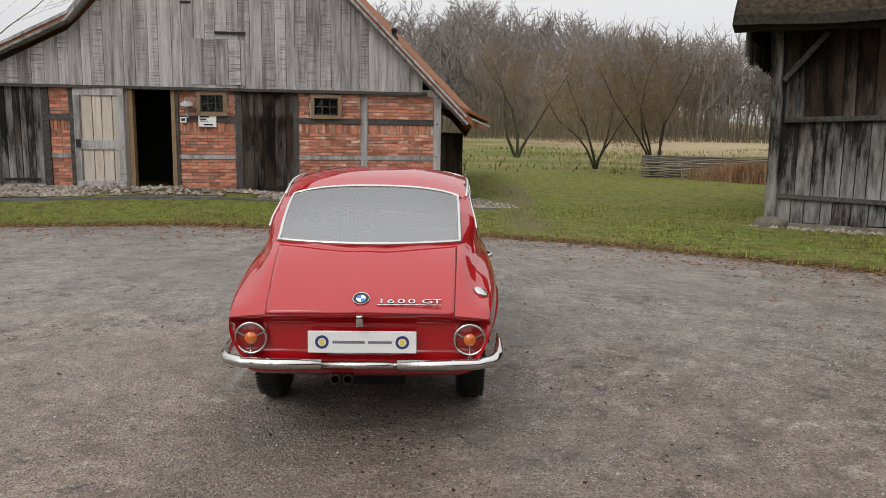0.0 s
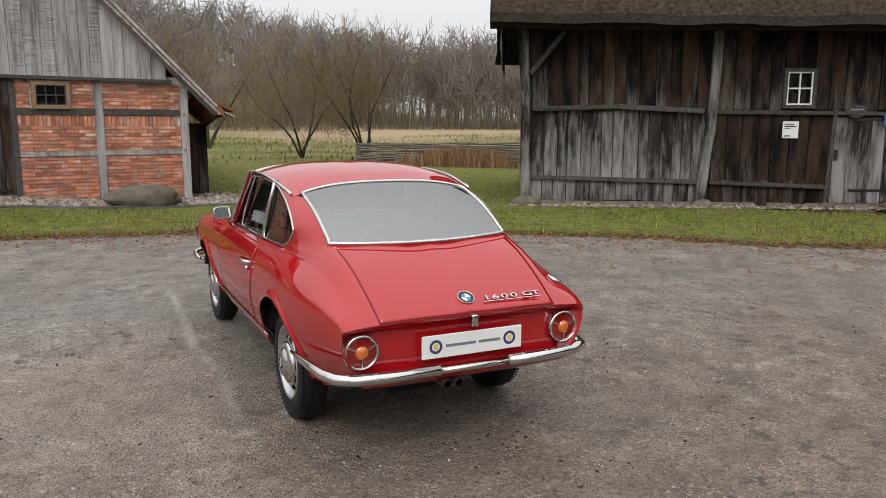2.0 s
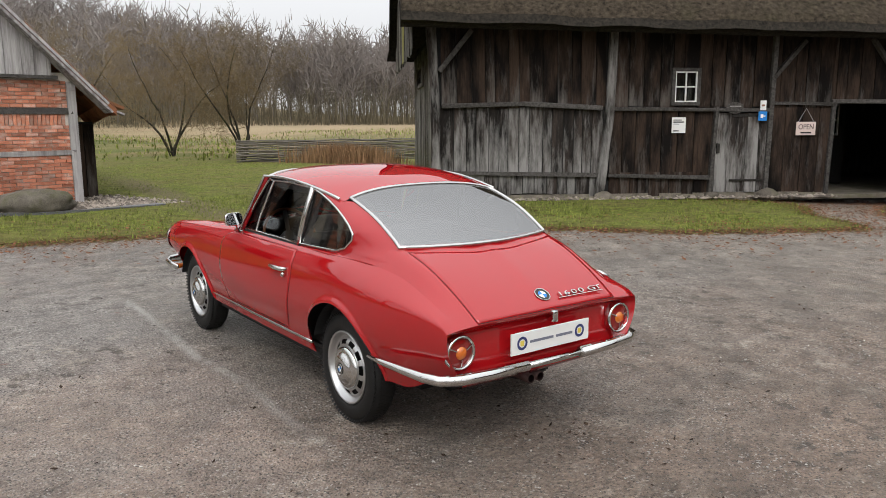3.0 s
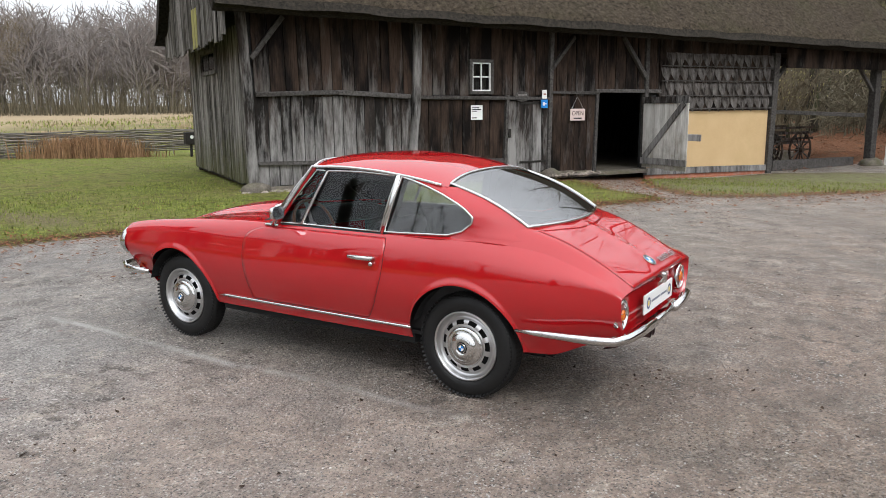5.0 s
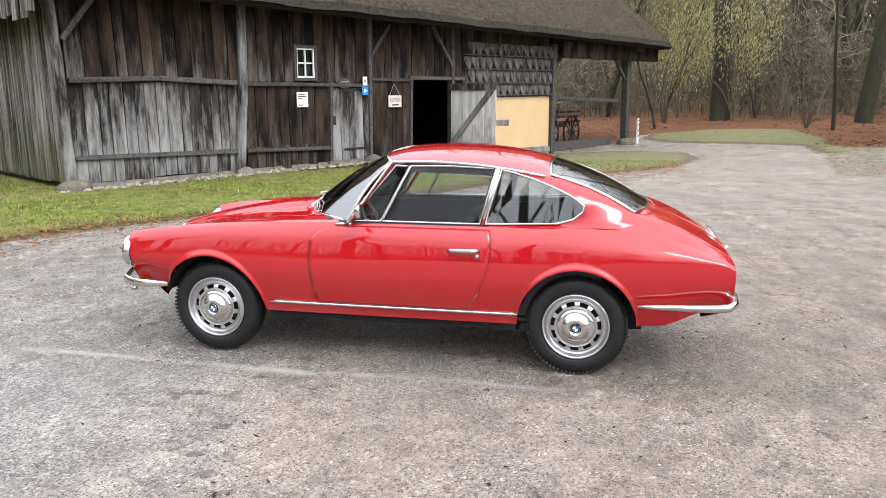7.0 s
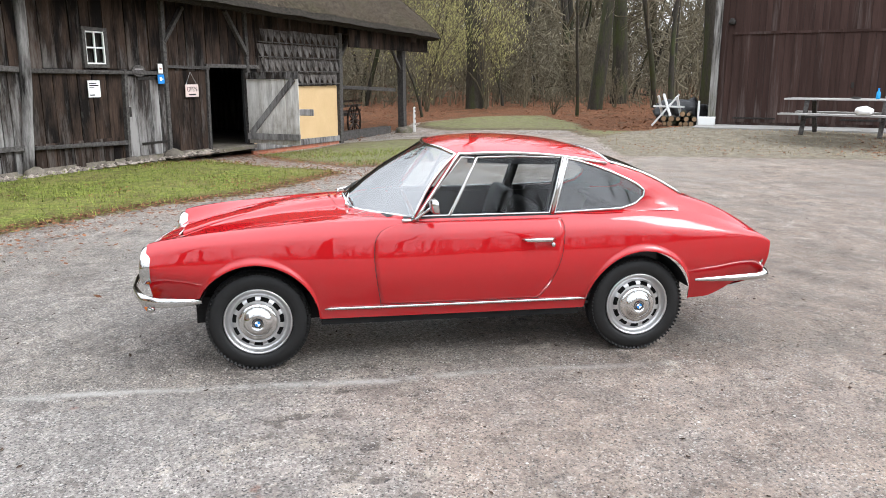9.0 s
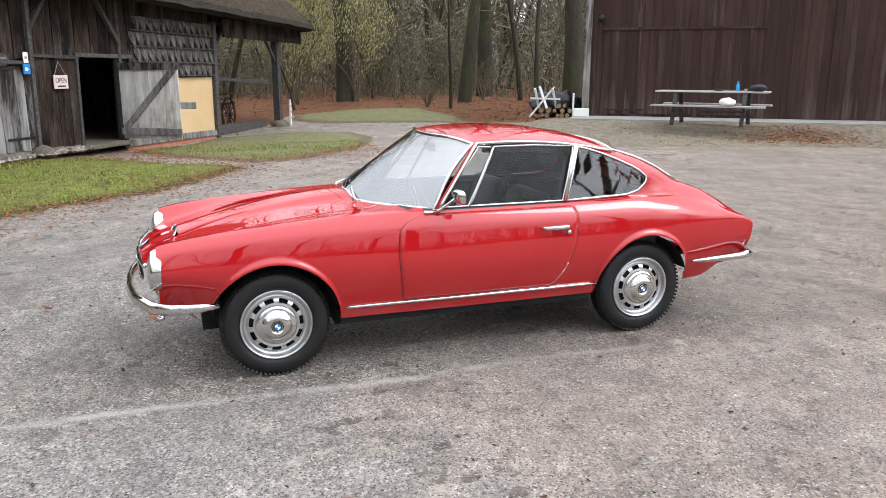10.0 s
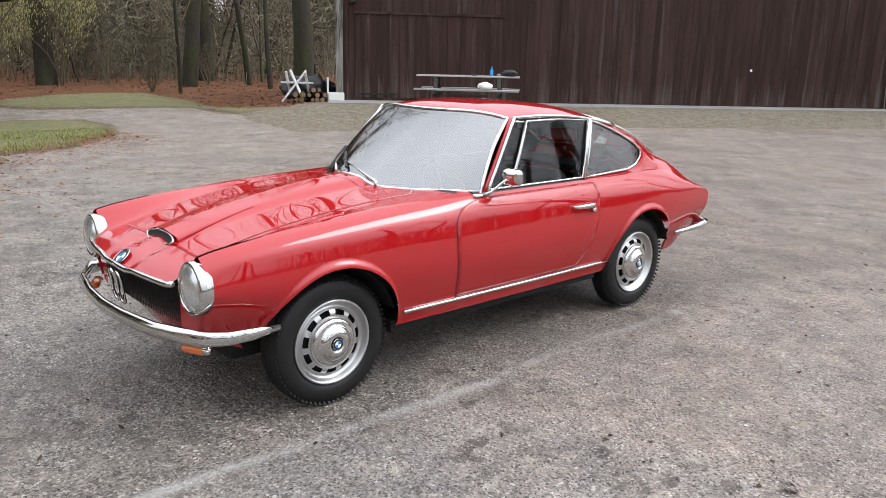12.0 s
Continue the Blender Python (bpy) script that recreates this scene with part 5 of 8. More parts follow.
def sheet(low, high, bulge):
    def f(u, v):
        i = u * (len(low) - 1)
        k = min(int(i), len(low) - 2)
        a = Vector(low[k]).lerp(Vector(low[k + 1]), i - k)
        b = Vector(high[k]).lerp(Vector(high[k + 1]), i - k)
        p = a.lerp(b, v)
        return p + Vector(bulge) * math.sin(math.pi * v)
    return f


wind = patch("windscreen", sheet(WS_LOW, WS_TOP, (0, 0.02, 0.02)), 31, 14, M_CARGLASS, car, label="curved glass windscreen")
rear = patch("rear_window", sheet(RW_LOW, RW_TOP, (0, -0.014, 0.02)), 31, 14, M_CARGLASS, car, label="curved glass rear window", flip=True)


def outline(low, high, bulge):
    f = sheet(low, high, bulge)
    return [f(u, 0) for u in np.linspace(0, 1, 30)] + [f(1, v) for v in np.linspace(0, 1, 12)[1:]] + [f(u, 1) for u in np.linspace(1, 0, 30)[1:]] + [f(0, v) for v in np.linspace(1, 0, 12)[1:-1]]


for glass, o, r in ((wind, outline(WS_LOW, WS_TOP, (0, 0.02, 0.02)), 0.0115), (rear, outline(RW_LOW, RW_TOP, (0, -0.014, 0.02)), 0.0105)):
    bm = bmesh.new()
    tube(bm, o, r, 8, closed=True)
    part("surround_trim", bm, M_CHROME, glass, "bright metal window surround", True)


def side_x(y, z):
    """Half width of the cabin side, leaning in towards the roof."""
    k = (z - 0.89) / 0.36
    b = float(BELT_X(min(max(y, -1.4), 0.3))) - 0.014
    return b + (float(RAIL_X(y)) - b) * k + 0.012 * math.sin(math.pi * min(max(k, 0), 1))


# side glass outlines in (y, z)
A_LOW, A_TOP = (0.262, 0.89), (-0.032, 1.248)
VENT = [(0.225, 0.9), (0.03, 0.9), (-0.145, 1.232), (-0.055, 1.236)]
DROP = [(0.02, 0.9), (-0.585, 0.9), (-0.672, 1.226), (-0.4, 1.238), (-0.152, 1.235)]
QUARTER = [(-0.615, 0.9), (-1.04, 0.915), (-1.13, 0.94), (-1.185, 0.985), (-1.19, 1.02), (-1.14, 1.06), (-1.084, 1.09), (-0.98, 1.135), (-0.886, 1.17), (-0.79, 1.2), (-0.705, 1.22)]
SAIL_IN = [(-0.705, 1.222), (-0.79, 1.203), (-0.886, 1.174), (-0.98, 1.14), (-1.084, 1.095), (-1.145, 1.065), (-1.197, 1.022), (-1.19, 0.98), (-1.13, 0.934), (-1.04, 0.905), (-0.85, 0.898), (-0.62, 0.892)]
for s in (-1, 1):
    side = lambda y, z, o=0.0: Vector((s * (side_x(y, z) + o), y, z))
    for nm, poly in (("vent_window", VENT), ("door_window", DROP), ("quarter_window", QUARTER)):
        bm = bmesh.new()
        f = bm.faces.new([bm.verts.new(side(y, z, -0.004)) for y, z in poly])
        bmesh.ops.triangulate(bm, faces=[f])
        g = part(nm, bm, M_SIDEGLASS if nm != "quarter_window" else M_QUARTER, car, "clear side window glass")
        g.visible_shadow = False
        bm = bmesh.new()
        dense = []
        for p, q in zip(poly, poly[1:] + poly[:1]):
            dense += [side(p[0] + (q[0] - p[0]) * k / 4, p[1] + (q[1] - p[1]) * k / 4, 0.002) for k in range(4)]
        tube(bm, dense, 0.0075, 6, closed=True)
        part("window_trim", bm, M_CHROME, g, "", True)
    # roof pillar behind the quarter window
    outer = [Vector((s * float(RAIL_X(y)), y, float(RAIL_Z(y)))) for y in (-0.7, -0.8, -0.9, -0.97)]
    f = sheet(RW_LOW, RW_TOP, (0, -0.014, 0.02))
    outer += [f(0.5 + s * 0.5, v) for v in (0.88, 0.6, 0.3, 0.0)]
    outer += [Vector((s * 0.56, -1.48, top(0.56, -1.48)))] + [Vector((s * float(BELT_X(y)), y, float(BELT_Z(y)))) for y in (-1.42, -1.05, -0.64)]
    inner = [side(y, z) for y, z in SAIL_IN]

    def densify(pts, k=5):
        return [pts[i].lerp(pts[i + 1], j / k) for i in range(len(pts) - 1) for j in range(k)] + [pts[-1]]

    a, b = densify(inner), densify(outer)
    nv = 9
    verts = []
    for p, q in zip(a, b):
        for j in range(nv):
            t = j / (nv - 1)
            verts.append(p.lerp(q, t) + Vector((s * 0.014 * math.sin(math.pi * t) * min(1, (p - q).length / 0.15), 0, 0)))
    fs = grid_faces(len(a), nv)
    from_arrays("roof_pillar", verts, fs if s < 0 else [k[::-1] for k in fs], M_RED, car, smooth=True)
    lined = [Vector(p) + Vector((-s * 0.016, 0.004, -0.008)) for p in verts]
    from_arrays("pillar_trim", lined, fs if s > 0 else [k[::-1] for k in fs], M_TRIM, car, smooth=True)
    # windscreen pillar, window post and rain gutter
    bm = bmesh.new()
    pts = [Vector(WS_LOW[-1 if s > 0 else 0]).lerp(Vector(WS_TOP[-1 if s > 0 else 0]), k / 8) + Vector((s * 0.016, -0.012, 0)) for k in range(9)]
    tube(bm, pts, 0.0135, 8)
    part("windscreen_pillar", bm, M_RED, car, "", True)
    bm = bmesh.new()
    tube(bm, [p + Vector((s * 0.02, -0.004, 0.008)) for p in pts] + [Vector((s * (float(RAIL_X(y)) + 0.01), y, float(RAIL_Z(y)) + 0.004)) for y in np.linspace(-0.08, -0.96, 14)], 0.0095, 6)
    part("rain_gutter", bm, M_CHROME, car, "bright metal roof gutter", True)
    bm = bmesh.new()
    tube(bm, [side(-0.6, 0.89, 0.004), side(-0.688, 1.228, 0.004)], 0.015, 6)
    part("window_post", bm, M_CHROME, car, "", True)
    bm = bmesh.new()
    bar(bm, side(-0.6, 0.9, -0.03), side(-0.69, 1.228, -0.03), 0.05, 0.06, up=(0, 1, 0))
    bar(bm, side(-0.1, 1.225, -0.035), side(-0.7, 1.205, -0.035), 0.04, 0.05, up=(0, 0, 1))
    part("pillar_lining", bm, M_TRIM, car)
    # belt capping inside the glass
    bm = bmesh.new()
    tube(bm, [Vector((s * (float(BELT_X(y)) - 0.03), y, 0.872)) for y in np.linspace(0.3, -1.25, 12)], 0.03, 6)
    part("belt_capping", bm, M_TRIM, car)
    bm = bmesh.new()
    add_box(bm, s * 0.57 - 0.02, s * 0.57 + 0.02, -1.3, 0.45, 0.34, 0.87)
    part("door_card", bm, M_TRIM, car)


# ---- wheels ----
def wheel(x, y, z, s):
    """Steel wheel with slots, chrome cap and a plain quartered roundel."""
    m = pose(x, y, z, 0, 90 * s, 0)
    hub = new("wheel")
    hub.parent = car
    hub.matrix_world = m
    R = 0.302
    bm = bmesh.new()
    lathe(bm, [(0.19, -0.13), (0.2, -0.145), (0.255, -0.15), (R - 0.02, -0.138), (R, -0.115), (R, -0.03), (R - 0.02, -0.008), (0.262, 0.002), (0.225, 0.004), (0.2, -0.006), (0.194, -0.02)], 64)
    tyre = part("tyre", bm, M_RUBBER, hub, "black ribbed tyre", True)
    bm = bmesh.new()
    for k in range(72):
        a = 2 * math.pi * k / 72
        for w, off in ((-0.092, 0), (-0.052, 0.5)):
            mm = pose(0, 0, 0, 0, 0, math.degrees(a) + off * 5) @ pose(R, 0, w)
            add_box(bm, -0.003, 0.0015, -0.009, 0.009, -0.018, 0.018, 0.0003, mm)
        mm = pose(0, 0, 0, 0, 0, math.degrees(a)) @ pose(R - 0.0175, 0, -0.0125, 0, 40, 0)
        add_box(bm, -0.003, 0.003, -0.006, 0.006, -0.016, 0.016, 0.0, mm)
    part("tread", bm, M_RUBBER, tyre)
    bm = bmesh.new()
    lathe(bm, [(0.196, -0.02), (0.2, -0.002), (0.194, 0.004), (0.186, -0.004), (0.18, -0.022), (0.17, -0.034), (0.163, -0.034), (0.158, -0.03)], 64)
    # slotted disc
    NS, RI, RO = 11, 0.112, 0.158
    steps = NS * 8
    prof = [(RI, -0.012), (0.118, -0.01), (0.127, -0.008), (0.141, -0.012), (0.15, -0.02), (RO, -0.03)]
    rings = [[bm.verts.new((r * math.cos(2 * math.pi * k / steps), r * math.sin(2 * math.pi * k / steps), h)) for k in range(steps)] for r, h in prof]
    for i, (a, b) in enumerate(zip(rings, rings[1:])):
        for k in range(steps):
            if i in (2, 3) and k % 8 in (1, 2, 3, 4, 5):
                continue
            bm.faces.new((a[k], a[(k + 1) % steps], b[(k + 1) % steps], b[k]))
    part("rim", bm, M_STEEL, hub, "silver slotted steel rim", True)
    # Near-black disc paints the shade seen through the slots.
    bm = bmesh.new()
    lathe(bm, [(0.0, -0.05), (0.165, -0.05), (0.165, -0.045), (0.0, -0.045)], 32)
    part("brake_backing", bm, M_UNDER, hub)
    bm = bmesh.new()
    lathe(bm, [(0.116, -0.012), (0.116, -0.004), (0.108, 0.008), (0.095, 0.013), (0.085, 0.012), (0.078, 0.02), (0.066, 0.03), (0.05, 0.036), (0.034, 0.037), (0.033, 0.034), (0.0, 0.035)], 48)
    cap = part("hubcap", bm, M_CHROME, hub, "domed chrome hubcap", True)
    roundel(cap, Matrix.Translation((0, 0, 0.0365)), 0.027)
    return hub


def disc(bm, r, a0, a1, z, steps=12, m=None):
    c = bm.verts.new((m or Matrix()) @ Vector((0, 0, z)))
    ring = [bm.verts.new((m or Matrix()) @ Vector((r * math.cos(a0 + (a1 - a0) * k / steps), r * math.sin(a0 + (a1 - a0) * k / steps), z))) for k in range(steps + 1)]
    for p, q in zip(ring, ring[1:]):
        bm.faces.new((c, p, q))


def roundel(parent, m, r):
    """A plain round badge: dark ring, blue and white quarters."""
    def down(name, mat, fn):
        bm = bmesh.new()
        fn(bm)
        ob = part(name, bm, mat, parent)
        ob.matrix_local = m
        return ob
    down("badge_ring", M_TRIM, lambda bm: lathe(bm, [(r * 0.6, 0.0012), (r, 0.0012), (r, -0.002)], 28))
    down("badge_quarters", M_WHITE, lambda bm: [disc(bm, r * 0.6, q, q + math.pi / 2, 0.001, 8) for q in (0, math.pi)])
    down("badge_quarters", M_BLUE, lambda bm: [disc(bm, r * 0.6, q, q + math.pi / 2, 0.001, 8) for q in (math.pi / 2, 1.5 * math.pi)])
    down("badge_edge", M_CHROME, lambda bm: tube(bm, [(r * math.cos(k * math.pi / 14), r * math.sin(k * math.pi / 14), 0.001) for k in range(28)], r * 0.06, 5, closed=True))


for s in (-1, 1):
    wheel(s * 0.648, 1.165, 0.30, s)
    wheel(s * 0.646, -1.165, 0.302, s)
    # wheel housings
    for yc, r, zc in ((1.165, 0.35, 0.30), (-1.165, 0.34, 0.315)):
        bm = bmesh.new()
        rows = []
        for k in range(25):
            a = radians(16 + 148 * k / 24)
            rows.append([bm.verts.new((s * q, yc + r * math.cos(a), zc + r * math.sin(a))) for q in (0.665, 0.36)])
        for p, q in zip(rows, rows[1:]):
            bm.faces.new((p[0], p[1], q[1], q[0]))
        bm.faces.new([v[1] for v in rows])
        part("wheel_housing", bm, M_UNDER, car)
bm = bmesh.new()
add_box(bm, -0.6, 0.6, -0.8, 0.8, 0.25, 0.31)
add_box(bm, -0.42, 0.42, -1.55, 1.55, 0.24, 0.4)
# Two lower boxes added to deepen the shade on the ground beneath.
add_box(bm, -0.44, 0.44, -0.8, 0.8, 0.2, 0.27)
add_box(bm, -0.2, 0.2, -1.5, 1.2, 0.17, 0.27)
part("underbody", bm, M_UNDER, car)

# ---- tail ----
def tail_face(u, v):
    x = (2 * u - 1)
    zb = float(section(REAR)[36, 1])
    z = 0.43 + (zb - 0.43) * v
    w = flank(REAR, z)
    lip = top(x * w, REAR) - zb if abs(x * w) < float(BELT_X(REAR)) else 0.0
    inset = 0.062 * float(smooth(zb - 0.004, zb - 0.045, np.float64(z)))
    return (x * w, nose(x * w, REAR) + inset * float(smooth(1.0, 0.97, np.float64(abs(x)))), z + lip * max(0.0, v - 0.6) / 0.4)


patch("tail_panel", tail_face, 41, 22, M_RED, car)


def tail_low(u, v):
    x = (2 * u - 1)
    z = 0.35 + 0.085 * v
    return (x * (0.45 + 0.1 * v), nose(x * 0.5, REAR) + 0.16 * (1 - v) ** 1.5, z)


patch("rear_valance", tail_low, 31, 6, M_RED, car, flip=True)
for s in (-1, 1):
    m = pose(s * 0.527, -2.0, 0.572, 90, 0, 0)
    lamp = new("tail_lamp")
    lamp.parent = car
    lamp.matrix_world = m
    bm = bmesh.new()
    lathe(bm, [(0.068, -0.03), (0.082, -0.03), (0.083, 0.014), (0.078, 0.026), (0.07, 0.026), (0.068, 0.012)], 40)
    part("lamp_rim", bm, M_CHROME, lamp, "chrome lamp ring", True)
    bm = bmesh.new()
    lathe(bm, [(0.0, 0.022), (0.04, 0.02), (0.069, 0.012)], 32)
    part("lens", bm, M_LENSRED, lamp, "red glass lens", True)
    bm = bmesh.new()
    lathe(bm, [(0.0, 0.034), (0.022, 0.032), (0.03, 0.022)], 24)
    part("indicator_lens", bm, M_LENSAMBER, lamp, "amber indicator lens", True)
    for a in (25, 155, 270):
        bm = bmesh.new()
        bar(bm, (0.03 * math.cos(radians(a)), 0.03 * math.sin(radians(a)), 0.027), (0.07 * math.cos(radians(a)), 0.07 * math.sin(radians(a)), 0.02), 0.005, 0.005)
        part("divider", bm, M_CHROME, lamp)

# rear bumper in two blades with a middle bar
for s in (-1, 1):
    bm = bmesh.new()
    pts = [(s * 0.18, -2.08, 0.462), (s * 0.4, -2.075, 0.462), (s * 0.56, -2.055, 0.462), (s * 0.64, -2.01, 0.463), (s * 0.672, -1.93, 0.465), (s * 0.69, -1.8, 0.466), (s * 0.706, -1.62, 0.466), (s * 0.708, -1.51, 0.466)]
    tube(bm, pts, [0.03, 0.03, 0.03, 0.03, 0.028, 0.024, 0.018, 0.01], 10, squash=0.9)
    part("bumper_blade", bm, M_CHROME, car, "chrome bumper blade", True)
bm = bmesh.new()
tube(bm, [(-0.2, -2.07, 0.457), (0, -2.075, 0.457), (0.2, -2.07, 0.457)], 0.017, 8)
part("bumper_bar", bm, M_CHROME, car, "", True)

# number board with plain print
board = new("number_board")
board.parent = car
board.matrix_world = pose(0.01, -2.042, 0.562, 90, 0, 0)
box("board", board, M_WHITE, -0.26, 0.26, -0.054, 0.054, -0.006, 0.004, bevel=0.004)
for s in (-1, 1):
    bm = bmesh.new()
    lathe(bm, [(0.02, 0.0052), (0.033, 0.0052)], 24, Matrix.Translation((s * 0.192, 0, 0)))
    part("seal_ring", bm, M_NAVY, board)
    box("seal_centre", board, M_YELLOW, s * 0.192 - 0.012, s * 0.192 + 0.012, -0.013, 0.013, 0.0045, 0.0055)
M_PRINT = plain("grey_print", (0.16, 0.17, 0.22), 0.5)
box("print_bar", board, M_PRINT, -0.142, 0.012, -0.0065, 0.0065, 0.0045, 0.0052)
box("print_bar", board, M_PRINT, 0.028, 0.142, -0.0065, 0.0065, 0.0045, 0.0052)


def on_deck(x, y, lift=0.006):
    """A frame that lies on the tail lid at (x, y)."""
    def z(yy):
        k = yy
        for _ in range(6):
            k += yy - nose(x, k)
        return top(x, k)
    a = math.degrees(math.atan((z(y + 0.02) - z(y - 0.02)) / 0.04))
    return pose(x, y, z(y), a, 0, 0) @ Matrix.Translation((0, 0, lift))


roundel(car, on_deck(0.0, -1.983), 0.04)


def letters(name, text, size, m, material, parent, depth=0.003):
    cu = bpy.data.curves.new(name, "FONT")
    cu.body, cu.size, cu.extrude, cu.align_x, cu.align_y = text, size, depth, "CENTER", "CENTER"
    tmp = bpy.data.objects.new(name, cu)
    scene.collection.objects.link(tmp)
    mesh = bpy.data.meshes.new_from_object(tmp.evaluated_get(bpy.context.evaluated_depsgraph_get()))
    bpy.data.objects.remove(tmp)
    ob = link(name, mesh, material, parent)
    mesh.materials.clear()
    mesh.materials.append(material)
    ob.matrix_local = m
    return ob


script = new("model_script")
script.parent = car
script.matrix_world = on_deck(0.235, -2.0, 0.013)
for ch, dx in zip("1600GT", (-0.135, -0.09, -0.04, 0.01, 0.085, 0.132)):
    letters("letter", ch, 0.058, Matrix.Translation((dx, 0, 0)) @ Matrix.Diagonal((1.35, 0.68, 1, 1)), M_CHROME, script, 0.006)
box("script_bar", script, M_CHROME, -0.155, 0.155, -0.019, -0.0155, -0.004, 0.001)
bm = bmesh.new()
add_box(bm, -0.016, 0.016, -2.085, -2.03, 0.645, 0.7, 0.0, None, 0.006)
part("boot_lock", bm, M_CHROME, car, "", True)
# filler cap on the right rear wing
bm = bmesh.new()
lathe(bm, [(0.034, -0.02), (0.034, 0.008), (0.04, 0.009), (0.041, 0.02), (0.034, 0.025), (0.0, 0.026)], 28, pose(0.582, -1.84, 0.758, 12, 26, 0))
part("fuel_cap", bm, M_CHROME, car, "chrome fuel filler cap", True)
# twin tailpipe
bm = bmesh.new()
for x in (-0.12, -0.06):
    lathe(bm, [(0.02, 0.0), (0.024, 0.0), (0.024, -0.25), (0.02, -0.25)], 16, pose(x, -2.045, 0.375, 90, 0, 0))
part("tailpipe", bm, plain("sooty_rust_red_pipe", (0.035, 0.012, 0.01), 0.7), car, "dark twin exhaust pipe", True)

# ---- nose ----
for s in (-1, 1):
    m = pose(s * 0.585, 1.75, 0.648, -87, 0, 0)
    lamp = new("headlamp")
    lamp.parent = car
    lamp.matrix_world = m
    bm = bmesh.new()
    lathe(bm, [(0.107, -0.012), (0.111, 0.0), (0.112, 0.022), (0.108, 0.04), (0.098, 0.046), (0.092, 0.034)], 48)
    part("lamp_rim", bm, M_CHROME, lamp, "chrome headlamp ring", True)
    bm = bmesh.new()
    lathe(bm, [(0.0, 0.062), (0.035, 0.06), (0.065, 0.053), (0.085, 0.043), (0.094, 0.034)], 40)
    part("lens", bm, M_LAMPGLASS, lamp, "fluted clear glass lens", True)
lip = [(x, nose(x, FRONT) + 0.004, top(x, FRONT) - 0.004) for x in np.linspace(-0.49, 0.49, 31)]
bm = bmesh.new()
tube(bm, lip, 0.013, 8)
part("grille_trim", bm, M_CHROME, car, "chrome strip over the grille", True)


def mouth(u, v):
    x = (2 * u - 1) * 0.54
    k = 1 - (abs(x) / 0.56) ** 2
    return (x, 1.7 + 0.05 * k + 0.04 * v, 0.45 + (0.63 - 0.45) * v)


patch("grille", mouth, 31, 10, M_UNDER, car)
bm = bmesh.new()
for z in np.linspace(0.475, 0.615, 12):
    tube(bm, [(x, 1.745 + 0.055 * (1 - (abs(x) / 0.56) ** 2), z) for x in np.linspace(-0.44, 0.44, 15)], 0.0025, 4)
for x in np.linspace(-0.43, 0.43, 54):
    tube(bm, [(x, 1.747 + 0.055 * (1 - (abs(x) / 0.56) ** 2), z) for z in (0.465, 0.62)], 0.0025, 4)
part("grille_mesh", bm, M_IRON, car)
bm = bmesh.new()
pts = [(-0.705, 1.465, 0.456), (-0.72, 1.58, 0.458), (-0.715, 1.7, 0.461), (-0.665, 1.79, 0.464), (-0.45, 1.885, 0.464), (-0.2, 1.925, 0.462), (0, 1.935, 0.46)]
pts += [(-x, y, z) for x, y, z in pts[-2::-1]]
tube(bm, pts, [0.009, 0.015, 0.017] + [0.02] * 7 + [0.017, 0.015, 0.009], 12, squash=1.75)
part("front_bumper", bm, M_CHROME, car, "slim chrome front bumper", True)


def valance(u, v):
    x = (2 * u - 1)
    return (x * (0.56 + 0.06 * v), 1.56 + 0.2 * (1 - x * x) * 0.7 + 0.1 * v, 0.34 + 0.14 * v)


patch("front_valance", valance, 31, 8, M_RED, car)
for s in (-1, 1):
    bm = bmesh.new()
    tube(bm, [(s * 0.535, 1.81, 0.402), (s * 0.555, 1.802, 0.402), (s * 0.625, 1.768, 0.402), (s * 0.64, 1.76, 0.402)], [0.018, 0.026, 0.026, 0.02], 10, squash=0.85)
    ind = part("front_indicator", bm, M_LENSAMBER, car, "amber front indicator lamp", True)
    bm = bmesh.new()
    tube(bm, [(s * 0.637, 1.761, 0.402), (s * 0.657, 1.75, 0.402)], [0.026, 0.014], 10, squash=0.85)
    part("indicator_cap", bm, M_CHROME, ind, "", True)


# cheeks under the headlamps
for s in (-1, 1):
    def cheek(u, v):
        z = 0.43 + 0.13 * v
        x0, x1 = 0.44, flank(1.758, z)
        x = x0 + (x1 - x0) * u
        return (s * x, 1.752 + 0.02 * (1 - u) - 0.02 * max(0.0, u - 0.8), z)
    patch("lamp_cheek", cheek, 9, 8, M_RED, car, flip=s > 0)

# slim twin chrome frames in the middle of the grille
for s in (-1, 1):
    bm = bmesh.new()
    ring = [(s * 0.036 + 0.03 * math.copysign(abs(math.cos(a)) ** 0.6, math.cos(a)), 1.872 + 0.012 * math.sin(a), 0.54 + 0.072 * math.copysign(abs(math.sin(a)) ** 0.6, math.sin(a))) for a in np.linspace(0, 2 * math.pi, 28, endpoint=False)]
    tube(bm, ring, 0.0075, 6, closed=True)
    part("grille_ornament", bm, M_CHROME, car, "slim chrome grille frame", True)


def on_bonnet(x, y, lift=0.006):
    k = y
    for _ in range(8):
        k += y - nose(x, k)
    a = math.degrees(math.atan((top(x, k + 0.008) - top(x, k - 0.008)) / (nose(x, k + 0.008) - nose(x, k - 0.008))))
    return pose(x, y, top(x, k), a, 0, 0) @ Matrix.Translation((0, 0, lift))


roundel(car, on_bonnet(0, 1.842, 0.007), 0.045)

# bonnet intake
bm = bmesh.new()
oval = [Vector((0.14 * math.cos(a), 1.668, 0.737)) + Vector((0, -0.02, 0.022)) * math.sin(a) for a in np.linspace(0, 2 * math.pi, 40, endpoint=False)]
tube(bm, oval, 0.0055, 6, closed=True)
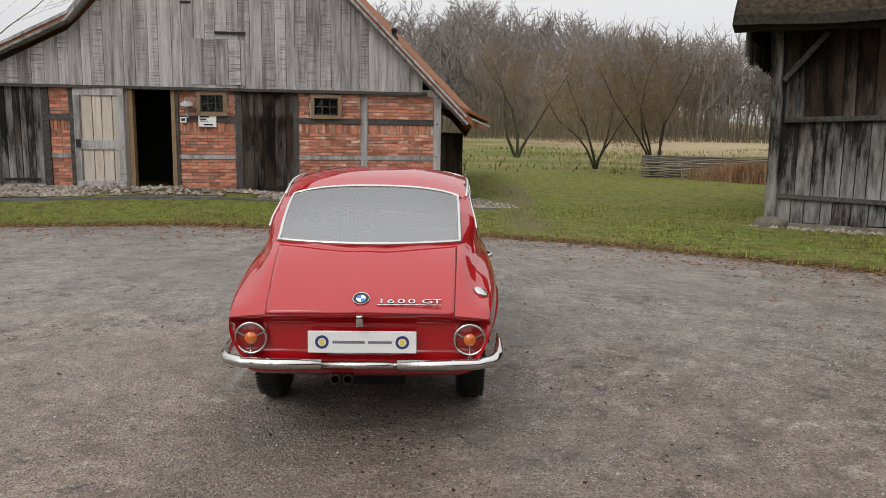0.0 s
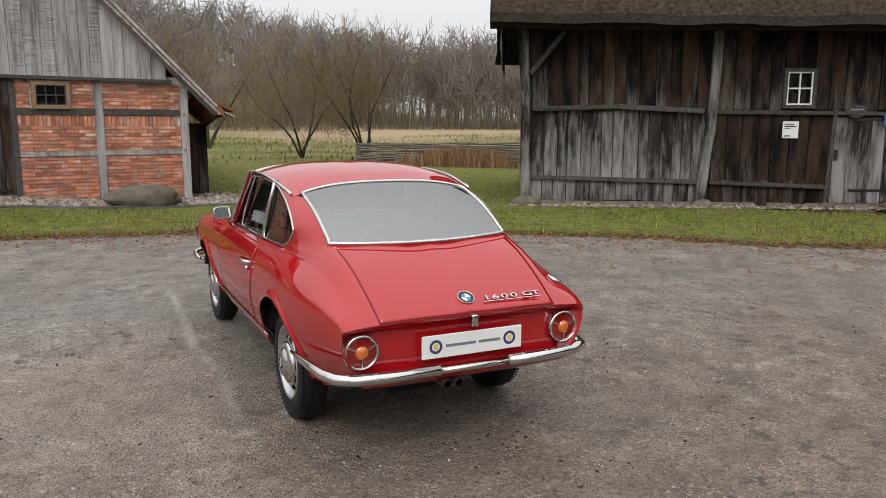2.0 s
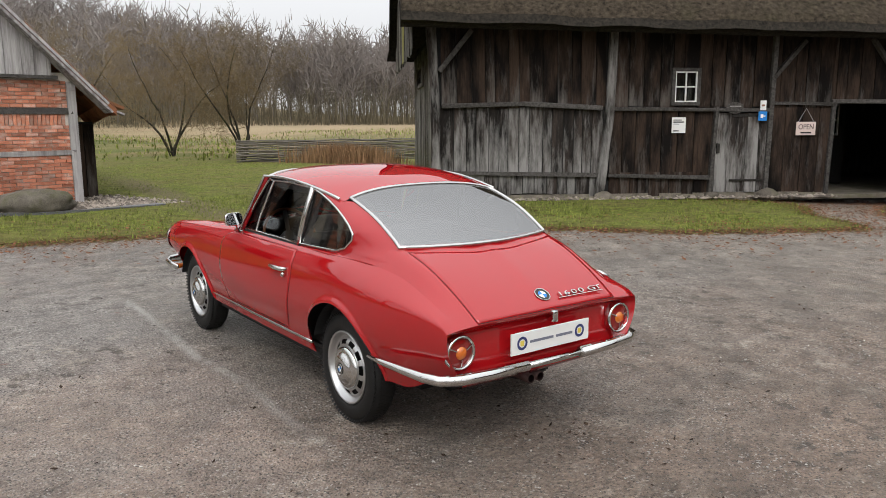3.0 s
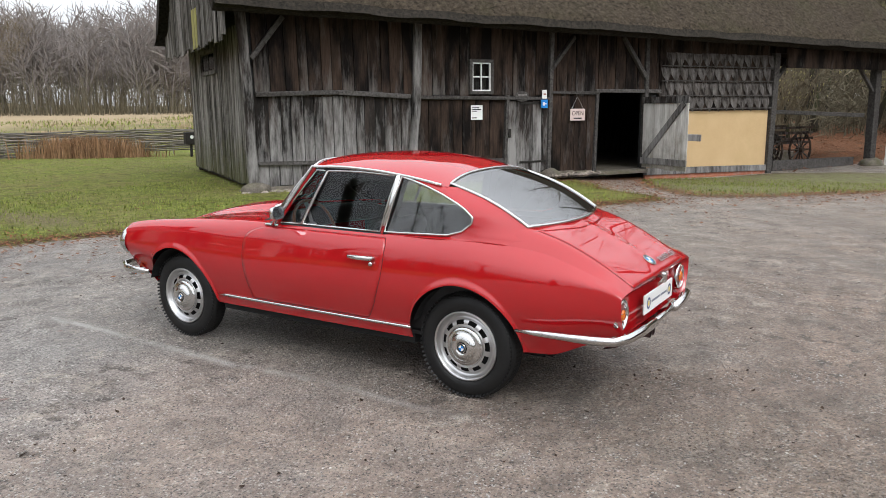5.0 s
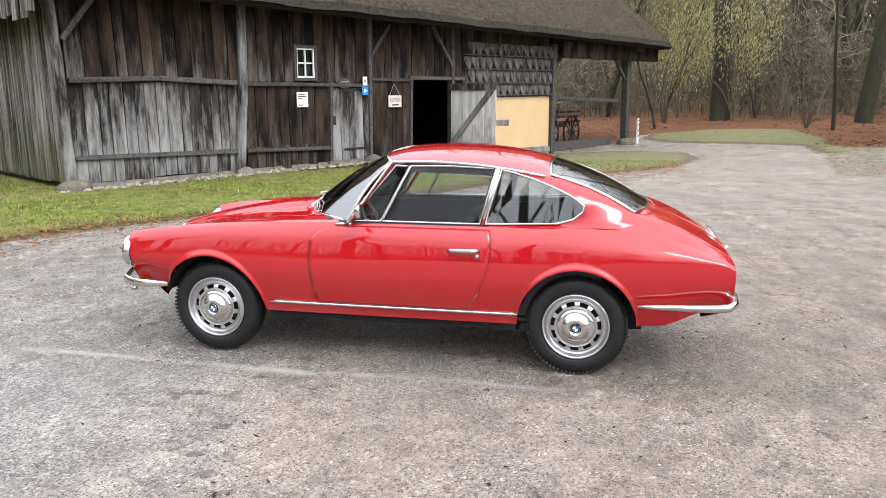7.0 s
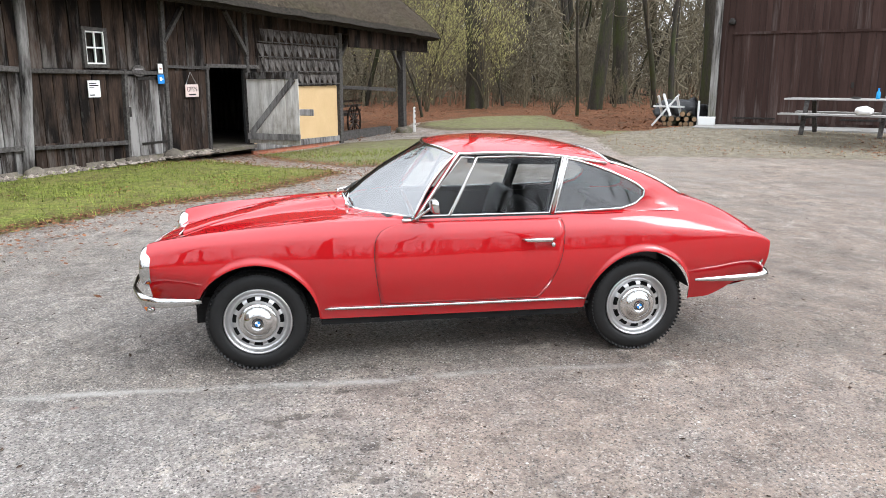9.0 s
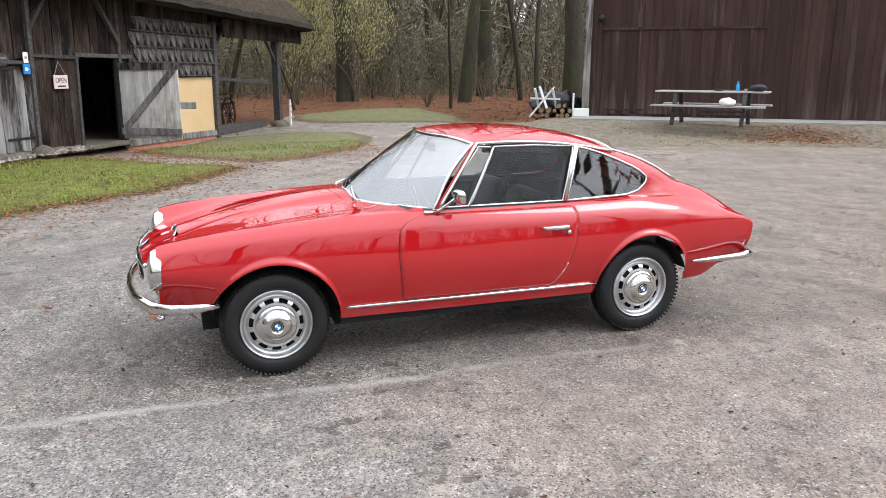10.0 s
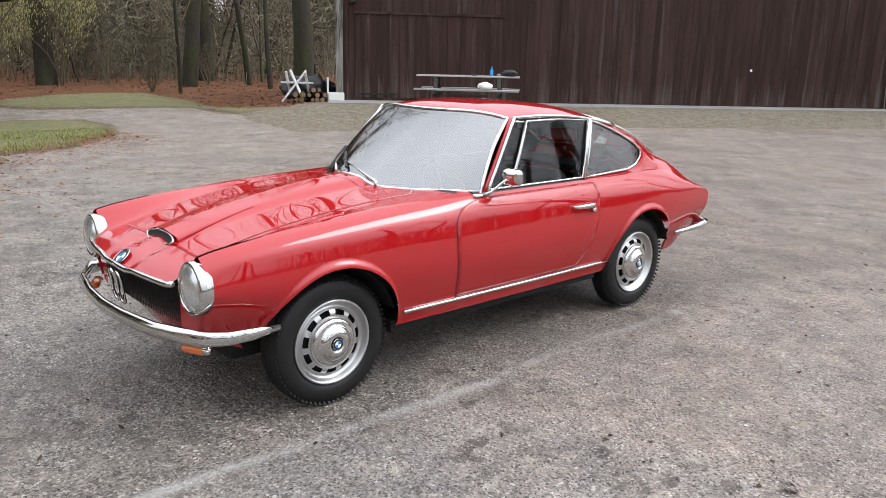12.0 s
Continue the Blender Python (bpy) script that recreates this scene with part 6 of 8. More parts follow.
scoop = part("bonnet_intake", bm, M_CHROME, car, "slim chrome-rimmed air intake", True)
# Flat near-black face stands in for the shade inside the opening.
bm = bmesh.new()
bm.faces.new([bm.verts.new(p - Vector((0, 0.004, 0))) for p in oval])
part("intake_mouth", bm, M_UNDER, scoop)
bm = bmesh.new()
rows = []
for t in np.linspace(0, 1, 12):
    ring = []
    for a in np.linspace(0, math.pi, 21):
        x = (0.146 - 0.01 * t) * math.cos(a)
        y = 1.6 - 0.34 * t
        base = top(x, y) + 0.004
        ring.append(bm.verts.new((x, nose(x, y), max(base, base + (0.026 * (1 - t) ** 1.6) * math.sin(a) ** 0.6))))
    rows.append(ring)
for p, q in zip(rows, rows[1:]):
    for k in range(20):
        bm.faces.new((p[k], p[k + 1], q[k + 1], q[k]))
part("intake_hood", bm, M_RED, scoop, "", True)

# door mirror on its stalk
def rounded(bm, rings, m):
    """Stacks rounded rectangles (half width, half height, depth)."""
    loops = []
    for w, h, d in rings:
        loops.append([bm.verts.new(m @ Vector((w * math.copysign(abs(math.cos(a)) ** 0.55, math.cos(a)), h * math.copysign(abs(math.sin(a)) ** 0.55, math.sin(a)), d))) for a in np.linspace(0, 2 * math.pi, 32, endpoint=False)])
    for a, b in zip(loops, loops[1:]):
        for k in range(32):
            bm.faces.new((a[k], a[(k + 1) % 32], b[(k + 1) % 32], b[k]))
    bm.faces.new(loops[0][::-1])
    bm.faces.new(loops[-1])


bm = bmesh.new()
MIRROR = pose(-0.735, 0.13, 0.975, 84, 0, 8)
rounded(bm, [(0.02, 0.014, -0.026), (0.045, 0.03, -0.022), (0.058, 0.04, -0.01), (0.062, 0.043, 0.006), (0.06, 0.041, 0.012), (0.056, 0.038, 0.012)], MIRROR)
mirror = part("door_mirror", bm, M_CHROME, car, "chrome door mirror on a stalk", True)
bm = bmesh.new()
rounded(bm, [(0.055, 0.037, 0.011), (0.055, 0.037, 0.0135)], MIRROR)
part("mirror_glass", bm, plain("mirror_glass", (0.8, 0.82, 0.84), 0.02, 1.0), mirror)
bm = bmesh.new()
tube(bm, [(-0.65, 0.25, 0.878), (-0.68, 0.22, 0.9), (-0.705, 0.17, 0.945), (-0.73, 0.14, 0.975)], [0.016, 0.008, 0.007, 0.007], 8)
tube(bm, [(-0.645, 0.21, 0.882), (-0.645, 0.31, 0.88)], [0.012, 0.02], 8, squash=0.6)
part("mirror_stalk", bm, M_CHROME, mirror, "", True)

# wipers
for x0, x1 in ((0.05, 0.4), (-0.24, 0.12)):
    bm = bmesh.new()
    y0, y1 = cowl(x0) + 0.035, cowl(x1) - 0.035
    f = sheet(WS_LOW, WS_TOP, (0, 0.02, 0.02))
    tip = f((x1 + 0.6) / 1.2, 0.14) + Vector((0, 0.015, 0.012))
    tube(bm, [(x0, y0, top(x0, y0)), (x0, y0, top(x0, y0) + 0.03), tip], [0.011, 0.008, 0.004], 6)
    arm = part("wiper_arm", bm, M_CHROME, car, "", True)
    bm = bmesh.new()
    a, b = f((x1 - 0.1 + 0.6) / 1.2, 0.05) + Vector((0, 0.012, 0.01)), f((x1 + 0.12 + 0.6) / 1.2, 0.27) + Vector((0, 0.012, 0.01))
    tube(bm, [a, a.lerp(b, 0.5) + Vector((0, 0.004, 0.004)), b], 0.008, 5)
    part("wiper_blade", bm, M_TRIM, arm)

# ---- cabin furnishing ----
def seat(x, y, w, back_h, lean):
    ob = new("seat")
    ob.parent = car
    ob.matrix_world = pose(x, y, 0.3)
    bm = bmesh.new()
    add_box(bm, -w / 2, w / 2, -0.24, 0.26, 0.08, 0.24, 0.0, None, 0.05)
    part("cushion", bm, M_TRIM, ob, "", True)
    bm = bmesh.new()
    add_box(bm, -w / 2 + 0.01, w / 2 - 0.01, -0.06, 0.06, 0.0, back_h, 0.0, pose(0, -0.25, 0.16, lean, 0, 0), 0.05)
    part("backrest", bm, M_TRIM, ob, "", True)
    return ob


seat(-0.31, -0.12, 0.5, 0.5, 18)
seat(0.31, -0.12, 0.5, 0.5, 18)
seat(0.0, -0.86, 1.08, 0.38, 24)
bm = bmesh.new()
add_box(bm, -0.6, 0.6, -1.5, -1.15, 0.84, 0.87, 0.0, None, 0.01)
part("parcel_shelf", bm, M_TRIM, car)
bm = bmesh.new()
tube(bm, [(x, 0.36 + 0.16 * (1 - (x / 0.6) ** 2), 0.83) for x in np.linspace(-0.58, 0.58, 15)], 0.075, 8)
part("dashboard", bm, M_TRIM, car, "black padded dashboard", True)
box("cabin_floor", car, M_TRIM, -0.6, 0.6, -1.2, 0.6, 0.31, 0.33)
steer = new("steering_wheel")
steer.parent = car
steer.matrix_world = pose(-0.31, 0.2, 0.83, 66, 0, 0)
bm = bmesh.new()
tube(bm, [(0.185 * math.cos(a), 0.185 * math.sin(a), 0) for a in np.linspace(0, 2 * math.pi, 40, endpoint=False)], 0.011, 8, closed=True)
part("wheel_rim", bm, M_WOODRIM, steer, "thin varnished wooden rim", True)
bm = bmesh.new()
for a in (90, 210, 330):
    bar(bm, (0, 0, -0.02), (0.18 * math.cos(radians(a)), 0.18 * math.sin(radians(a)), 0), 0.03, 0.004)
lathe(bm, [(0.0, 0.0), (0.035, -0.005), (0.04, -0.03), (0.03, -0.2), (0.0, -0.2)], 16)
part("spokes", bm, M_STEEL, steer)
bm = bmesh.new()
add_box(bm, -0.09, 0.09, -0.012, 0.012, -0.028, 0.028, 0.0, pose(0, 0.06, 1.19, -10, 0, 0), 0.01)
part("interior_mirror", bm, M_TRIM, car, "", True)


# ---- trees ----
def grow(rng, height, radius, lean=0.0, first=0.35, limbs=10, twigs=4, spread=0.5, levels=2, sides=6, droop=0.0, curl=0.12, fine=0.6, segs=9):
    """Trunk and crown of a bare tree, as two lists of (points, radii, sides)."""
    trunk, crown = [], []

    def shoot(p, d, length, r, level, n):
        pts, rad = [p.copy()], [r]
        for i in range(n):
            d = (d + Vector((rng.gauss(0, curl), rng.gauss(0, curl), rng.gauss(0, curl) + (0.06 if level else 0.0) - droop * level * 0.03))).normalized()
            p = p + d * (length / n)
            pts.append(p.copy())
            rad.append(r * (1 - 0.86 * (i + 1) / n))
        (trunk if level == 0 else crown).append((pts, rad, max(3, sides - 2 * level)))
        if level >= levels:
            return
        count = limbs if level == 0 else twigs
        for k in range(count):
            f = first + (1 - first) * (k + rng.random()) / count if level == 0 else 0.2 + 0.8 * (k + rng.random()) / count
            i = min(int(f * n), n - 1)
            q = pts[i].lerp(pts[i + 1], f * n - i)
            along = (pts[i + 1] - pts[i]).normalized()
            a = rng.uniform(0, 2 * math.pi)
            out = along.orthogonal()
            out = (Matrix.Rotation(a, 3, along) @ out).normalized()
            nd = (along * (1 - spread) + out * spread * rng.uniform(0.8, 1.3) + Vector((0, 0, 0.12))).normalized()
            ln = length * (0.62 - 0.36 * f if level == 0 else 0.55 - 0.2 * f) * rng.uniform(0.75, 1.25)
            shoot(q, nd, ln, max(rad[i] * fine * (0.55 if level == 0 else 0.6), 0.006), level + 1, max(3, n - 2))

    shoot(Vector((0, 0, -0.15)), Vector((lean, rng.gauss(0, 0.03), 1)).normalized(), height, radius, 0, segs)
    return trunk, crown


def solid(branches):
    """Verts and faces of tapered branches."""
    verts, faces = [], []
    for pts, rad, sides in branches:
        base = len(verts)
        for i, p in enumerate(pts):
            d = (pts[min(i + 1, len(pts) - 1)] - pts[max(i - 1, 0)]).normalized()
            a = d.orthogonal().normalized()
            b = d.cross(a)
            for k in range(sides):
                t = 2 * math.pi * k / sides
                verts.append(p + (a * math.cos(t) + b * math.sin(t)) * rad[i])
        for i in range(len(pts) - 1):
            for k in range(sides):
                j = (k + 1) % sides
                faces.append((base + i * sides + k, base + i * sides + j, base + (i + 1) * sides + j, base + (i + 1) * sides + k))
    return verts, faces


def make_tree(name, label, seed, m, bark=None, crown_mat=None, stems=1, group="", **how):
    rng = random.Random(seed)
    ob = thing(name, label, "tree", m, group)
    tr, cr = [], []
    for k in range(stems):
        a, b = grow(rng, lean=(rng.uniform(-0.35, 0.35) if stems > 1 else rng.gauss(0, 0.03)), **how)
        tr += a
        cr += b
    v, f = solid(tr)
    from_arrays("trunk", v, f, bark or M_BARK, ob, "", True)
    v, f = solid(cr)
    from_arrays("crown", v, f, crown_mat or M_TWIG, ob, "fine bare winter twigs")
    return ob


def at(x, y, turn=0.0, lift=0.0):
    return pose(x, y, float(height(x, y)) + lift, 0, 0, turn)


# fruit trees on the meadow
make_tree("orchard_tree", "low spreading leafless orchard tree on the meadow", 11, at(8.2, 30.8), M_BARK, M_OCHRE, stems=4, height=5.4, radius=0.065, first=0.3, limbs=14, twigs=9, spread=0.78, levels=3, sides=6, curl=0.17, group="orchard trees")
make_tree("orchard_tree", "multi-stemmed leafless orchard tree beside the wattle fence", 12, at(9.3, 25.2), M_BARK, M_OCHRE, stems=5, height=5.2, radius=0.055, first=0.3, limbs=14, twigs=9, spread=0.78, levels=3, sides=6, curl=0.17, group="orchard trees")
make_tree("orchard_tree", "leafless forked orchard tree farther out on the meadow", 13, at(5.9, 44), M_BARK, M_OCHRE, stems=3, height=7.4, radius=0.11, first=0.3, limbs=14, twigs=9, spread=0.64, levels=3, sides=6, curl=0.17, group="orchard trees")

# the wood beyond the barns
wood_label = ("tall bare beech with a mossy grey-green trunk", "slender leafless wood tree among fallen leaves", "thick leafless oak with dark bark")
masters = [make_tree("wood_tree", wood_label[0], 21, at(45.5, -12.5), height=19, radius=0.42, first=0.3, limbs=12, twigs=6, spread=0.5, levels=3, sides=8, curl=0.045, group="wood trees"),
           make_tree("wood_tree", wood_label[1], 22, at(39, -11.2), height=14, radius=0.13, first=0.22, limbs=13, twigs=5, spread=0.45, levels=3, sides=6, curl=0.06, group="wood trees"),
           make_tree("wood_tree", wood_label[2], 23, at(52, -17), height=17, radius=0.34, first=0.25, limbs=12, twigs=6, spread=0.55, levels=3, sides=8, curl=0.06, group="wood trees"),
           make_tree("wood_tree", wood_label[1], 24, at(33, -7.9), height=9, radius=0.08, first=0.15, limbs=14, twigs=5, spread=0.45, levels=3, sides=6, curl=0.07, group="wood trees")]
rng = random.Random(5)
placed = [(45.5, -12.5), (39, -11.2), (52, -17), (33, -7.9)]
tries = 0
while len(placed) < 104 and tries < 6000:
    tries += 1
    d = rng.uniform(30, 84)
    a = radians(rng.uniform(-32, 2)) if rng.random() < 0.8 else radians(rng.uniform(2, 12))
    x, y = -5 + d * math.cos(a), 1 + d * math.sin(a)
    if min(math.hypot(x - p, y - q) for p, q in placed) < 2.6 or inside(np.array([x]), np.array([y]), LITTER)[0] < 0.8 and y < 4:
        continue
    if math.hypot(x - 20, y + 2) < 7 or x < 24:
        continue
    src = masters[rng.choice((0, 2, 1, 1, 3, 3) if d > 36 else (1, 3, 3))]
    k = rng.uniform(0.8, 1.2)
    t = copy_thing(src, at(x, y, rng.uniform(0, 360)))
    t.scale = (k, k, k)
    placed.append((x, y))

# trees west of the yard, known from reflections; belt enlarged to darken the paint
for k in range(34):
    a, d = radians(128 + 4.5 * k + rng.uniform(-2, 2)), rng.uniform(21, 33)
    t = copy_thing(masters[(1, 3, 1, 0)[k % 4]], at(d * math.cos(a), d * math.sin(a), 50 * k))
    q = rng.uniform(0.75, 1.05)
    t.scale = (q, q, q * 0.9)

# hazel shrubs with catkins at the edge of the wood
def shrub(seed, x, y, h, stems, catkins):
    rng = random.Random(seed)
    ob = thing("hazel_shrub", "leafless hazel shrub hung with yellow catkins" if catkins else "bare tangled shrub at the wood's edge", "shrub", at(x, y), "wood shrubs")
    parts = []
    for k in range(stems):
        a, b = grow(rng, h * rng.uniform(0.6, 1.1), 0.035, lean=rng.uniform(-0.28, 0.28), first=0.25, limbs=9, twigs=5, spread=0.5, levels=2, sides=5, curl=0.13)
        parts += a + b
    v, f = solid(parts)
    from_arrays("stem_clump", v, f, M_TWIG, ob)
    if catkins:
        verts, faces = [], []
        tips = [p for pts, r, s in parts for p in pts[2:]]
        for k in range(catkins):
            p = rng.choice(tips) + Vector((rng.gauss(0, 0.12), rng.gauss(0, 0.12), rng.gauss(0, 0.08)))
            n = len(verts)
            l, w = rng.uniform(0.07, 0.15), 0.026
            verts += [p + Vector((-w, 0, 0)), p + Vector((w, 0, 0)), p + Vector((0, w, -l)), p + Vector((0, -w, 0))]
            faces += [(n, n + 1, n + 2), (n + 1, n + 3, n + 2), (n + 3, n, n + 2)]
        from_arrays("catkin_spray", verts, faces, M_HAZEL, ob, "drooping yellow-green catkins")["kind"] = "stuff"


for k, (x, y, h, n, c) in enumerate(((30.5, -6.5, 5.5, 9, 2200), (34.5, -4.5, 6.5, 9, 2600), (31.5, -8.6, 2.0, 7, 0), (37, -9.8, 2.4, 7, 0), (29.5, -3.6, 5.0, 8, 1500), (27.5, 1.5, 4.0, 8, 0), (33, 2.5, 5, 8, 300), (42, -15, 2.2, 6, 0), (26.5, -8.6, 1.2, 6, 0), (38, -2, 6, 8, 1800), (36, -12.5, 3.4, 7, 0), (40, -8, 4.5, 7, 500), (43, -5, 5, 7, 900), (46, -9.5, 4, 7, 0), (49, -14, 3.6, 7, 0), (41, -18, 3, 7, 0), (35, -14.5, 2.6, 7, 0), (50, -4, 5, 7, 600), (55, -10, 4.5, 7, 0), (47, -19.5, 3, 7, 0), (31, -13, 2, 7, 0))):
    shrub(60 + k, x, y, h, n, c)


# far woods: one mass of trees
def far_wood(name, label, spots, seed, material, spread=0.56, first=0.3, curl=0.07):
    rng = random.Random(seed)
    kinds = []
    for k in range(5):
        a, b = grow(rng, 1.0, 0.014, first=first, limbs=17, twigs=7, spread=spread, levels=2, sides=4, curl=curl, fine=0.55, segs=5)
        b = [(p, [max(q, 0.0011) for q in r], 3) for p, r, s in b]
        v, f = solid(a + b)
        kinds.append((np.array([tuple(p) for p in v]), f))
    V, F, n = [], [], 0
    for x, y, z, h in spots:
        v, f = kinds[rng.randrange(5)]
        a = rng.uniform(0, 6.28)
        c, s = math.cos(a), math.sin(a)
        w = h * rng.uniform(0.8, 1.15)
        q = np.stack([(v[:, 0] * c - v[:, 1] * s) * w + x, (v[:, 0] * s + v[:, 1] * c) * w + y, v[:, 2] * h + z], -1)
        V.append(q)
        F += [tuple(i + n for i in g) for g in f]
        n += len(v)
    ob = from_arrays(name, np.concatenate(V), F, material)
    return tagged(ob, label, "woodland", kind="stuff")


rng = random.Random(8)
spots = []
for k in range(640):
    a = radians(rng.uniform(28, 112))
    d = rng.uniform(96, 140)
    x, y = 2 + d * math.cos(a), d * math.sin(a)
    spots.append((x, y, float(height(x, y)) - 0.3, rng.uniform(9.5, 14)))
far_wood("far_woodland", "leafless woodland beyond the meadow, haze put into its colour", spots, 31, M_FARWOOD)
spots = []
for k in range(420):
    a = radians(rng.uniform(-42, 16))
    d = rng.uniform(66, 120)
    x, y = -5 + d * math.cos(a), d * math.sin(a)
    spots.append((x, y, float(height(x, y)) - 0.3, rng.uniform(4, 8.5) if rng.random() < 0.75 else rng.uniform(12, 17)))
far_wood("deep_woodland", "dense brown leafless wood behind the near trees", spots, 32, M_DEEP)


spots = []
for k in range(210):
    a = radians(rng.uniform(-36, 15))
    d = rng.uniform(40, 84)
    x, y = -5 + d * math.cos(a), 1 + d * math.sin(a)
    if y > 4 or inside(np.array([x]), np.array([y]), LITTER)[0] > 1:
        spots.append((x, y, float(height(x, y)) - 0.8, rng.uniform(3.5, 7.5)))
far_wood("understorey", "tangled bare understorey bushes between the trunks", spots, 33, M_DEEP, 0.85, 0.1, 0.16)


# thicket of thin saplings and bramble between the trunks
def thicket(name, label, n, seed, region, h):
    rng = np.random.default_rng(seed)
    x, y = region(rng, 3 * n)
    keep = (inside(x, y, LITTER) > 0.5) | (y > 4) | (x < 12)
    x, y = x[keep][:n], y[keep][:n]
    k = len(x)
    z = height(x, y)
    hh = rng.uniform(*h, k) * rng.uniform(0.5, 1, k)
    a = rng.uniform(0, 6.28, k)
    lean = rng.uniform(0, 0.6, k) * hh
    V, F = [], []
    for i in range(k):
        r = 0.008 + 0.004 * hh[i]
        dx, dy = math.cos(a[i]), math.sin(a[i])
        b = len(V)
        for t in (0, 0.4, 0.75, 1):
            px, py, pz = x[i] + dx * lean[i] * t * t, y[i] + dy * lean[i] * t * t, z[i] + hh[i] * (t - 0.12 * t * t)
            q = r * (1.05 - t)
            V += [(px + q, py, pz), (px - q * 0.5, py + q * 0.87, pz), (px - q * 0.5, py - q * 0.87, pz)]
        for j in range(3):
            for c in range(3):
                F.append((b + 3 * j + c, b + 3 * j + (c + 1) % 3, b + 3 * j + 3 + (c + 1) % 3, b + 3 * j + 3 + c))
    return tagged(from_arrays(name, V, F, M_DEEP), label, "thicket", kind="stuff")


def wood_region(rng, n):
    d, a = rng.uniform(38, 88, n), np.radians(rng.uniform(-36, 16, n))
    return -5 + d * np.cos(a), 1 + d * np.sin(a)


thicket("undergrowth", "brown bare undergrowth and saplings in the wood", 4200, 71, wood_region, (1.0, 4.0))


def west_region(rng, n):
    d, a = rng.uniform(26, 36, n), np.radians(rng.uniform(125, 288, n))
    return d * np.cos(a), d * np.sin(a)


def edge_region(rng, n):
    d, a = rng.uniform(88, 104, n), np.radians(rng.uniform(26, 114, n))
    return 2 + d * np.cos(a), d * np.sin(a)


thicket("wood_edge_scrub", "bare brown scrub along the edge of the far wood", 9000, 72, edge_region, (2.5, 9.0))


# Unseen hedge, added so the car's side mirrors a darker horizon.
thicket("yard_side_hedge", "unseen hedge of bare saplings added to darken the car's reflections", 7000, 73, west_region, (2.0, 6.5))


# ---- cottage details ----
lamp = thing("wall_lamp", "round galvanised barn lamp on the brick wall", "lamp", COTTAGE @ pose(-3.68, -0.2, 2.13))
bm = bmesh.new()
lathe(bm, [(0.03, 0.05), (0.05, 0.03), (0.13, -0.03), (0.135, -0.04), (0.12, -0.035), (0.0, 0.0)], 24, pose(0, 0, 0, 25, 0, 0))
part("shade", bm, M_GREYPAINT, lamp, "", True)
bm = bmesh.new()
tube(bm, [(0, 0, 0.04), (0, 0.06, 0.1), (0, 0.15, 0.06)], 0.01, 6)
tube(bm, [(0.0, 0.03, -0.06), (0.0, 0.12, -0.3)], 0.03, 8)
part("arm", bm, M_GREYPAINT, lamp)


def notice(name, label, m, w, h, back, lines, ink, category="sign"):
    """A flat board with plain bars for print."""
    ob = thing(name, label, category, m)
    bm = bmesh.new()
    add_box(bm, -w / 2, w / 2, -0.008, 0.008, -h / 2, h / 2, 0.0, None, 0.002)
    part("board", bm, back, ob)
    for x0, x1, z0, z1 in lines:
        box("print_bar", ob, ink, x0 * w, x1 * w, -0.0105, -0.0085, z0 * h, z1 * h)
    return ob


notice("house_sign", "small pale grey sign with dark lines", COTTAGE @ pose(-3.3, -0.07, 1.78), 0.36, 0.27, M_WHITE, ((-0.42, 0.1, 0.2, 0.32), (-0.42, -0.05, 0.02, 0.12), (-0.42, 0.05, -0.1, -0.04), (-0.2, 0.3, -0.4, -0.28)), M_IRON)
notice("number_plaque", "small white plaque under the lamp", COTTAGE @ pose(-3.78, -0.07, 1.78), 0.13, 0.11, M_WHITE, ((-0.3, 0.3, -0.2, 0.25),), M_IRON)
hatch = thing("gable_hatch", "closed plank hatch with an iron strap hinge in the gable", "hatch", COTTAGE)
boards(hatch, M_BOARD, -3.62, -2.5, 2.5, 3.42, -0.13, 0.23, 0.02, 0.004)
box("hinge", hatch, M_IRON, -3.1, -2.48, -0.165, -0.15, 3.52, 3.57, 0.004)
box("hinge", hatch, M_IRON, -3.75, -3.55, -0.145, -0.13, 4.1, 4.15, 0.004)
flue = thing("roof_flue", "black metal flue pipe with a cowl on the tiles", "flue", COTTAGE @ pose(0.75, 1.6, 3.42))
bm = bmesh.new()
lathe(bm, [(0.07, -0.5), (0.07, 0.25), (0.1, 0.27), (0.1, 0.36), (0.06, 0.4), (0.06, 0.5), (0.09, 0.52), (0.0, 0.6)], 16)
part("pipe", bm, M_IRON, flue, "", True)

# rows of pantiles along the verge
TILE_MESH = bpy.data.meshes.new("pantile")
tv, tf = [], []
for j in range(2):
    for i in range(7):
        tv.append((0.0 + j * 0.36, i / 6 * 0.235, 0.03 * math.sin(i / 6 * math.pi * 2) + 0.02 - j * 0.03))
for i in range(6):
    tf.append((i, i + 1, 8 + i, 7 + i))
for i in range(7):
    tv.append((0.36, i / 6 * 0.235, -0.05))
for i in range(6):
    tf.append((7 + i, 8 + i, 15 + i, 14 + i))
TILE_MESH.from_pydata(tv, [], tf)
TILE_MESH.materials.append(M_TILE)
TILE_MESH.shade_smooth()
slope = math.hypot(2.3 - RIDGE[0], 1.72 - RIDGE[1])
drop = math.degrees(math.atan2(RIDGE[1] - 1.72, 2.3 - RIDGE[0]))
tiles = new("tile_course")
tiles.parent = house
tiles.matrix_local = pose(RIDGE[0], -0.2, RIDGE[1] + 0.13, 0, drop, 0)
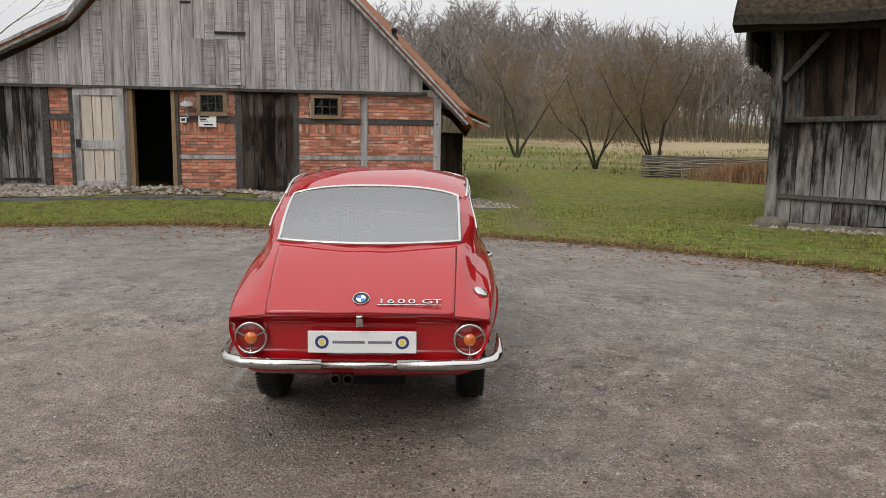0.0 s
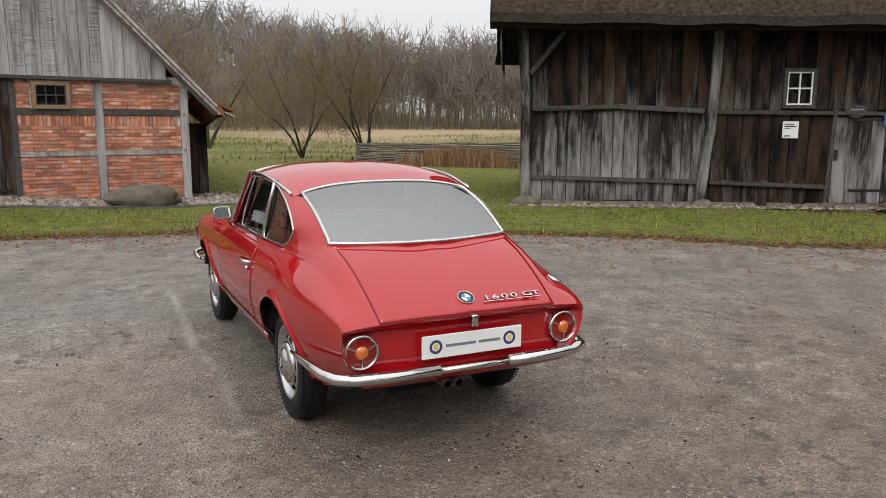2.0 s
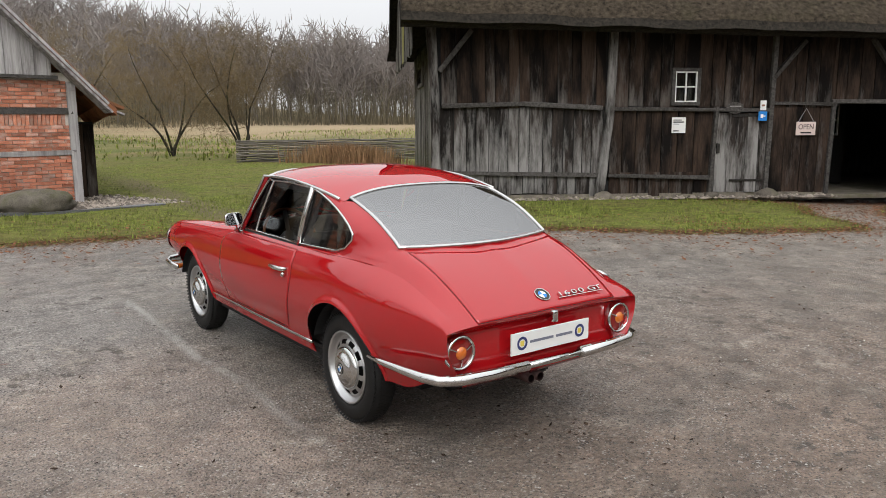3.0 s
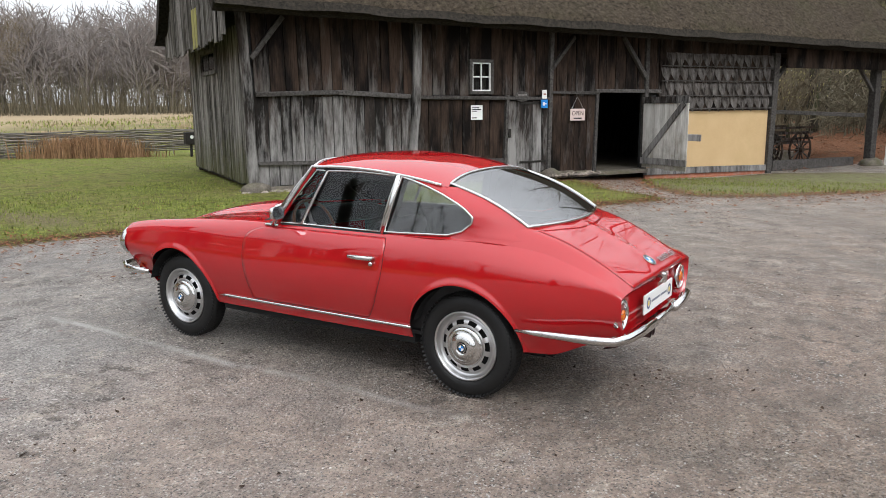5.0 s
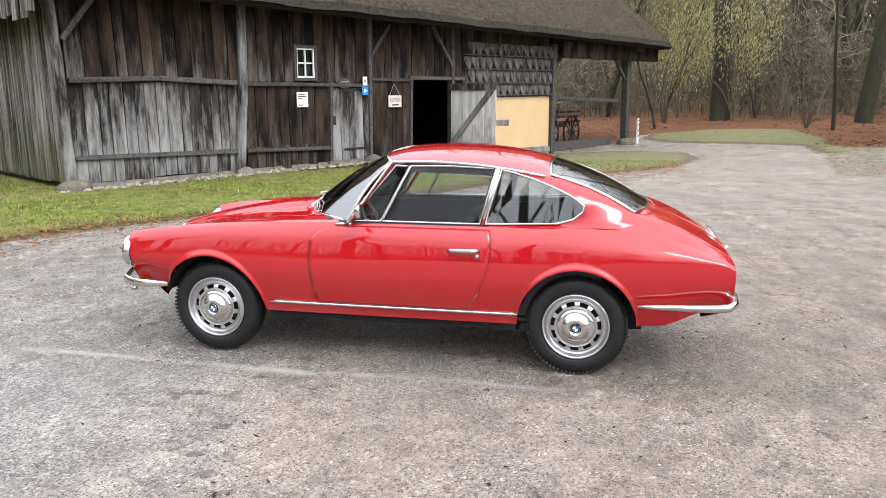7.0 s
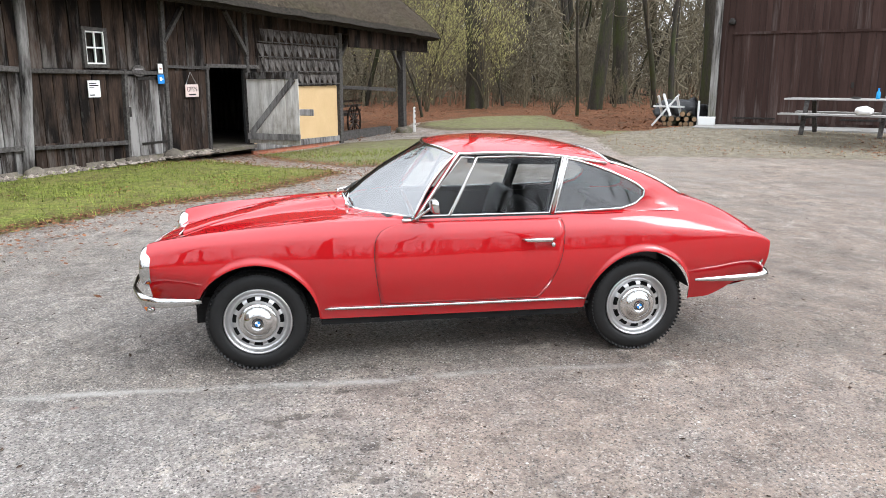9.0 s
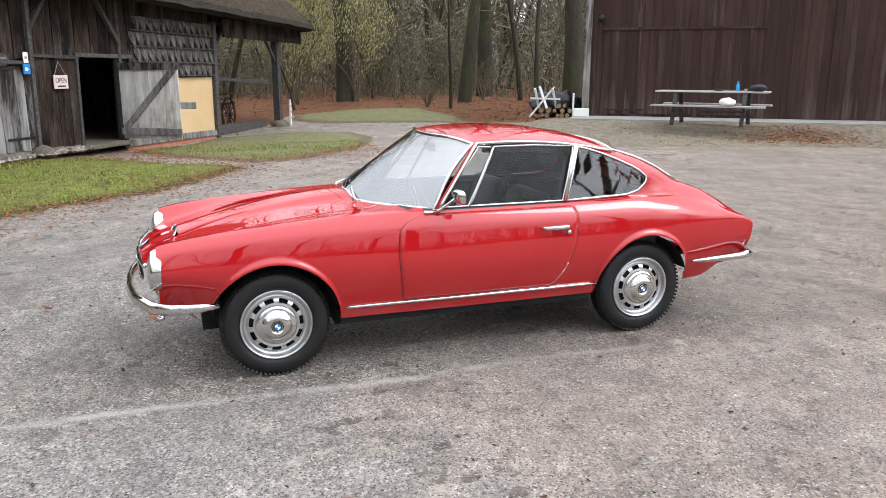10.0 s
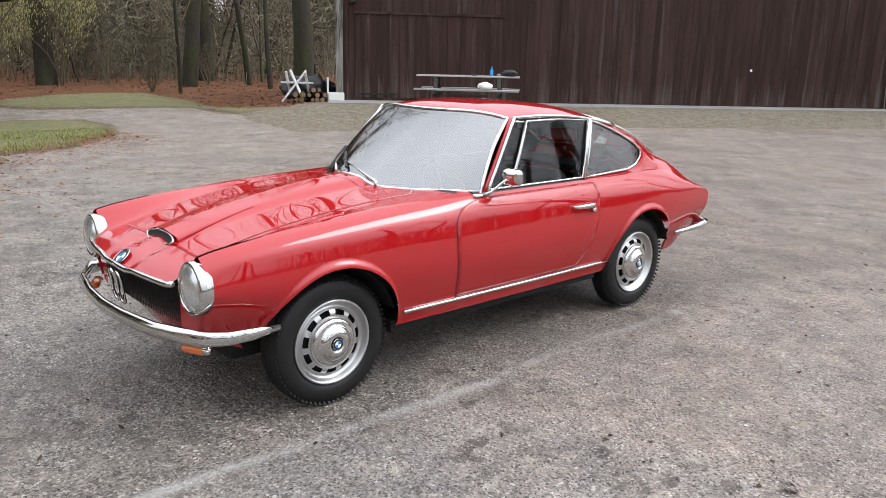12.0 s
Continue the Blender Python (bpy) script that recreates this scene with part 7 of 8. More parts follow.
for r in range(int(slope / 0.3)):
    for c in range(10):
        if r * 0.3 < 2.2 and c > 3:
            continue
        t = new("pantile", TILE_MESH)
        t.parent = tiles
        u = 0.02 + r * 0.3
        t.matrix_local = Matrix.Translation((u + (c * 0.235) * 0.25 * math.cos(radians(drop)), c * 0.235, random.uniform(-0.008, 0.008))) @ pose(0, 0, 0, random.uniform(-2, 2), 0, -random.uniform(-1, 1))

# lean-to at the cottage's side
lean = thing("lean_to", "dark timber lean-to with a small tiled roof beside the cottage", "shed", COTTAGE @ pose(1.75, 1.2, 0))
boards(lean, M_DARK, 0.05, 0.6, -0.05, 1.55, 0.0, 0.18)
box("side_wall", lean, M_BLACK, 0.05, 0.6, 0.01, 3.0, -0.05, 1.6)
beam("barge_board", lean, M_BOARD, (-0.6, -0.1, 2.5), (1.2, -0.1, 1.75), 0.04, 0.2, 0.004, up=(0, 1, 0))
bm = bmesh.new()
add_box(bm, 0, 2.0, -0.1, 3.4, 0, 0.06, 0.0, pose(-0.62, 0, 2.62, 0, 22.6, 0))
part("roof", bm, M_TILE, lean)

# bricks of the panels, each its own piece
BRICK_MESHES = []
for k in range(4):
    bm = bmesh.new()
    add_box(bm, 0, 0.212, -0.024, 0.03, 0, 0.058, 0.004)
    me = bpy.data.meshes.new("brick")
    bm.to_mesh(me)
    bm.free()
    me.materials.append(M_BRICK)
    BRICK_MESHES.append(me)
walls = [o for o in house.children if o.name.startswith("core_wall")]
near_wall, far_wall = walls[1], walls[0]
rest = bmesh.new()
PANELS = [(-6.38, -6.0, 0.2, 0.98), (-6.38, -6.0, 1.07, 1.745), (-6.38, -6.0, 1.86, 2.38), (-3.87, -2.74, 0.2, 0.98), (-3.87, -2.74, 1.07, 1.745), (-3.87, -3.52, 1.86, 2.38), (-2.88, -2.74, 1.86, 2.38),
          (-9.0, -7.45, 0.2, 0.98), (-9.0, -7.45, 1.07, 1.745), (-1.44, -1.2, 1.86, 2.38), (-0.52, -0.125, 1.86, 2.38), (-1.44, -0.125, 0.05, 0.98), (-1.44, -0.125, 1.07, 1.745), (0.02, 1.46, -0.1, 0.98), (0.02, 1.46, 1.07, 1.745), (0.02, 1.46, 1.86, 2.36)]
made = 0
for u0, u1, z0, z1 in PANELS:
    soldier = z0 == 1.07
    top_z = z1 - 0.2 if soldier else z1
    cells = []
    rows = max(1, round((top_z - z0) / 0.069))
    pitch = (top_z - z0 - 0.004) / rows
    for r in range(rows):
        u = u0 + 0.006 - (0.11 if r % 2 else 0)
        while u < u1 - 0.03:
            a, b = max(u, u0 + 0.006), min(u + 0.212, u1 - 0.006)
            if b - a > 0.03:
                cells.append((a, z0 + 0.006 + r * pitch, (b - a) / 0.212, (pitch - 0.011) / 0.058, 0))
            u += 0.223
    if soldier:
        u = u0 + 0.006
        while u < u1 - 0.06:
            cells.append((u + 0.06, z1 - 0.205, 0.93, 1, 1))
            u += 0.069
    for a, z, kx, kz, up in cells:
        m = Matrix.Translation((a, 0, z)) @ (pose(0, 0, 0, 0, -90, 0) if up else Matrix()) @ Matrix.Diagonal((kx, 1, kz, 1))
        if u0 > -1.5 and made < 300 and z > 0.5:
            b = new("brick", BRICK_MESHES[made % 4])
            b.parent = near_wall
            b.matrix_local = m
            made += 1
        else:
            add_box(rest, 0, 0.212, -0.024, 0.03, 0, 0.058, 0.004, m)
rest_ob = part("brickwork", rest, M_BRICKS, far_wall)
rest_ob["kind"] = "stuff"

# cobble strip, edging and boulder before the cottage
def scatter_stones(name, label, n, place, size, material, seed, category="stones"):
    rng = np.random.default_rng(seed)
    base = [(1, 0, 0), (-1, 0, 0), (0, 1, 0), (0, -1, 0), (0, 0, 1), (0, 0, -1)]
    tri = [(0, 2, 4), (2, 1, 4), (1, 3, 4), (3, 0, 4), (2, 0, 5), (1, 2, 5), (3, 1, 5), (0, 3, 5)]
    V, F = [], []
    for k in range(n):
        p = place(rng)
        if p is None:
            continue
        s = rng.uniform(*size) * rng.uniform(0.7, 1.3, 3) * np.array([1, 1, 0.6])
        a = rng.uniform(0, 6.28)
        b = len(V)
        for q in base:
            x, y, z = np.array(q) * s * rng.uniform(0.8, 1.2)
            V.append((p[0] + x * math.cos(a) - y * math.sin(a), p[1] + x * math.sin(a) + y * math.cos(a), p[2] + z))
        F += [tuple(b + i for i in t) for t in tri]
    return tagged(from_arrays(name, V, F, material), label, category, kind="stuff")


def strip(rng):
    u, v = rng.uniform(-8.5, 2.6), rng.uniform(-1.15, -0.08)
    if -5.4 < u < -2.9 and rng.random() < 0.8 or -2.9 < u < -2.2 and v < -0.5:
        return None
    p = COTTAGE @ Vector((u, v, 0))
    return (p.x, p.y, float(height(p.x, p.y)) + 0.05)


scatter_stones("cobble_strip", "band of loose field cobbles along the cottage wall", 3600, strip, (0.04, 0.1), M_PEBBLE, 3)


def side_strip(rng):
    u, v = rng.uniform(1.7, 3.3), rng.uniform(-1.2, 4)
    if u > 2.0 + 0.25 * max(0, -v + 2) + rng.uniform(0, 0.6):
        return None
    p = COTTAGE @ Vector((u, v, 0))
    return (p.x, p.y, float(height(p.x, p.y)) + 0.04)


scatter_stones("cobble_strip", "loose cobbles beside the cottage corner", 1500, side_strip, (0.03, 0.07), M_PEBBLE, 4)
bm = bmesh.new()
for k in range(14):
    u0, u1 = -8.6 + k * 0.8, -8.6 + (k + 1) * 0.8
    a, b = COTTAGE @ Vector((u0, -1.35, 0)), COTTAGE @ Vector((u1, -1.35, 0))
    bar(bm, (a.x, a.y, float(height(a.x, a.y)) + 0.03), (b.x, b.y, float(height(b.x, b.y)) + 0.03), 0.16, 0.08, 0.008)
tagged(part("stone_edging", bm, surface("wet_slate_edging", (0.06, 0.062, 0.066), (0.15, 0.152, 0.158), 5, 0.5, 0.2)), "flat grey stone edging along the cobbles", "edging", kind="structure")
for k in range(8):
    u0, v0 = -4.95 + (k % 4) * 0.52, -1.2 + (k // 4) * 0.54
    p = COTTAGE @ Vector((u0, v0, 0))
    slab = box("paving_slab", None, M_MOSSPAVE, 0, 0.5, 0, 0.52, -0.05, 0.045, 0.006)
    slab.matrix_world = pose(p.x, p.y, float(height(p.x, p.y)) + 0.02, 0, 0, 8.4)
    tagged(slab, "mossy brown paving slab before the cottage door", "paving slab", "slabs before the door")
b = COTTAGE @ Vector((0.4, -1.1, 0))
rock = stone("boulder", None, M_STONE, 0, 0, 0, 0.66, 0.34, 0.27, 3, 4)
rock.matrix_world = pose(b.x, b.y, 0.2, 0, 0, 6)
tagged(rock, "large rounded mossy brown boulder against the brick wall", "boulder")

# ---- barn details ----
notice("paper_notice", "white paper notice pinned to the barn boards", BARN @ pose(5.12, -0.07, 1.53), 0.3, 0.32, M_WHITE, ((-0.4, 0.2, 0.3, 0.36), (-0.4, 0.35, 0.16, 0.24), (-0.4, 0.0, 0.05, 0.09), (-0.4, 0.0, -0.4, -0.33)), M_IRON)
notice("blue_sign", "small square bright blue sign", BARN @ pose(6.93, -0.13, 1.71), 0.19, 0.19, M_BLUE, ((-0.25, 0.05, -0.2, 0.2), (0.05, 0.3, -0.05, 0.05)), M_WHITE)
dia = notice("route_marker", "white and red lozenge route marker", BARN @ pose(6.93, -0.13, 1.93), 0.13, 0.2, M_WHITE, ((-0.25, 0.25, -0.1, 0.1),), M_BRICK)
slate = thing("oval_slate", "dull oval wooden name board", "sign", BARN @ pose(6.33, -0.09, 1.88))
bm = bmesh.new()
lathe(bm, [(0.0, -0.012), (0.19, -0.012), (0.19, 0.012), (0.0, 0.012)], 28, pose(0, 0, 0, 90, 0, 0) @ Matrix.Diagonal((1, 0.62, 1, 1)))
part("board", bm, M_BEAM, slate)
for z in (0.035, -0.03):
    box("print_bar", slate, M_BOARD, -0.12, 0.12, -0.0145, -0.0125, z - 0.012, z + 0.012)
sign = thing("open_sign", "pink-white wooden sign reading open on a cord", "sign", BARN @ pose(7.93, -0.1, 1.45))
bm = bmesh.new()
add_box(bm, -0.22, 0.22, -0.012, 0.012, -0.14, 0.14, 0.0, None, 0.01)
part("board", bm, plain("faded_pink_white_board", (0.62, 0.5, 0.46), 0.7), sign)
letters("word", "OPEN", 0.15, pose(0, -0.014, 0.03, 90, 0, 0) @ Matrix.Diagonal((0.9, 1.0, 1, 1)), plain("dark_red_letters", (0.06, 0.03, 0.03), 0.6), sign, 0.002)
box("print_bar", sign, M_IRON, -0.12, 0.12, -0.016, -0.0125, -0.1, -0.07)
bm = bmesh.new()
tube(bm, [(-0.18, 0, 0.13), (0, 0.02, 0.42), (0.18, 0, 0.13)], 0.006, 5)
part("cord", bm, M_BOARD, sign)
for u, r in ((3.5, 0.17), (7.15, 0.2), (0.0, 0.24), (5.9, 0.13)):
    p = BARN @ Vector((u, -0.12, 0))
    st = stone("footing_stone", barn, M_STONE, u, -0.12, 0.06, r * 1.25, r, r * 0.75, int(u * 3))
# footing pebbles and drip line
def drip(rng):
    u = rng.uniform(-0.3, 8.6)
    p = BARN @ Vector((u, rng.uniform(-0.45, -0.02), 0))
    return (p.x, p.y, 0.04)


scatter_stones("footing_cobbles", "small cobbles along the barn's footing", 500, drip, (0.03, 0.08), M_PEBBLE, 6)
# inner door with panes, seen through the open doorway
inner = pane_window(barn, 9.75, 1.62, 1.25, 0.75, 2.6, 4, 2, M_DARK, M_WHITEWOOD, "inner_window", 0.035)
# Wall coloured near black in place of the dim inside.
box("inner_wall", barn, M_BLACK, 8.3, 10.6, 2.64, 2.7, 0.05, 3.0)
box("doorway_floor", barn, M_STONE, 8.5, 10.1, -0.25, 0.12, -0.02, 0.07)

# open bay: farm cart, hitching rail, low wall
cart = thing("farm_cart", "old wooden farm cart with spoked wheels in the open bay", "cart", BARN @ pose(15.6, 1.2, -0.26, 0, 0, 4))
for x in (0.1, 1.5):
    for y in (-0.55, 0.55):
        w = new("cart_wheel")
        w.parent = cart
        w.matrix_local = pose(x, y, 0.55, 90, 0, 0)
        bm = bmesh.new()
        tube(bm, [(0.52 * math.cos(a), 0.52 * math.sin(a), 0) for a in np.linspace(0, 2 * math.pi, 28, endpoint=False)], 0.035, 6, closed=True)
        part("wheel_rim", bm, M_DARK, w)
        for k in range(12):
            bm = bmesh.new()
            a = k * math.pi / 6
            bar(bm, (0, 0, 0), (0.5 * math.cos(a), 0.5 * math.sin(a), 0), 0.035, 0.03)
            part("spoke", bm, M_DARK, w)
        bm = bmesh.new()
        lathe(bm, [(0.0, -0.12), (0.07, -0.12), (0.09, 0), (0.07, 0.12), (0.0, 0.12)], 12)
        part("nave", bm, M_DARK, w)
box("bed", cart, M_DARK, -0.6, 2.2, -0.45, 0.45, 0.72, 0.78, 0.01)
for y in (-0.47, 0.47):
    for z in (0.85, 1.02, 1.18):
        box("side_rail", cart, M_DARK, -0.6, 2.2, y - 0.02, y + 0.02, z, z + 0.07, 0.008)
beam("hitching_rail", barn, M_BEAM, (14.9, 3.0, 1.42), (19.3, 3.2, 1.38), 0.12, 0.12, 0.02)
beam("hitching_rail", barn, M_BEAM, (14.9, 0.4, 1.45), (19.2, 0.2, 1.3), 0.1, 0.1, 0.02)
box("low_wall", barn, M_STONE, 14.9, 19.2, 2.6, 2.9, -0.4, 0.1, 0.03)
box("plank_bench", barn, M_BEAM, 15.4, 19.1, 0.3, 0.6, -0.3, 0.02, 0.01)
stone("footing_stone", barn, M_STONE, 19.4, -0.1, -0.2, 0.4, 0.32, 0.22, 9)
post = thing("marker_post", "thin white marker post with dark ticks", "post", BARN @ pose(19.75, -0.35, -0.27))
box("stake", post, M_WHITE, -0.04, 0.04, -0.03, 0.03, 0, 0.95)
for z in (0.3, 0.5, 0.7, 0.85):
    box("tick", post, M_IRON, -0.03, 0.03, -0.034, -0.031, z, z + 0.05)
bin_ = thing("dark_bin", "small black box bin on a post in the grass", "bin", pose(13.7, 18.3, 0, 0, 0, -25))
box("box", bin_, M_IRON, -0.2, 0.2, -0.16, 0.16, 0.42, 0.85, bevel=0.02)
box("post", bin_, M_IRON, -0.04, 0.04, -0.04, 0.04, 0, 0.42)
lathe_bm = bmesh.new()
disc(lathe_bm, 0.06, 0, 2 * math.pi, 0, 16, pose(0, -0.165, 0.68, 90, 0, 0))
part("badge", lathe_bm, M_WHITE, bin_)

# wattle fence of woven rods
wattle = thing("wattle_fence", "low woven hazel wattle fence on the meadow", "fence", pose(8.5, 23.6, float(height(8.5, 23.6)), 0, 0, -13))
rng = random.Random(4)
for k in range(13):
    bm = bmesh.new()
    tube(bm, [(k * 0.75, 0, -0.1), (k * 0.75 + rng.uniform(-0.05, 0.05), 0, 0.92)], 0.018, 5)
    part("stake", bm, M_WATTLE, wattle)
for r in range(17):
    bm = bmesh.new()
    ph = r % 2
    pts = [(u, 0.045 * math.sin(u / 0.75 * math.pi + ph * math.pi), 0.05 + r * 0.05 + 0.055 * noise.noise(Vector((u * 0.8, r * 0.7, 0)))) for u in np.linspace(-0.1, 9.1, 50)]
    tube(bm, pts, 0.027, 5)
    part("rod", bm, M_WATTLE, wattle)


def tussocks(name, label, n, place, seed, material, h=(0.2, 0.6), w=0.01, bend=0.4, category="grass"):
    """Thin bent blades, one mass."""
    rng = np.random.default_rng(seed)
    P = place(rng, n)
    k = len(P)
    a = rng.uniform(0, 6.28, k)
    hh = rng.uniform(*h, k)
    d = np.stack([np.cos(a), np.sin(a), np.zeros(k)], -1)
    s = np.stack([-np.sin(a), np.cos(a), np.zeros(k)], -1) * (w * rng.uniform(0.6, 1.4, k))[:, None]
    up = np.array([0, 0, 1.0])
    lean = rng.uniform(0.1, 1, k)[:, None] * bend
    mid = P + up * (hh * 0.55)[:, None] + d * lean * (hh * 0.35)[:, None]
    tip = P + up * (hh * (1 - 0.3 * lean[:, 0]))[:, None] + d * lean * hh[:, None]
    V = np.stack([P - s, P + s, mid - s * 0.7, mid + s * 0.7, tip], 1).reshape(-1, 3)
    F = [f for i in range(k) for f in ((5 * i, 5 * i + 1, 5 * i + 3, 5 * i + 2), (5 * i + 2, 5 * i + 3, 5 * i + 4))]
    return tagged(from_arrays(name, V, F, material), label, category, kind="stuff")


def on(x, y):
    return np.stack([x, y, height(x, y) + 0.02], -1)


def local(m, x, y):
    """Plan coordinates in the frame of a building."""
    q = np.array(m.inverted())
    return q[0, 0] * x + q[0, 1] * y + q[0, 3], q[1, 0] * x + q[1, 1] * y + q[1, 3]


def fenceside(rng, n):
    return on(rng.normal(12.6, 0.95, n), rng.normal(22.3, 0.35, n))


tussocks("dry_grass", "tall dry grass and bramble before the wattle fence", 4200, fenceside, 11, M_BRACKEN, (0.25, 0.95), 0.014)


def meadow_spots(rng, n):
    x, y = rng.uniform(-6, 60, n), rng.uniform(26, 62, n)
    g = np.sin(x * 0.31 + 2 * np.sin(y * 0.17)) * np.cos(y * 0.42 + np.sin(x * 0.2))
    keep = (rng.random(n) < 0.25 + 0.7 * np.clip(g, 0, 1)) & (y - 0.25 * x > 21)
    return on(x[keep], y[keep])


def tawny_spots(rng, n):
    p = meadow_spots(rng, n)
    return p[p[:, 0] > 13 + 4 * np.sin(p[:, 1])]


tussocks("meadow_grass", "rough tawny winter grass of the wet meadow", 9000, tawny_spots, 13, M_DRYGRASS, (0.12, 0.42), 0.035, 0.8)
tussocks("meadow_grass", "rough green winter grass of the wet meadow", 15000, meadow_spots, 14, M_BLADE, (0.1, 0.35), 0.035, 0.8)


def lawn(rng, n):
    n *= 2
    far_off = rng.random(n) < 0.12
    x = np.where(far_off, rng.uniform(-2, 14, n), rng.uniform(-9, 16, n))
    y = np.where(far_off, rng.uniform(9, 24, n), rng.uniform(-3, 11, n))
    g = np.maximum(inside(x, y, LAWN), inside(x, y, PATCH))
    bu, bv = local(BARN, x, y)
    cu, cv = local(COTTAGE, x, y)
    keep = (g > rng.uniform(0.0, 0.35, n)) & ~((bv > -0.1) & (bu > 0) & (bu < 20)) & ~((cv > -1.4) & (cu < 2.4))
    return on(x[keep], y[keep])


tussocks("lawn_grass", "short mossy winter grass", 45000, lawn, 12, M_BLADE, (0.03, 0.085), 0.006, 0.9)


# ---- loose things on the yard ----
def bits(name, label, n, place, size, material, seed, curl=0.4, category="leaves"):
    """Small flat curled scraps, one mass."""
    rng = np.random.default_rng(seed)
    P = place(rng, n)
    k = len(P)
    a = rng.uniform(0, 6.28, k)
    l = rng.uniform(*size, k)
    u = np.stack([np.cos(a), np.sin(a), rng.normal(0, 0.12, k)], -1) * l[:, None]
    v = np.stack([-np.sin(a), np.cos(a), rng.normal(0, 0.12, k)], -1) * (l * rng.uniform(0.35, 0.7, k))[:, None]
    up = np.zeros((k, 3))
    up[:, 2] = l * curl * rng.uniform(0.1, 1, k)
    V = np.stack([P - u, P - v + up * 0.5, P + u * 0.9 + up, P + v * 0.8], 1).reshape(-1, 3)
    F = [(4 * i, 4 * i + 1, 4 * i + 2, 4 * i + 3) for i in range(k)]
    return tagged(from_arrays(name, V, F, material), label, category, kind="stuff")


def yard_spots(rng, n):
    x, y = rng.uniform(-8, 9, 4 * n), rng.uniform(-8, 7, 4 * n)
    lump = np.sin(x * 1.9 + 2 * np.sin(y * 0.8)) * np.cos(y * 1.6 + 1.3 * np.sin(x * 1.1))
    keep = (rng.random(4 * n) < 0.12 + 0.75 * np.clip(lump, 0, 1) ** 2) & (inside(x, y, LAWN) < 0.1)
    return np.stack([x, y, height(x, y) + 0.004], -1)[keep][:n]


def edge_spots(rng, n):
    x, y = rng.uniform(-9, 15, 8 * n), rng.uniform(-3, 9, 8 * n)
    d = np.maximum(inside(x, y, LAWN), inside(x, y, PATCH))
    keep = rng.random(8 * n) < np.exp(-(np.abs(d - 0.25) / 0.8) ** 1.2) + 0.03 * (d > 0)
    return np.stack([x, y, height(x, y) + 0.03], -1)[keep][:n]


def litter_spots(rng, n):
    x, y = rng.uniform(16, 60, 4 * n), rng.uniform(-36, 2, 4 * n)
    d = inside(x, y, LITTER)
    keep = (d > rng.uniform(-0.8, 0.6, 4 * n)) & (rng.random(4 * n) < np.exp(-(x - 17) / 24))
    return np.stack([x, y, height(x, y) + 0.03], -1)[keep][:n]


def big_front(rng, n):
    x, y = rng.uniform(2, 17, 6 * n), rng.uniform(-24, -6, 6 * n)
    d = inside(x, y, VERGE)
    keep = (d > 0.1)
    return np.stack([x, y, height(x, y) + 0.04], -1)[keep][:n]


def drift(rng, n):
    x, y = rng.normal(10.3, 0.75, n), rng.normal(-13.0, 0.85, n)
    return np.stack([x, y, height(x, y) + 0.05], -1)


M_CRUMB = surface("trodden_bark_crumbs", (0.02, 0.015, 0.012), (0.085, 0.056, 0.038), 20, 0.9, 0.2, island=0.6)
M_GRIT = surface("loose_grit", (0.2, 0.19, 0.18), (0.55, 0.53, 0.5), 20, 0.85, 0.2, island=0.5)
bits("leaf_scraps", "dark trodden leaf and bark scraps on the yard", 5200, yard_spots, (0.004, 0.022), M_CRUMB, 21)
bits("fallen_leaves", "brown fallen leaves along the grass edge", 22000, edge_spots, (0.014, 0.042), M_DEADLEAF, 22)
bits("leaf_litter", "thick russet beech leaf litter in the wood", 26000, litter_spots, (0.03, 0.09), M_DEADLEAF, 23)
bits("verge_leaves", "scattered dead leaves on the worn verge", 2500, big_front, (0.015, 0.05), M_DEADLEAF, 24)


bits("leaf_drift", "drift of brown leaves on the verge before the apron", 2600, drift, (0.02, 0.06), M_DEADLEAF, 27)


def loose(rng):
    x, y = rng.uniform(-7.5, 8), rng.uniform(-7.5, 6)
    return (x, y, 0.004)


scatter_stones("loose_grit", "small pale stones loose on the yard", 6500, loose, (0.003, 0.009), M_GRIT, 25, "gravel")
tussocks("verge_grass", "worn pale grass on the verge", 2500, big_front, 26, M_DRYGRASS, (0.03, 0.09), 0.006, 0.9)

# ---- the large barn's front ----
box("corner_post", big, M_ALGAE, -0.06, 0.16, -0.07, 0.06, 0.25, 6.4, 0.01)
box("end_post", big, M_BEAM, 19.3, 19.6, -0.08, 0.06, 0.25, 6.4, 0.01)
box("head_board", big, M_STAINED, 0.3, 19.3, -0.06, -0.028, 0.0, 0.01)
for u0, u1 in ((0.55, 3.35), (3.45, 5.2)):
    d = box("sliding_door", big, M_BLACK, u0, u1, -0.045, -0.03, 0.42, 3.0, label="wide plank door in the boarding")
    boards(d, M_STAINED, u0, u1, 0.42, 2.98, -0.046, 0.2, 0.018, 0.006, gap=0.006)
    box("head_rail", d, M_STAINED, u0 - 0.05, u1 + 0.05, -0.1, -0.066, 2.98, 3.05)
    box("hinge", d, M_IRON, u0 + 0.1, u0 + 1.3, -0.085, -0.068, 0.52, 0.57)
pad = box("concrete_pad", None, M_CONCRETE, -0.3, 20, -1.55, 0.1, 0.0, 0.33, 0.01)
pad.matrix_world = BIG
tagged(pad, "worn concrete apron along the large barn", "apron", kind="structure")
lampb = thing("barn_lamp", "small dark bulkhead lamp on the barn boards", "lamp", BIG @ pose(0.45, -0.12, 3.35))
bm = bmesh.new()
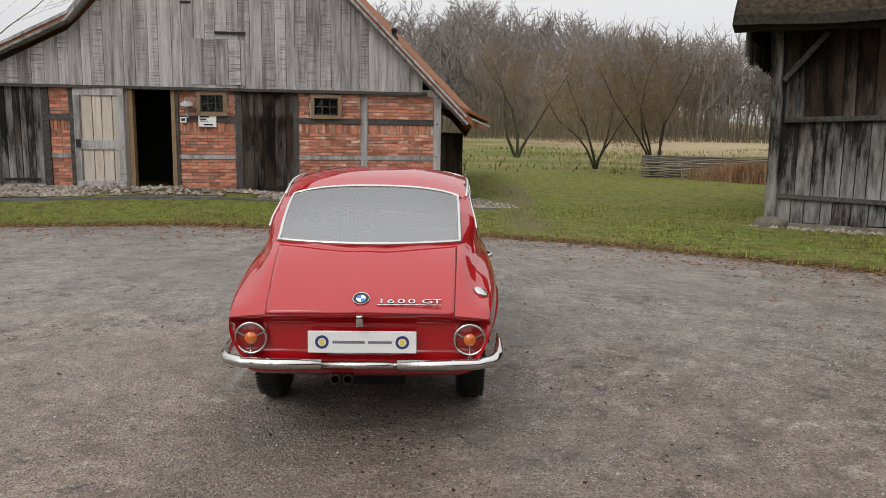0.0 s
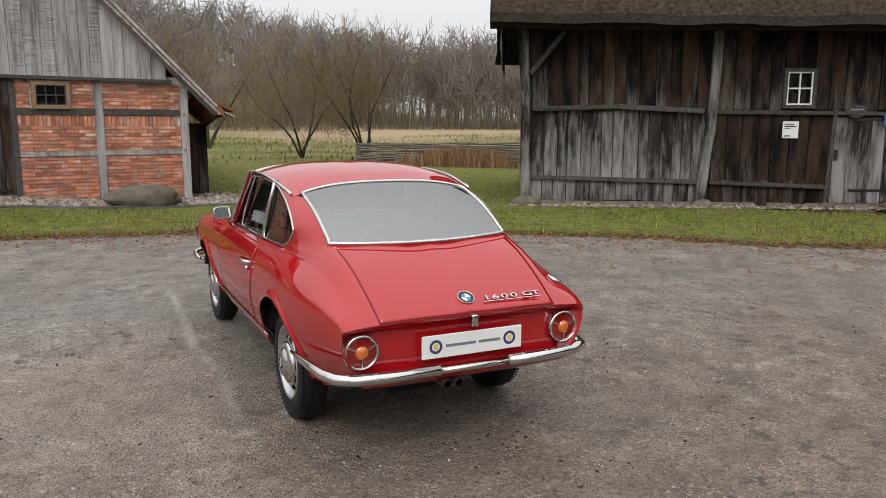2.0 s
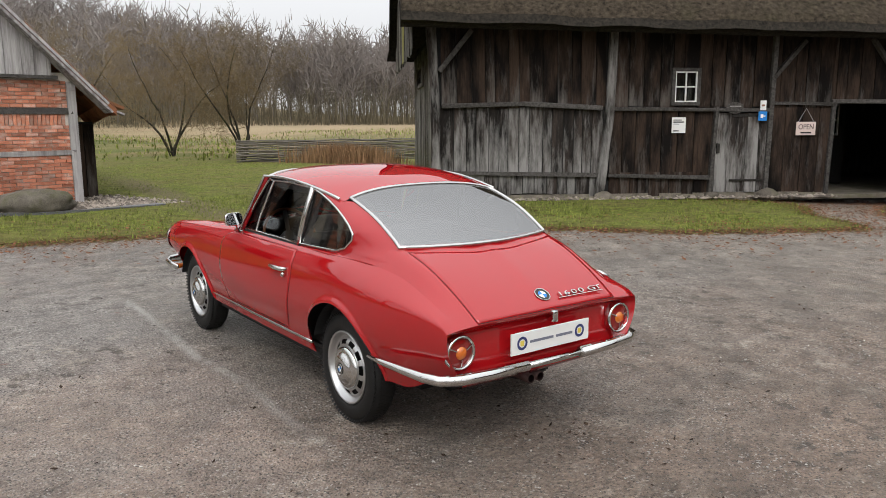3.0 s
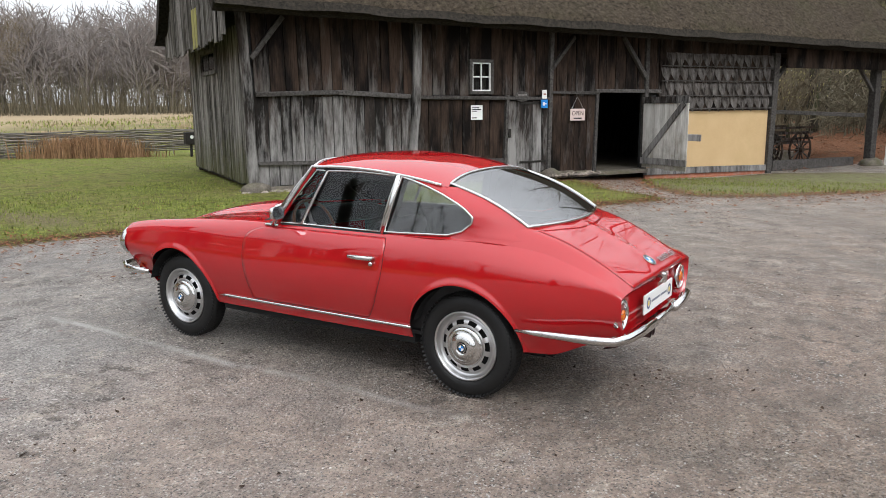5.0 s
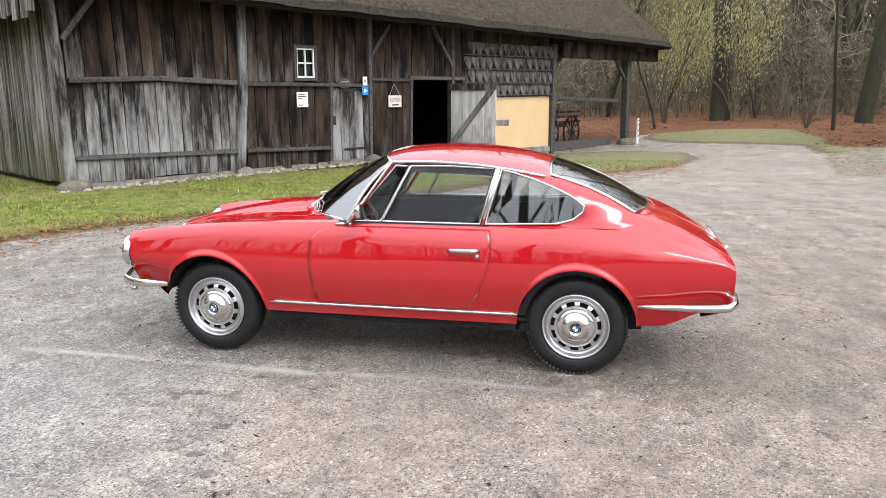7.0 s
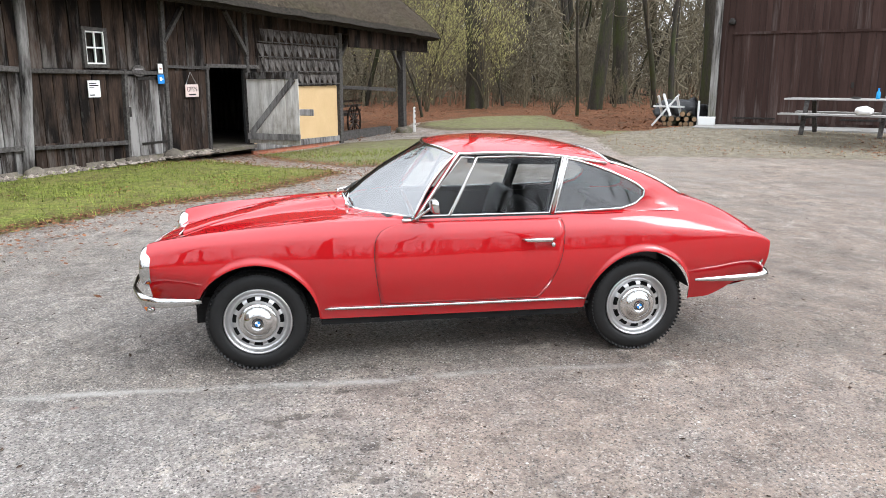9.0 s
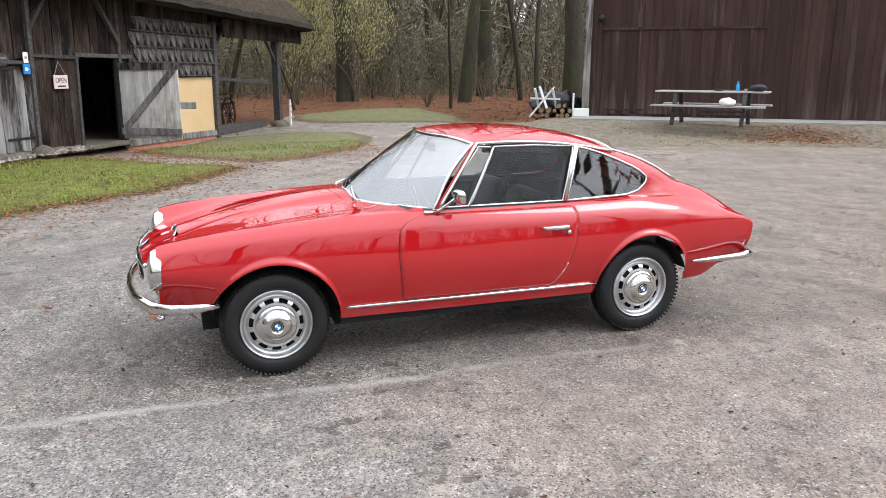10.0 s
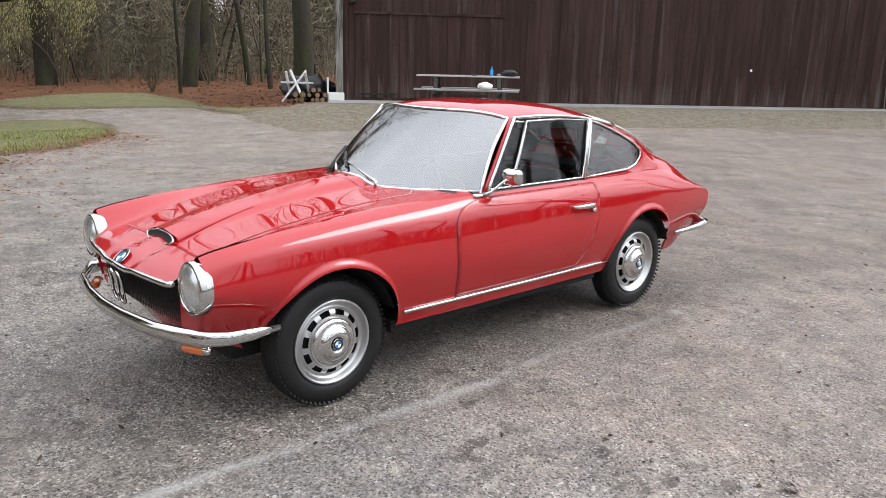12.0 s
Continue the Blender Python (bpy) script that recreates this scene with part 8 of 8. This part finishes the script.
lathe(bm, [(0.0, 0.1), (0.05, 0.09), (0.1, 0.0), (0.11, -0.05), (0.08, -0.06), (0.0, -0.05)], 18, pose(0, 0, 0, 35, 0, 0))
part("shade", bm, M_IRON, lampb, "", True)
box("bracket", lampb, M_IRON, -0.03, 0.03, 0.0, 0.1, -0.02, 0.06)
cab = thing("junction_box", "small grey cabinet at the barn's corner", "box", BIG @ pose(-0.05, -0.3, 0.33))
box("cabinet", cab, M_WHITE, -0.24, 0.24, -0.12, 0.12, 0.0, 0.24, bevel=0.01)
for u, z, w in ((13.75, 1.52, 0.045),):
    k = thing("wall_plate", "small pale round plate on the boards", "plate", BIG @ pose(u, -0.05, z))
    bm = bmesh.new()
    disc(bm, w, 0, 2 * math.pi, 0, 14, pose(0, 0, 0, 90, 0, 0))
    part("disc", bm, M_WHITE, k)
box("ring_handle", big, M_IRON, 3.75, 3.82, -0.11, -0.07, 1.45, 1.6)

# picnic table
table = thing("picnic_table", "long weathered grey picnic table with fixed benches", "table", pose(11.95, -11.6, 0.32, 0, 0, 222))
for k in range(4):
    y = -0.36 + k * 0.19
    box("top_plank", table, M_GREYPAINT, -1.38, 1.38, y, y + 0.17, 0.82, 0.86, 0.004)
for y in (-0.82, 0.66):
    for k in range(2):
        box("bench_plank", table, M_GREYPAINT, -1.38, 1.38, y + k * 0.16, y + k * 0.16 + 0.14, 0.47, 0.51, 0.004)
for x in (-0.85, 0.85):
    bm = bmesh.new()
    for s in (-1, 1):
        bar(bm, (x, s * 0.3, 0.82), (x, s * 0.62, 0.0), 0.05, 0.1, up=(1, 0, 0))
    add_box(bm, x - 0.03, x + 0.03, -0.84, 0.94, 0.37, 0.47)
    part("trestle", bm, M_BEAM, table)
TABLE = table.matrix_world
bottle = thing("blue_bottle", "small bright blue plastic bottle on the table", "bottle", TABLE @ pose(0.62, -0.05, 0.862))
bm = bmesh.new()
lathe(bm, [(0.0, 0), (0.045, 0), (0.047, 0.02), (0.047, 0.14), (0.02, 0.19), (0.02, 0.2)], 18)
part("bottle_body", bm, plain("blue_plastic", (0.02, 0.28, 0.6), 0.3), bottle, "", True)
bm = bmesh.new()
lathe(bm, [(0.024, 0.2), (0.024, 0.245), (0.0, 0.25)], 14)
part("cap", bm, M_BLUE, bottle)
bag = stone("dark_bag", None, M_TRIM, 0, 0, 0, 0.22, 0.16, 0.1, 5, 3)
bag.matrix_world = TABLE @ pose(1.1, 0.0, 0.94)
tagged(bag, "soft black bag lying on the picnic table", "bag")
cloth = stone("folded_towels", None, M_WHITE, 0, 0, 0, 0.2, 0.13, 0.11, 8, 3)
cloth.matrix_world = TABLE @ pose(0.5, -0.74, 0.6)
tagged(cloth, "heap of folded white cloths on the bench", "cloth")
tin = thing("small_tin", "low grey tin on the table", "tin", TABLE @ pose(0.82, 0.0, 0.862))
bm = bmesh.new()
lathe(bm, [(0.0, 0), (0.06, 0), (0.06, 0.06), (0.0, 0.06)], 18)
part("tin_body", bm, M_STEEL, tin)
glove = stone("dark_glove", None, M_IRON, 0, 0, 0, 0.12, 0.07, 0.025, 7, 3)
glove.matrix_world = TABLE @ pose(0.15, 0.0, 0.882)
tagged(glove, "dark crumpled glove on the table", "glove")

# timber and trestle by the barn's corner
p = BIG @ Vector((-1.3, 0.3, 0))
saw = thing("saw_horse", "white-painted wooden saw horse among stacked logs", "saw horse", pose(p.x, p.y, float(height(p.x, p.y)) + 0.02, 0, 0, 215) @ Matrix.Diagonal((1.05, 1.05, 1.05, 1)))
for k, (a, b) in enumerate((((-0.35, -0.3, 0), (0.25, 0.1, 0.9)), ((0.35, -0.3, 0), (-0.25, 0.1, 0.9)), ((-0.3, 0.3, 0), (-0.3, -0.1, 0.85)), ((0.3, 0.3, 0), (0.3, -0.1, 0.85)), ((-0.5, 0, 0.55), (0.5, 0, 0.55)))):
    beam("leg" if k < 4 else "rail", saw, M_WHITEWOOD, a, b, 0.06, 0.05)
rng = random.Random(3)
tarp = stone("tarpaulin", None, M_TRIM, 0, 0, 0, 0.85, 0.5, 0.45, 12, 4)
for v in tarp.data.vertices:
    v.co *= 1 + 0.3 * noise.noise(v.co * 4.1) + 0.12 * noise.noise(v.co * 11)
tarp.matrix_world = BIG @ pose(-0.95, 0.95, 0.62, 0, 0, 8)
tagged(tarp, "heap under a crumpled black tarpaulin by the barn corner", "tarpaulin")
prop = thing("white_stake", "white-painted stake standing in the log pile", "stake", BIG @ pose(-0.32, -0.2, 0.24))
box("stake", prop, M_WHITEWOOD, -0.03, 0.03, -0.03, 0.03, 0.0, 0.8, 0.004)
for k in range(12):
    ang = rng.uniform(-14, 14)
    log = thing("log", "cut round log stacked at the barn's corner", "log", BIG @ pose(-0.42 - (k % 5) * 0.2 - 0.1 * (k // 5), 0.1, 0.34 + (k // 5) * 0.15, 90, 0, ang), "stacked logs")
    bm = bmesh.new()
    r = rng.uniform(0.06, 0.1)
    lathe(bm, [(0, -0.5), (r, -0.5), (r, 0.5), (0, 0.5)], 10)
    body = part("log_body", bm, M_BARK, log)
    bm = bmesh.new()
    lathe(bm, [(0, 0.508), (r * 0.86, 0.508), (r * 0.9, 0.5)], 10)
    part("cut_end", bm, M_PINE, body, "pale sawn log end")
# bough tepee and brushwood in the wood
teep = thing("stick_tepee", "tepee of pale branches leaning on a beech", "branches", at(43.6, -12.0))
rng = random.Random(9)
for k in range(18):
    a = rng.uniform(0, 6.28)
    bm = bmesh.new()
    r = rng.uniform(0.6, 1.2)
    tube(bm, [(r * math.cos(a), r * math.sin(a), 0), (r * 0.4 * math.cos(a), r * 0.4 * math.sin(a), 1.4), (0.1 * math.cos(a + 1), 0.1 * math.sin(a + 1), rng.uniform(2.0, 2.8))], [0.05, 0.04, 0.02], 5)
    part("branch", bm, M_GREYPAINT if k % 3 == 0 else M_BARK, teep)
for x, y, n, turn in ((48, -16.5, 14, 20), (53, -20, 16, 60), (44, -17.5, 10, 10)):
    heap = thing("brushwood_heap", "low heap of fallen branches on the leaf litter", "branches", at(x, y, turn))
    for k in range(n):
        bm = bmesh.new()
        q = Vector((rng.uniform(-2.5, 2.5), rng.uniform(-0.6, 0.6), rng.uniform(0.05, 0.5)))
        d = Vector((rng.uniform(0.6, 2), rng.uniform(-0.6, 0.6), rng.uniform(-0.1, 0.25)))
        tube(bm, [q - d, q, q + d], [0.07, 0.06, 0.03], 5)
        part("branch", bm, M_BARK, heap)
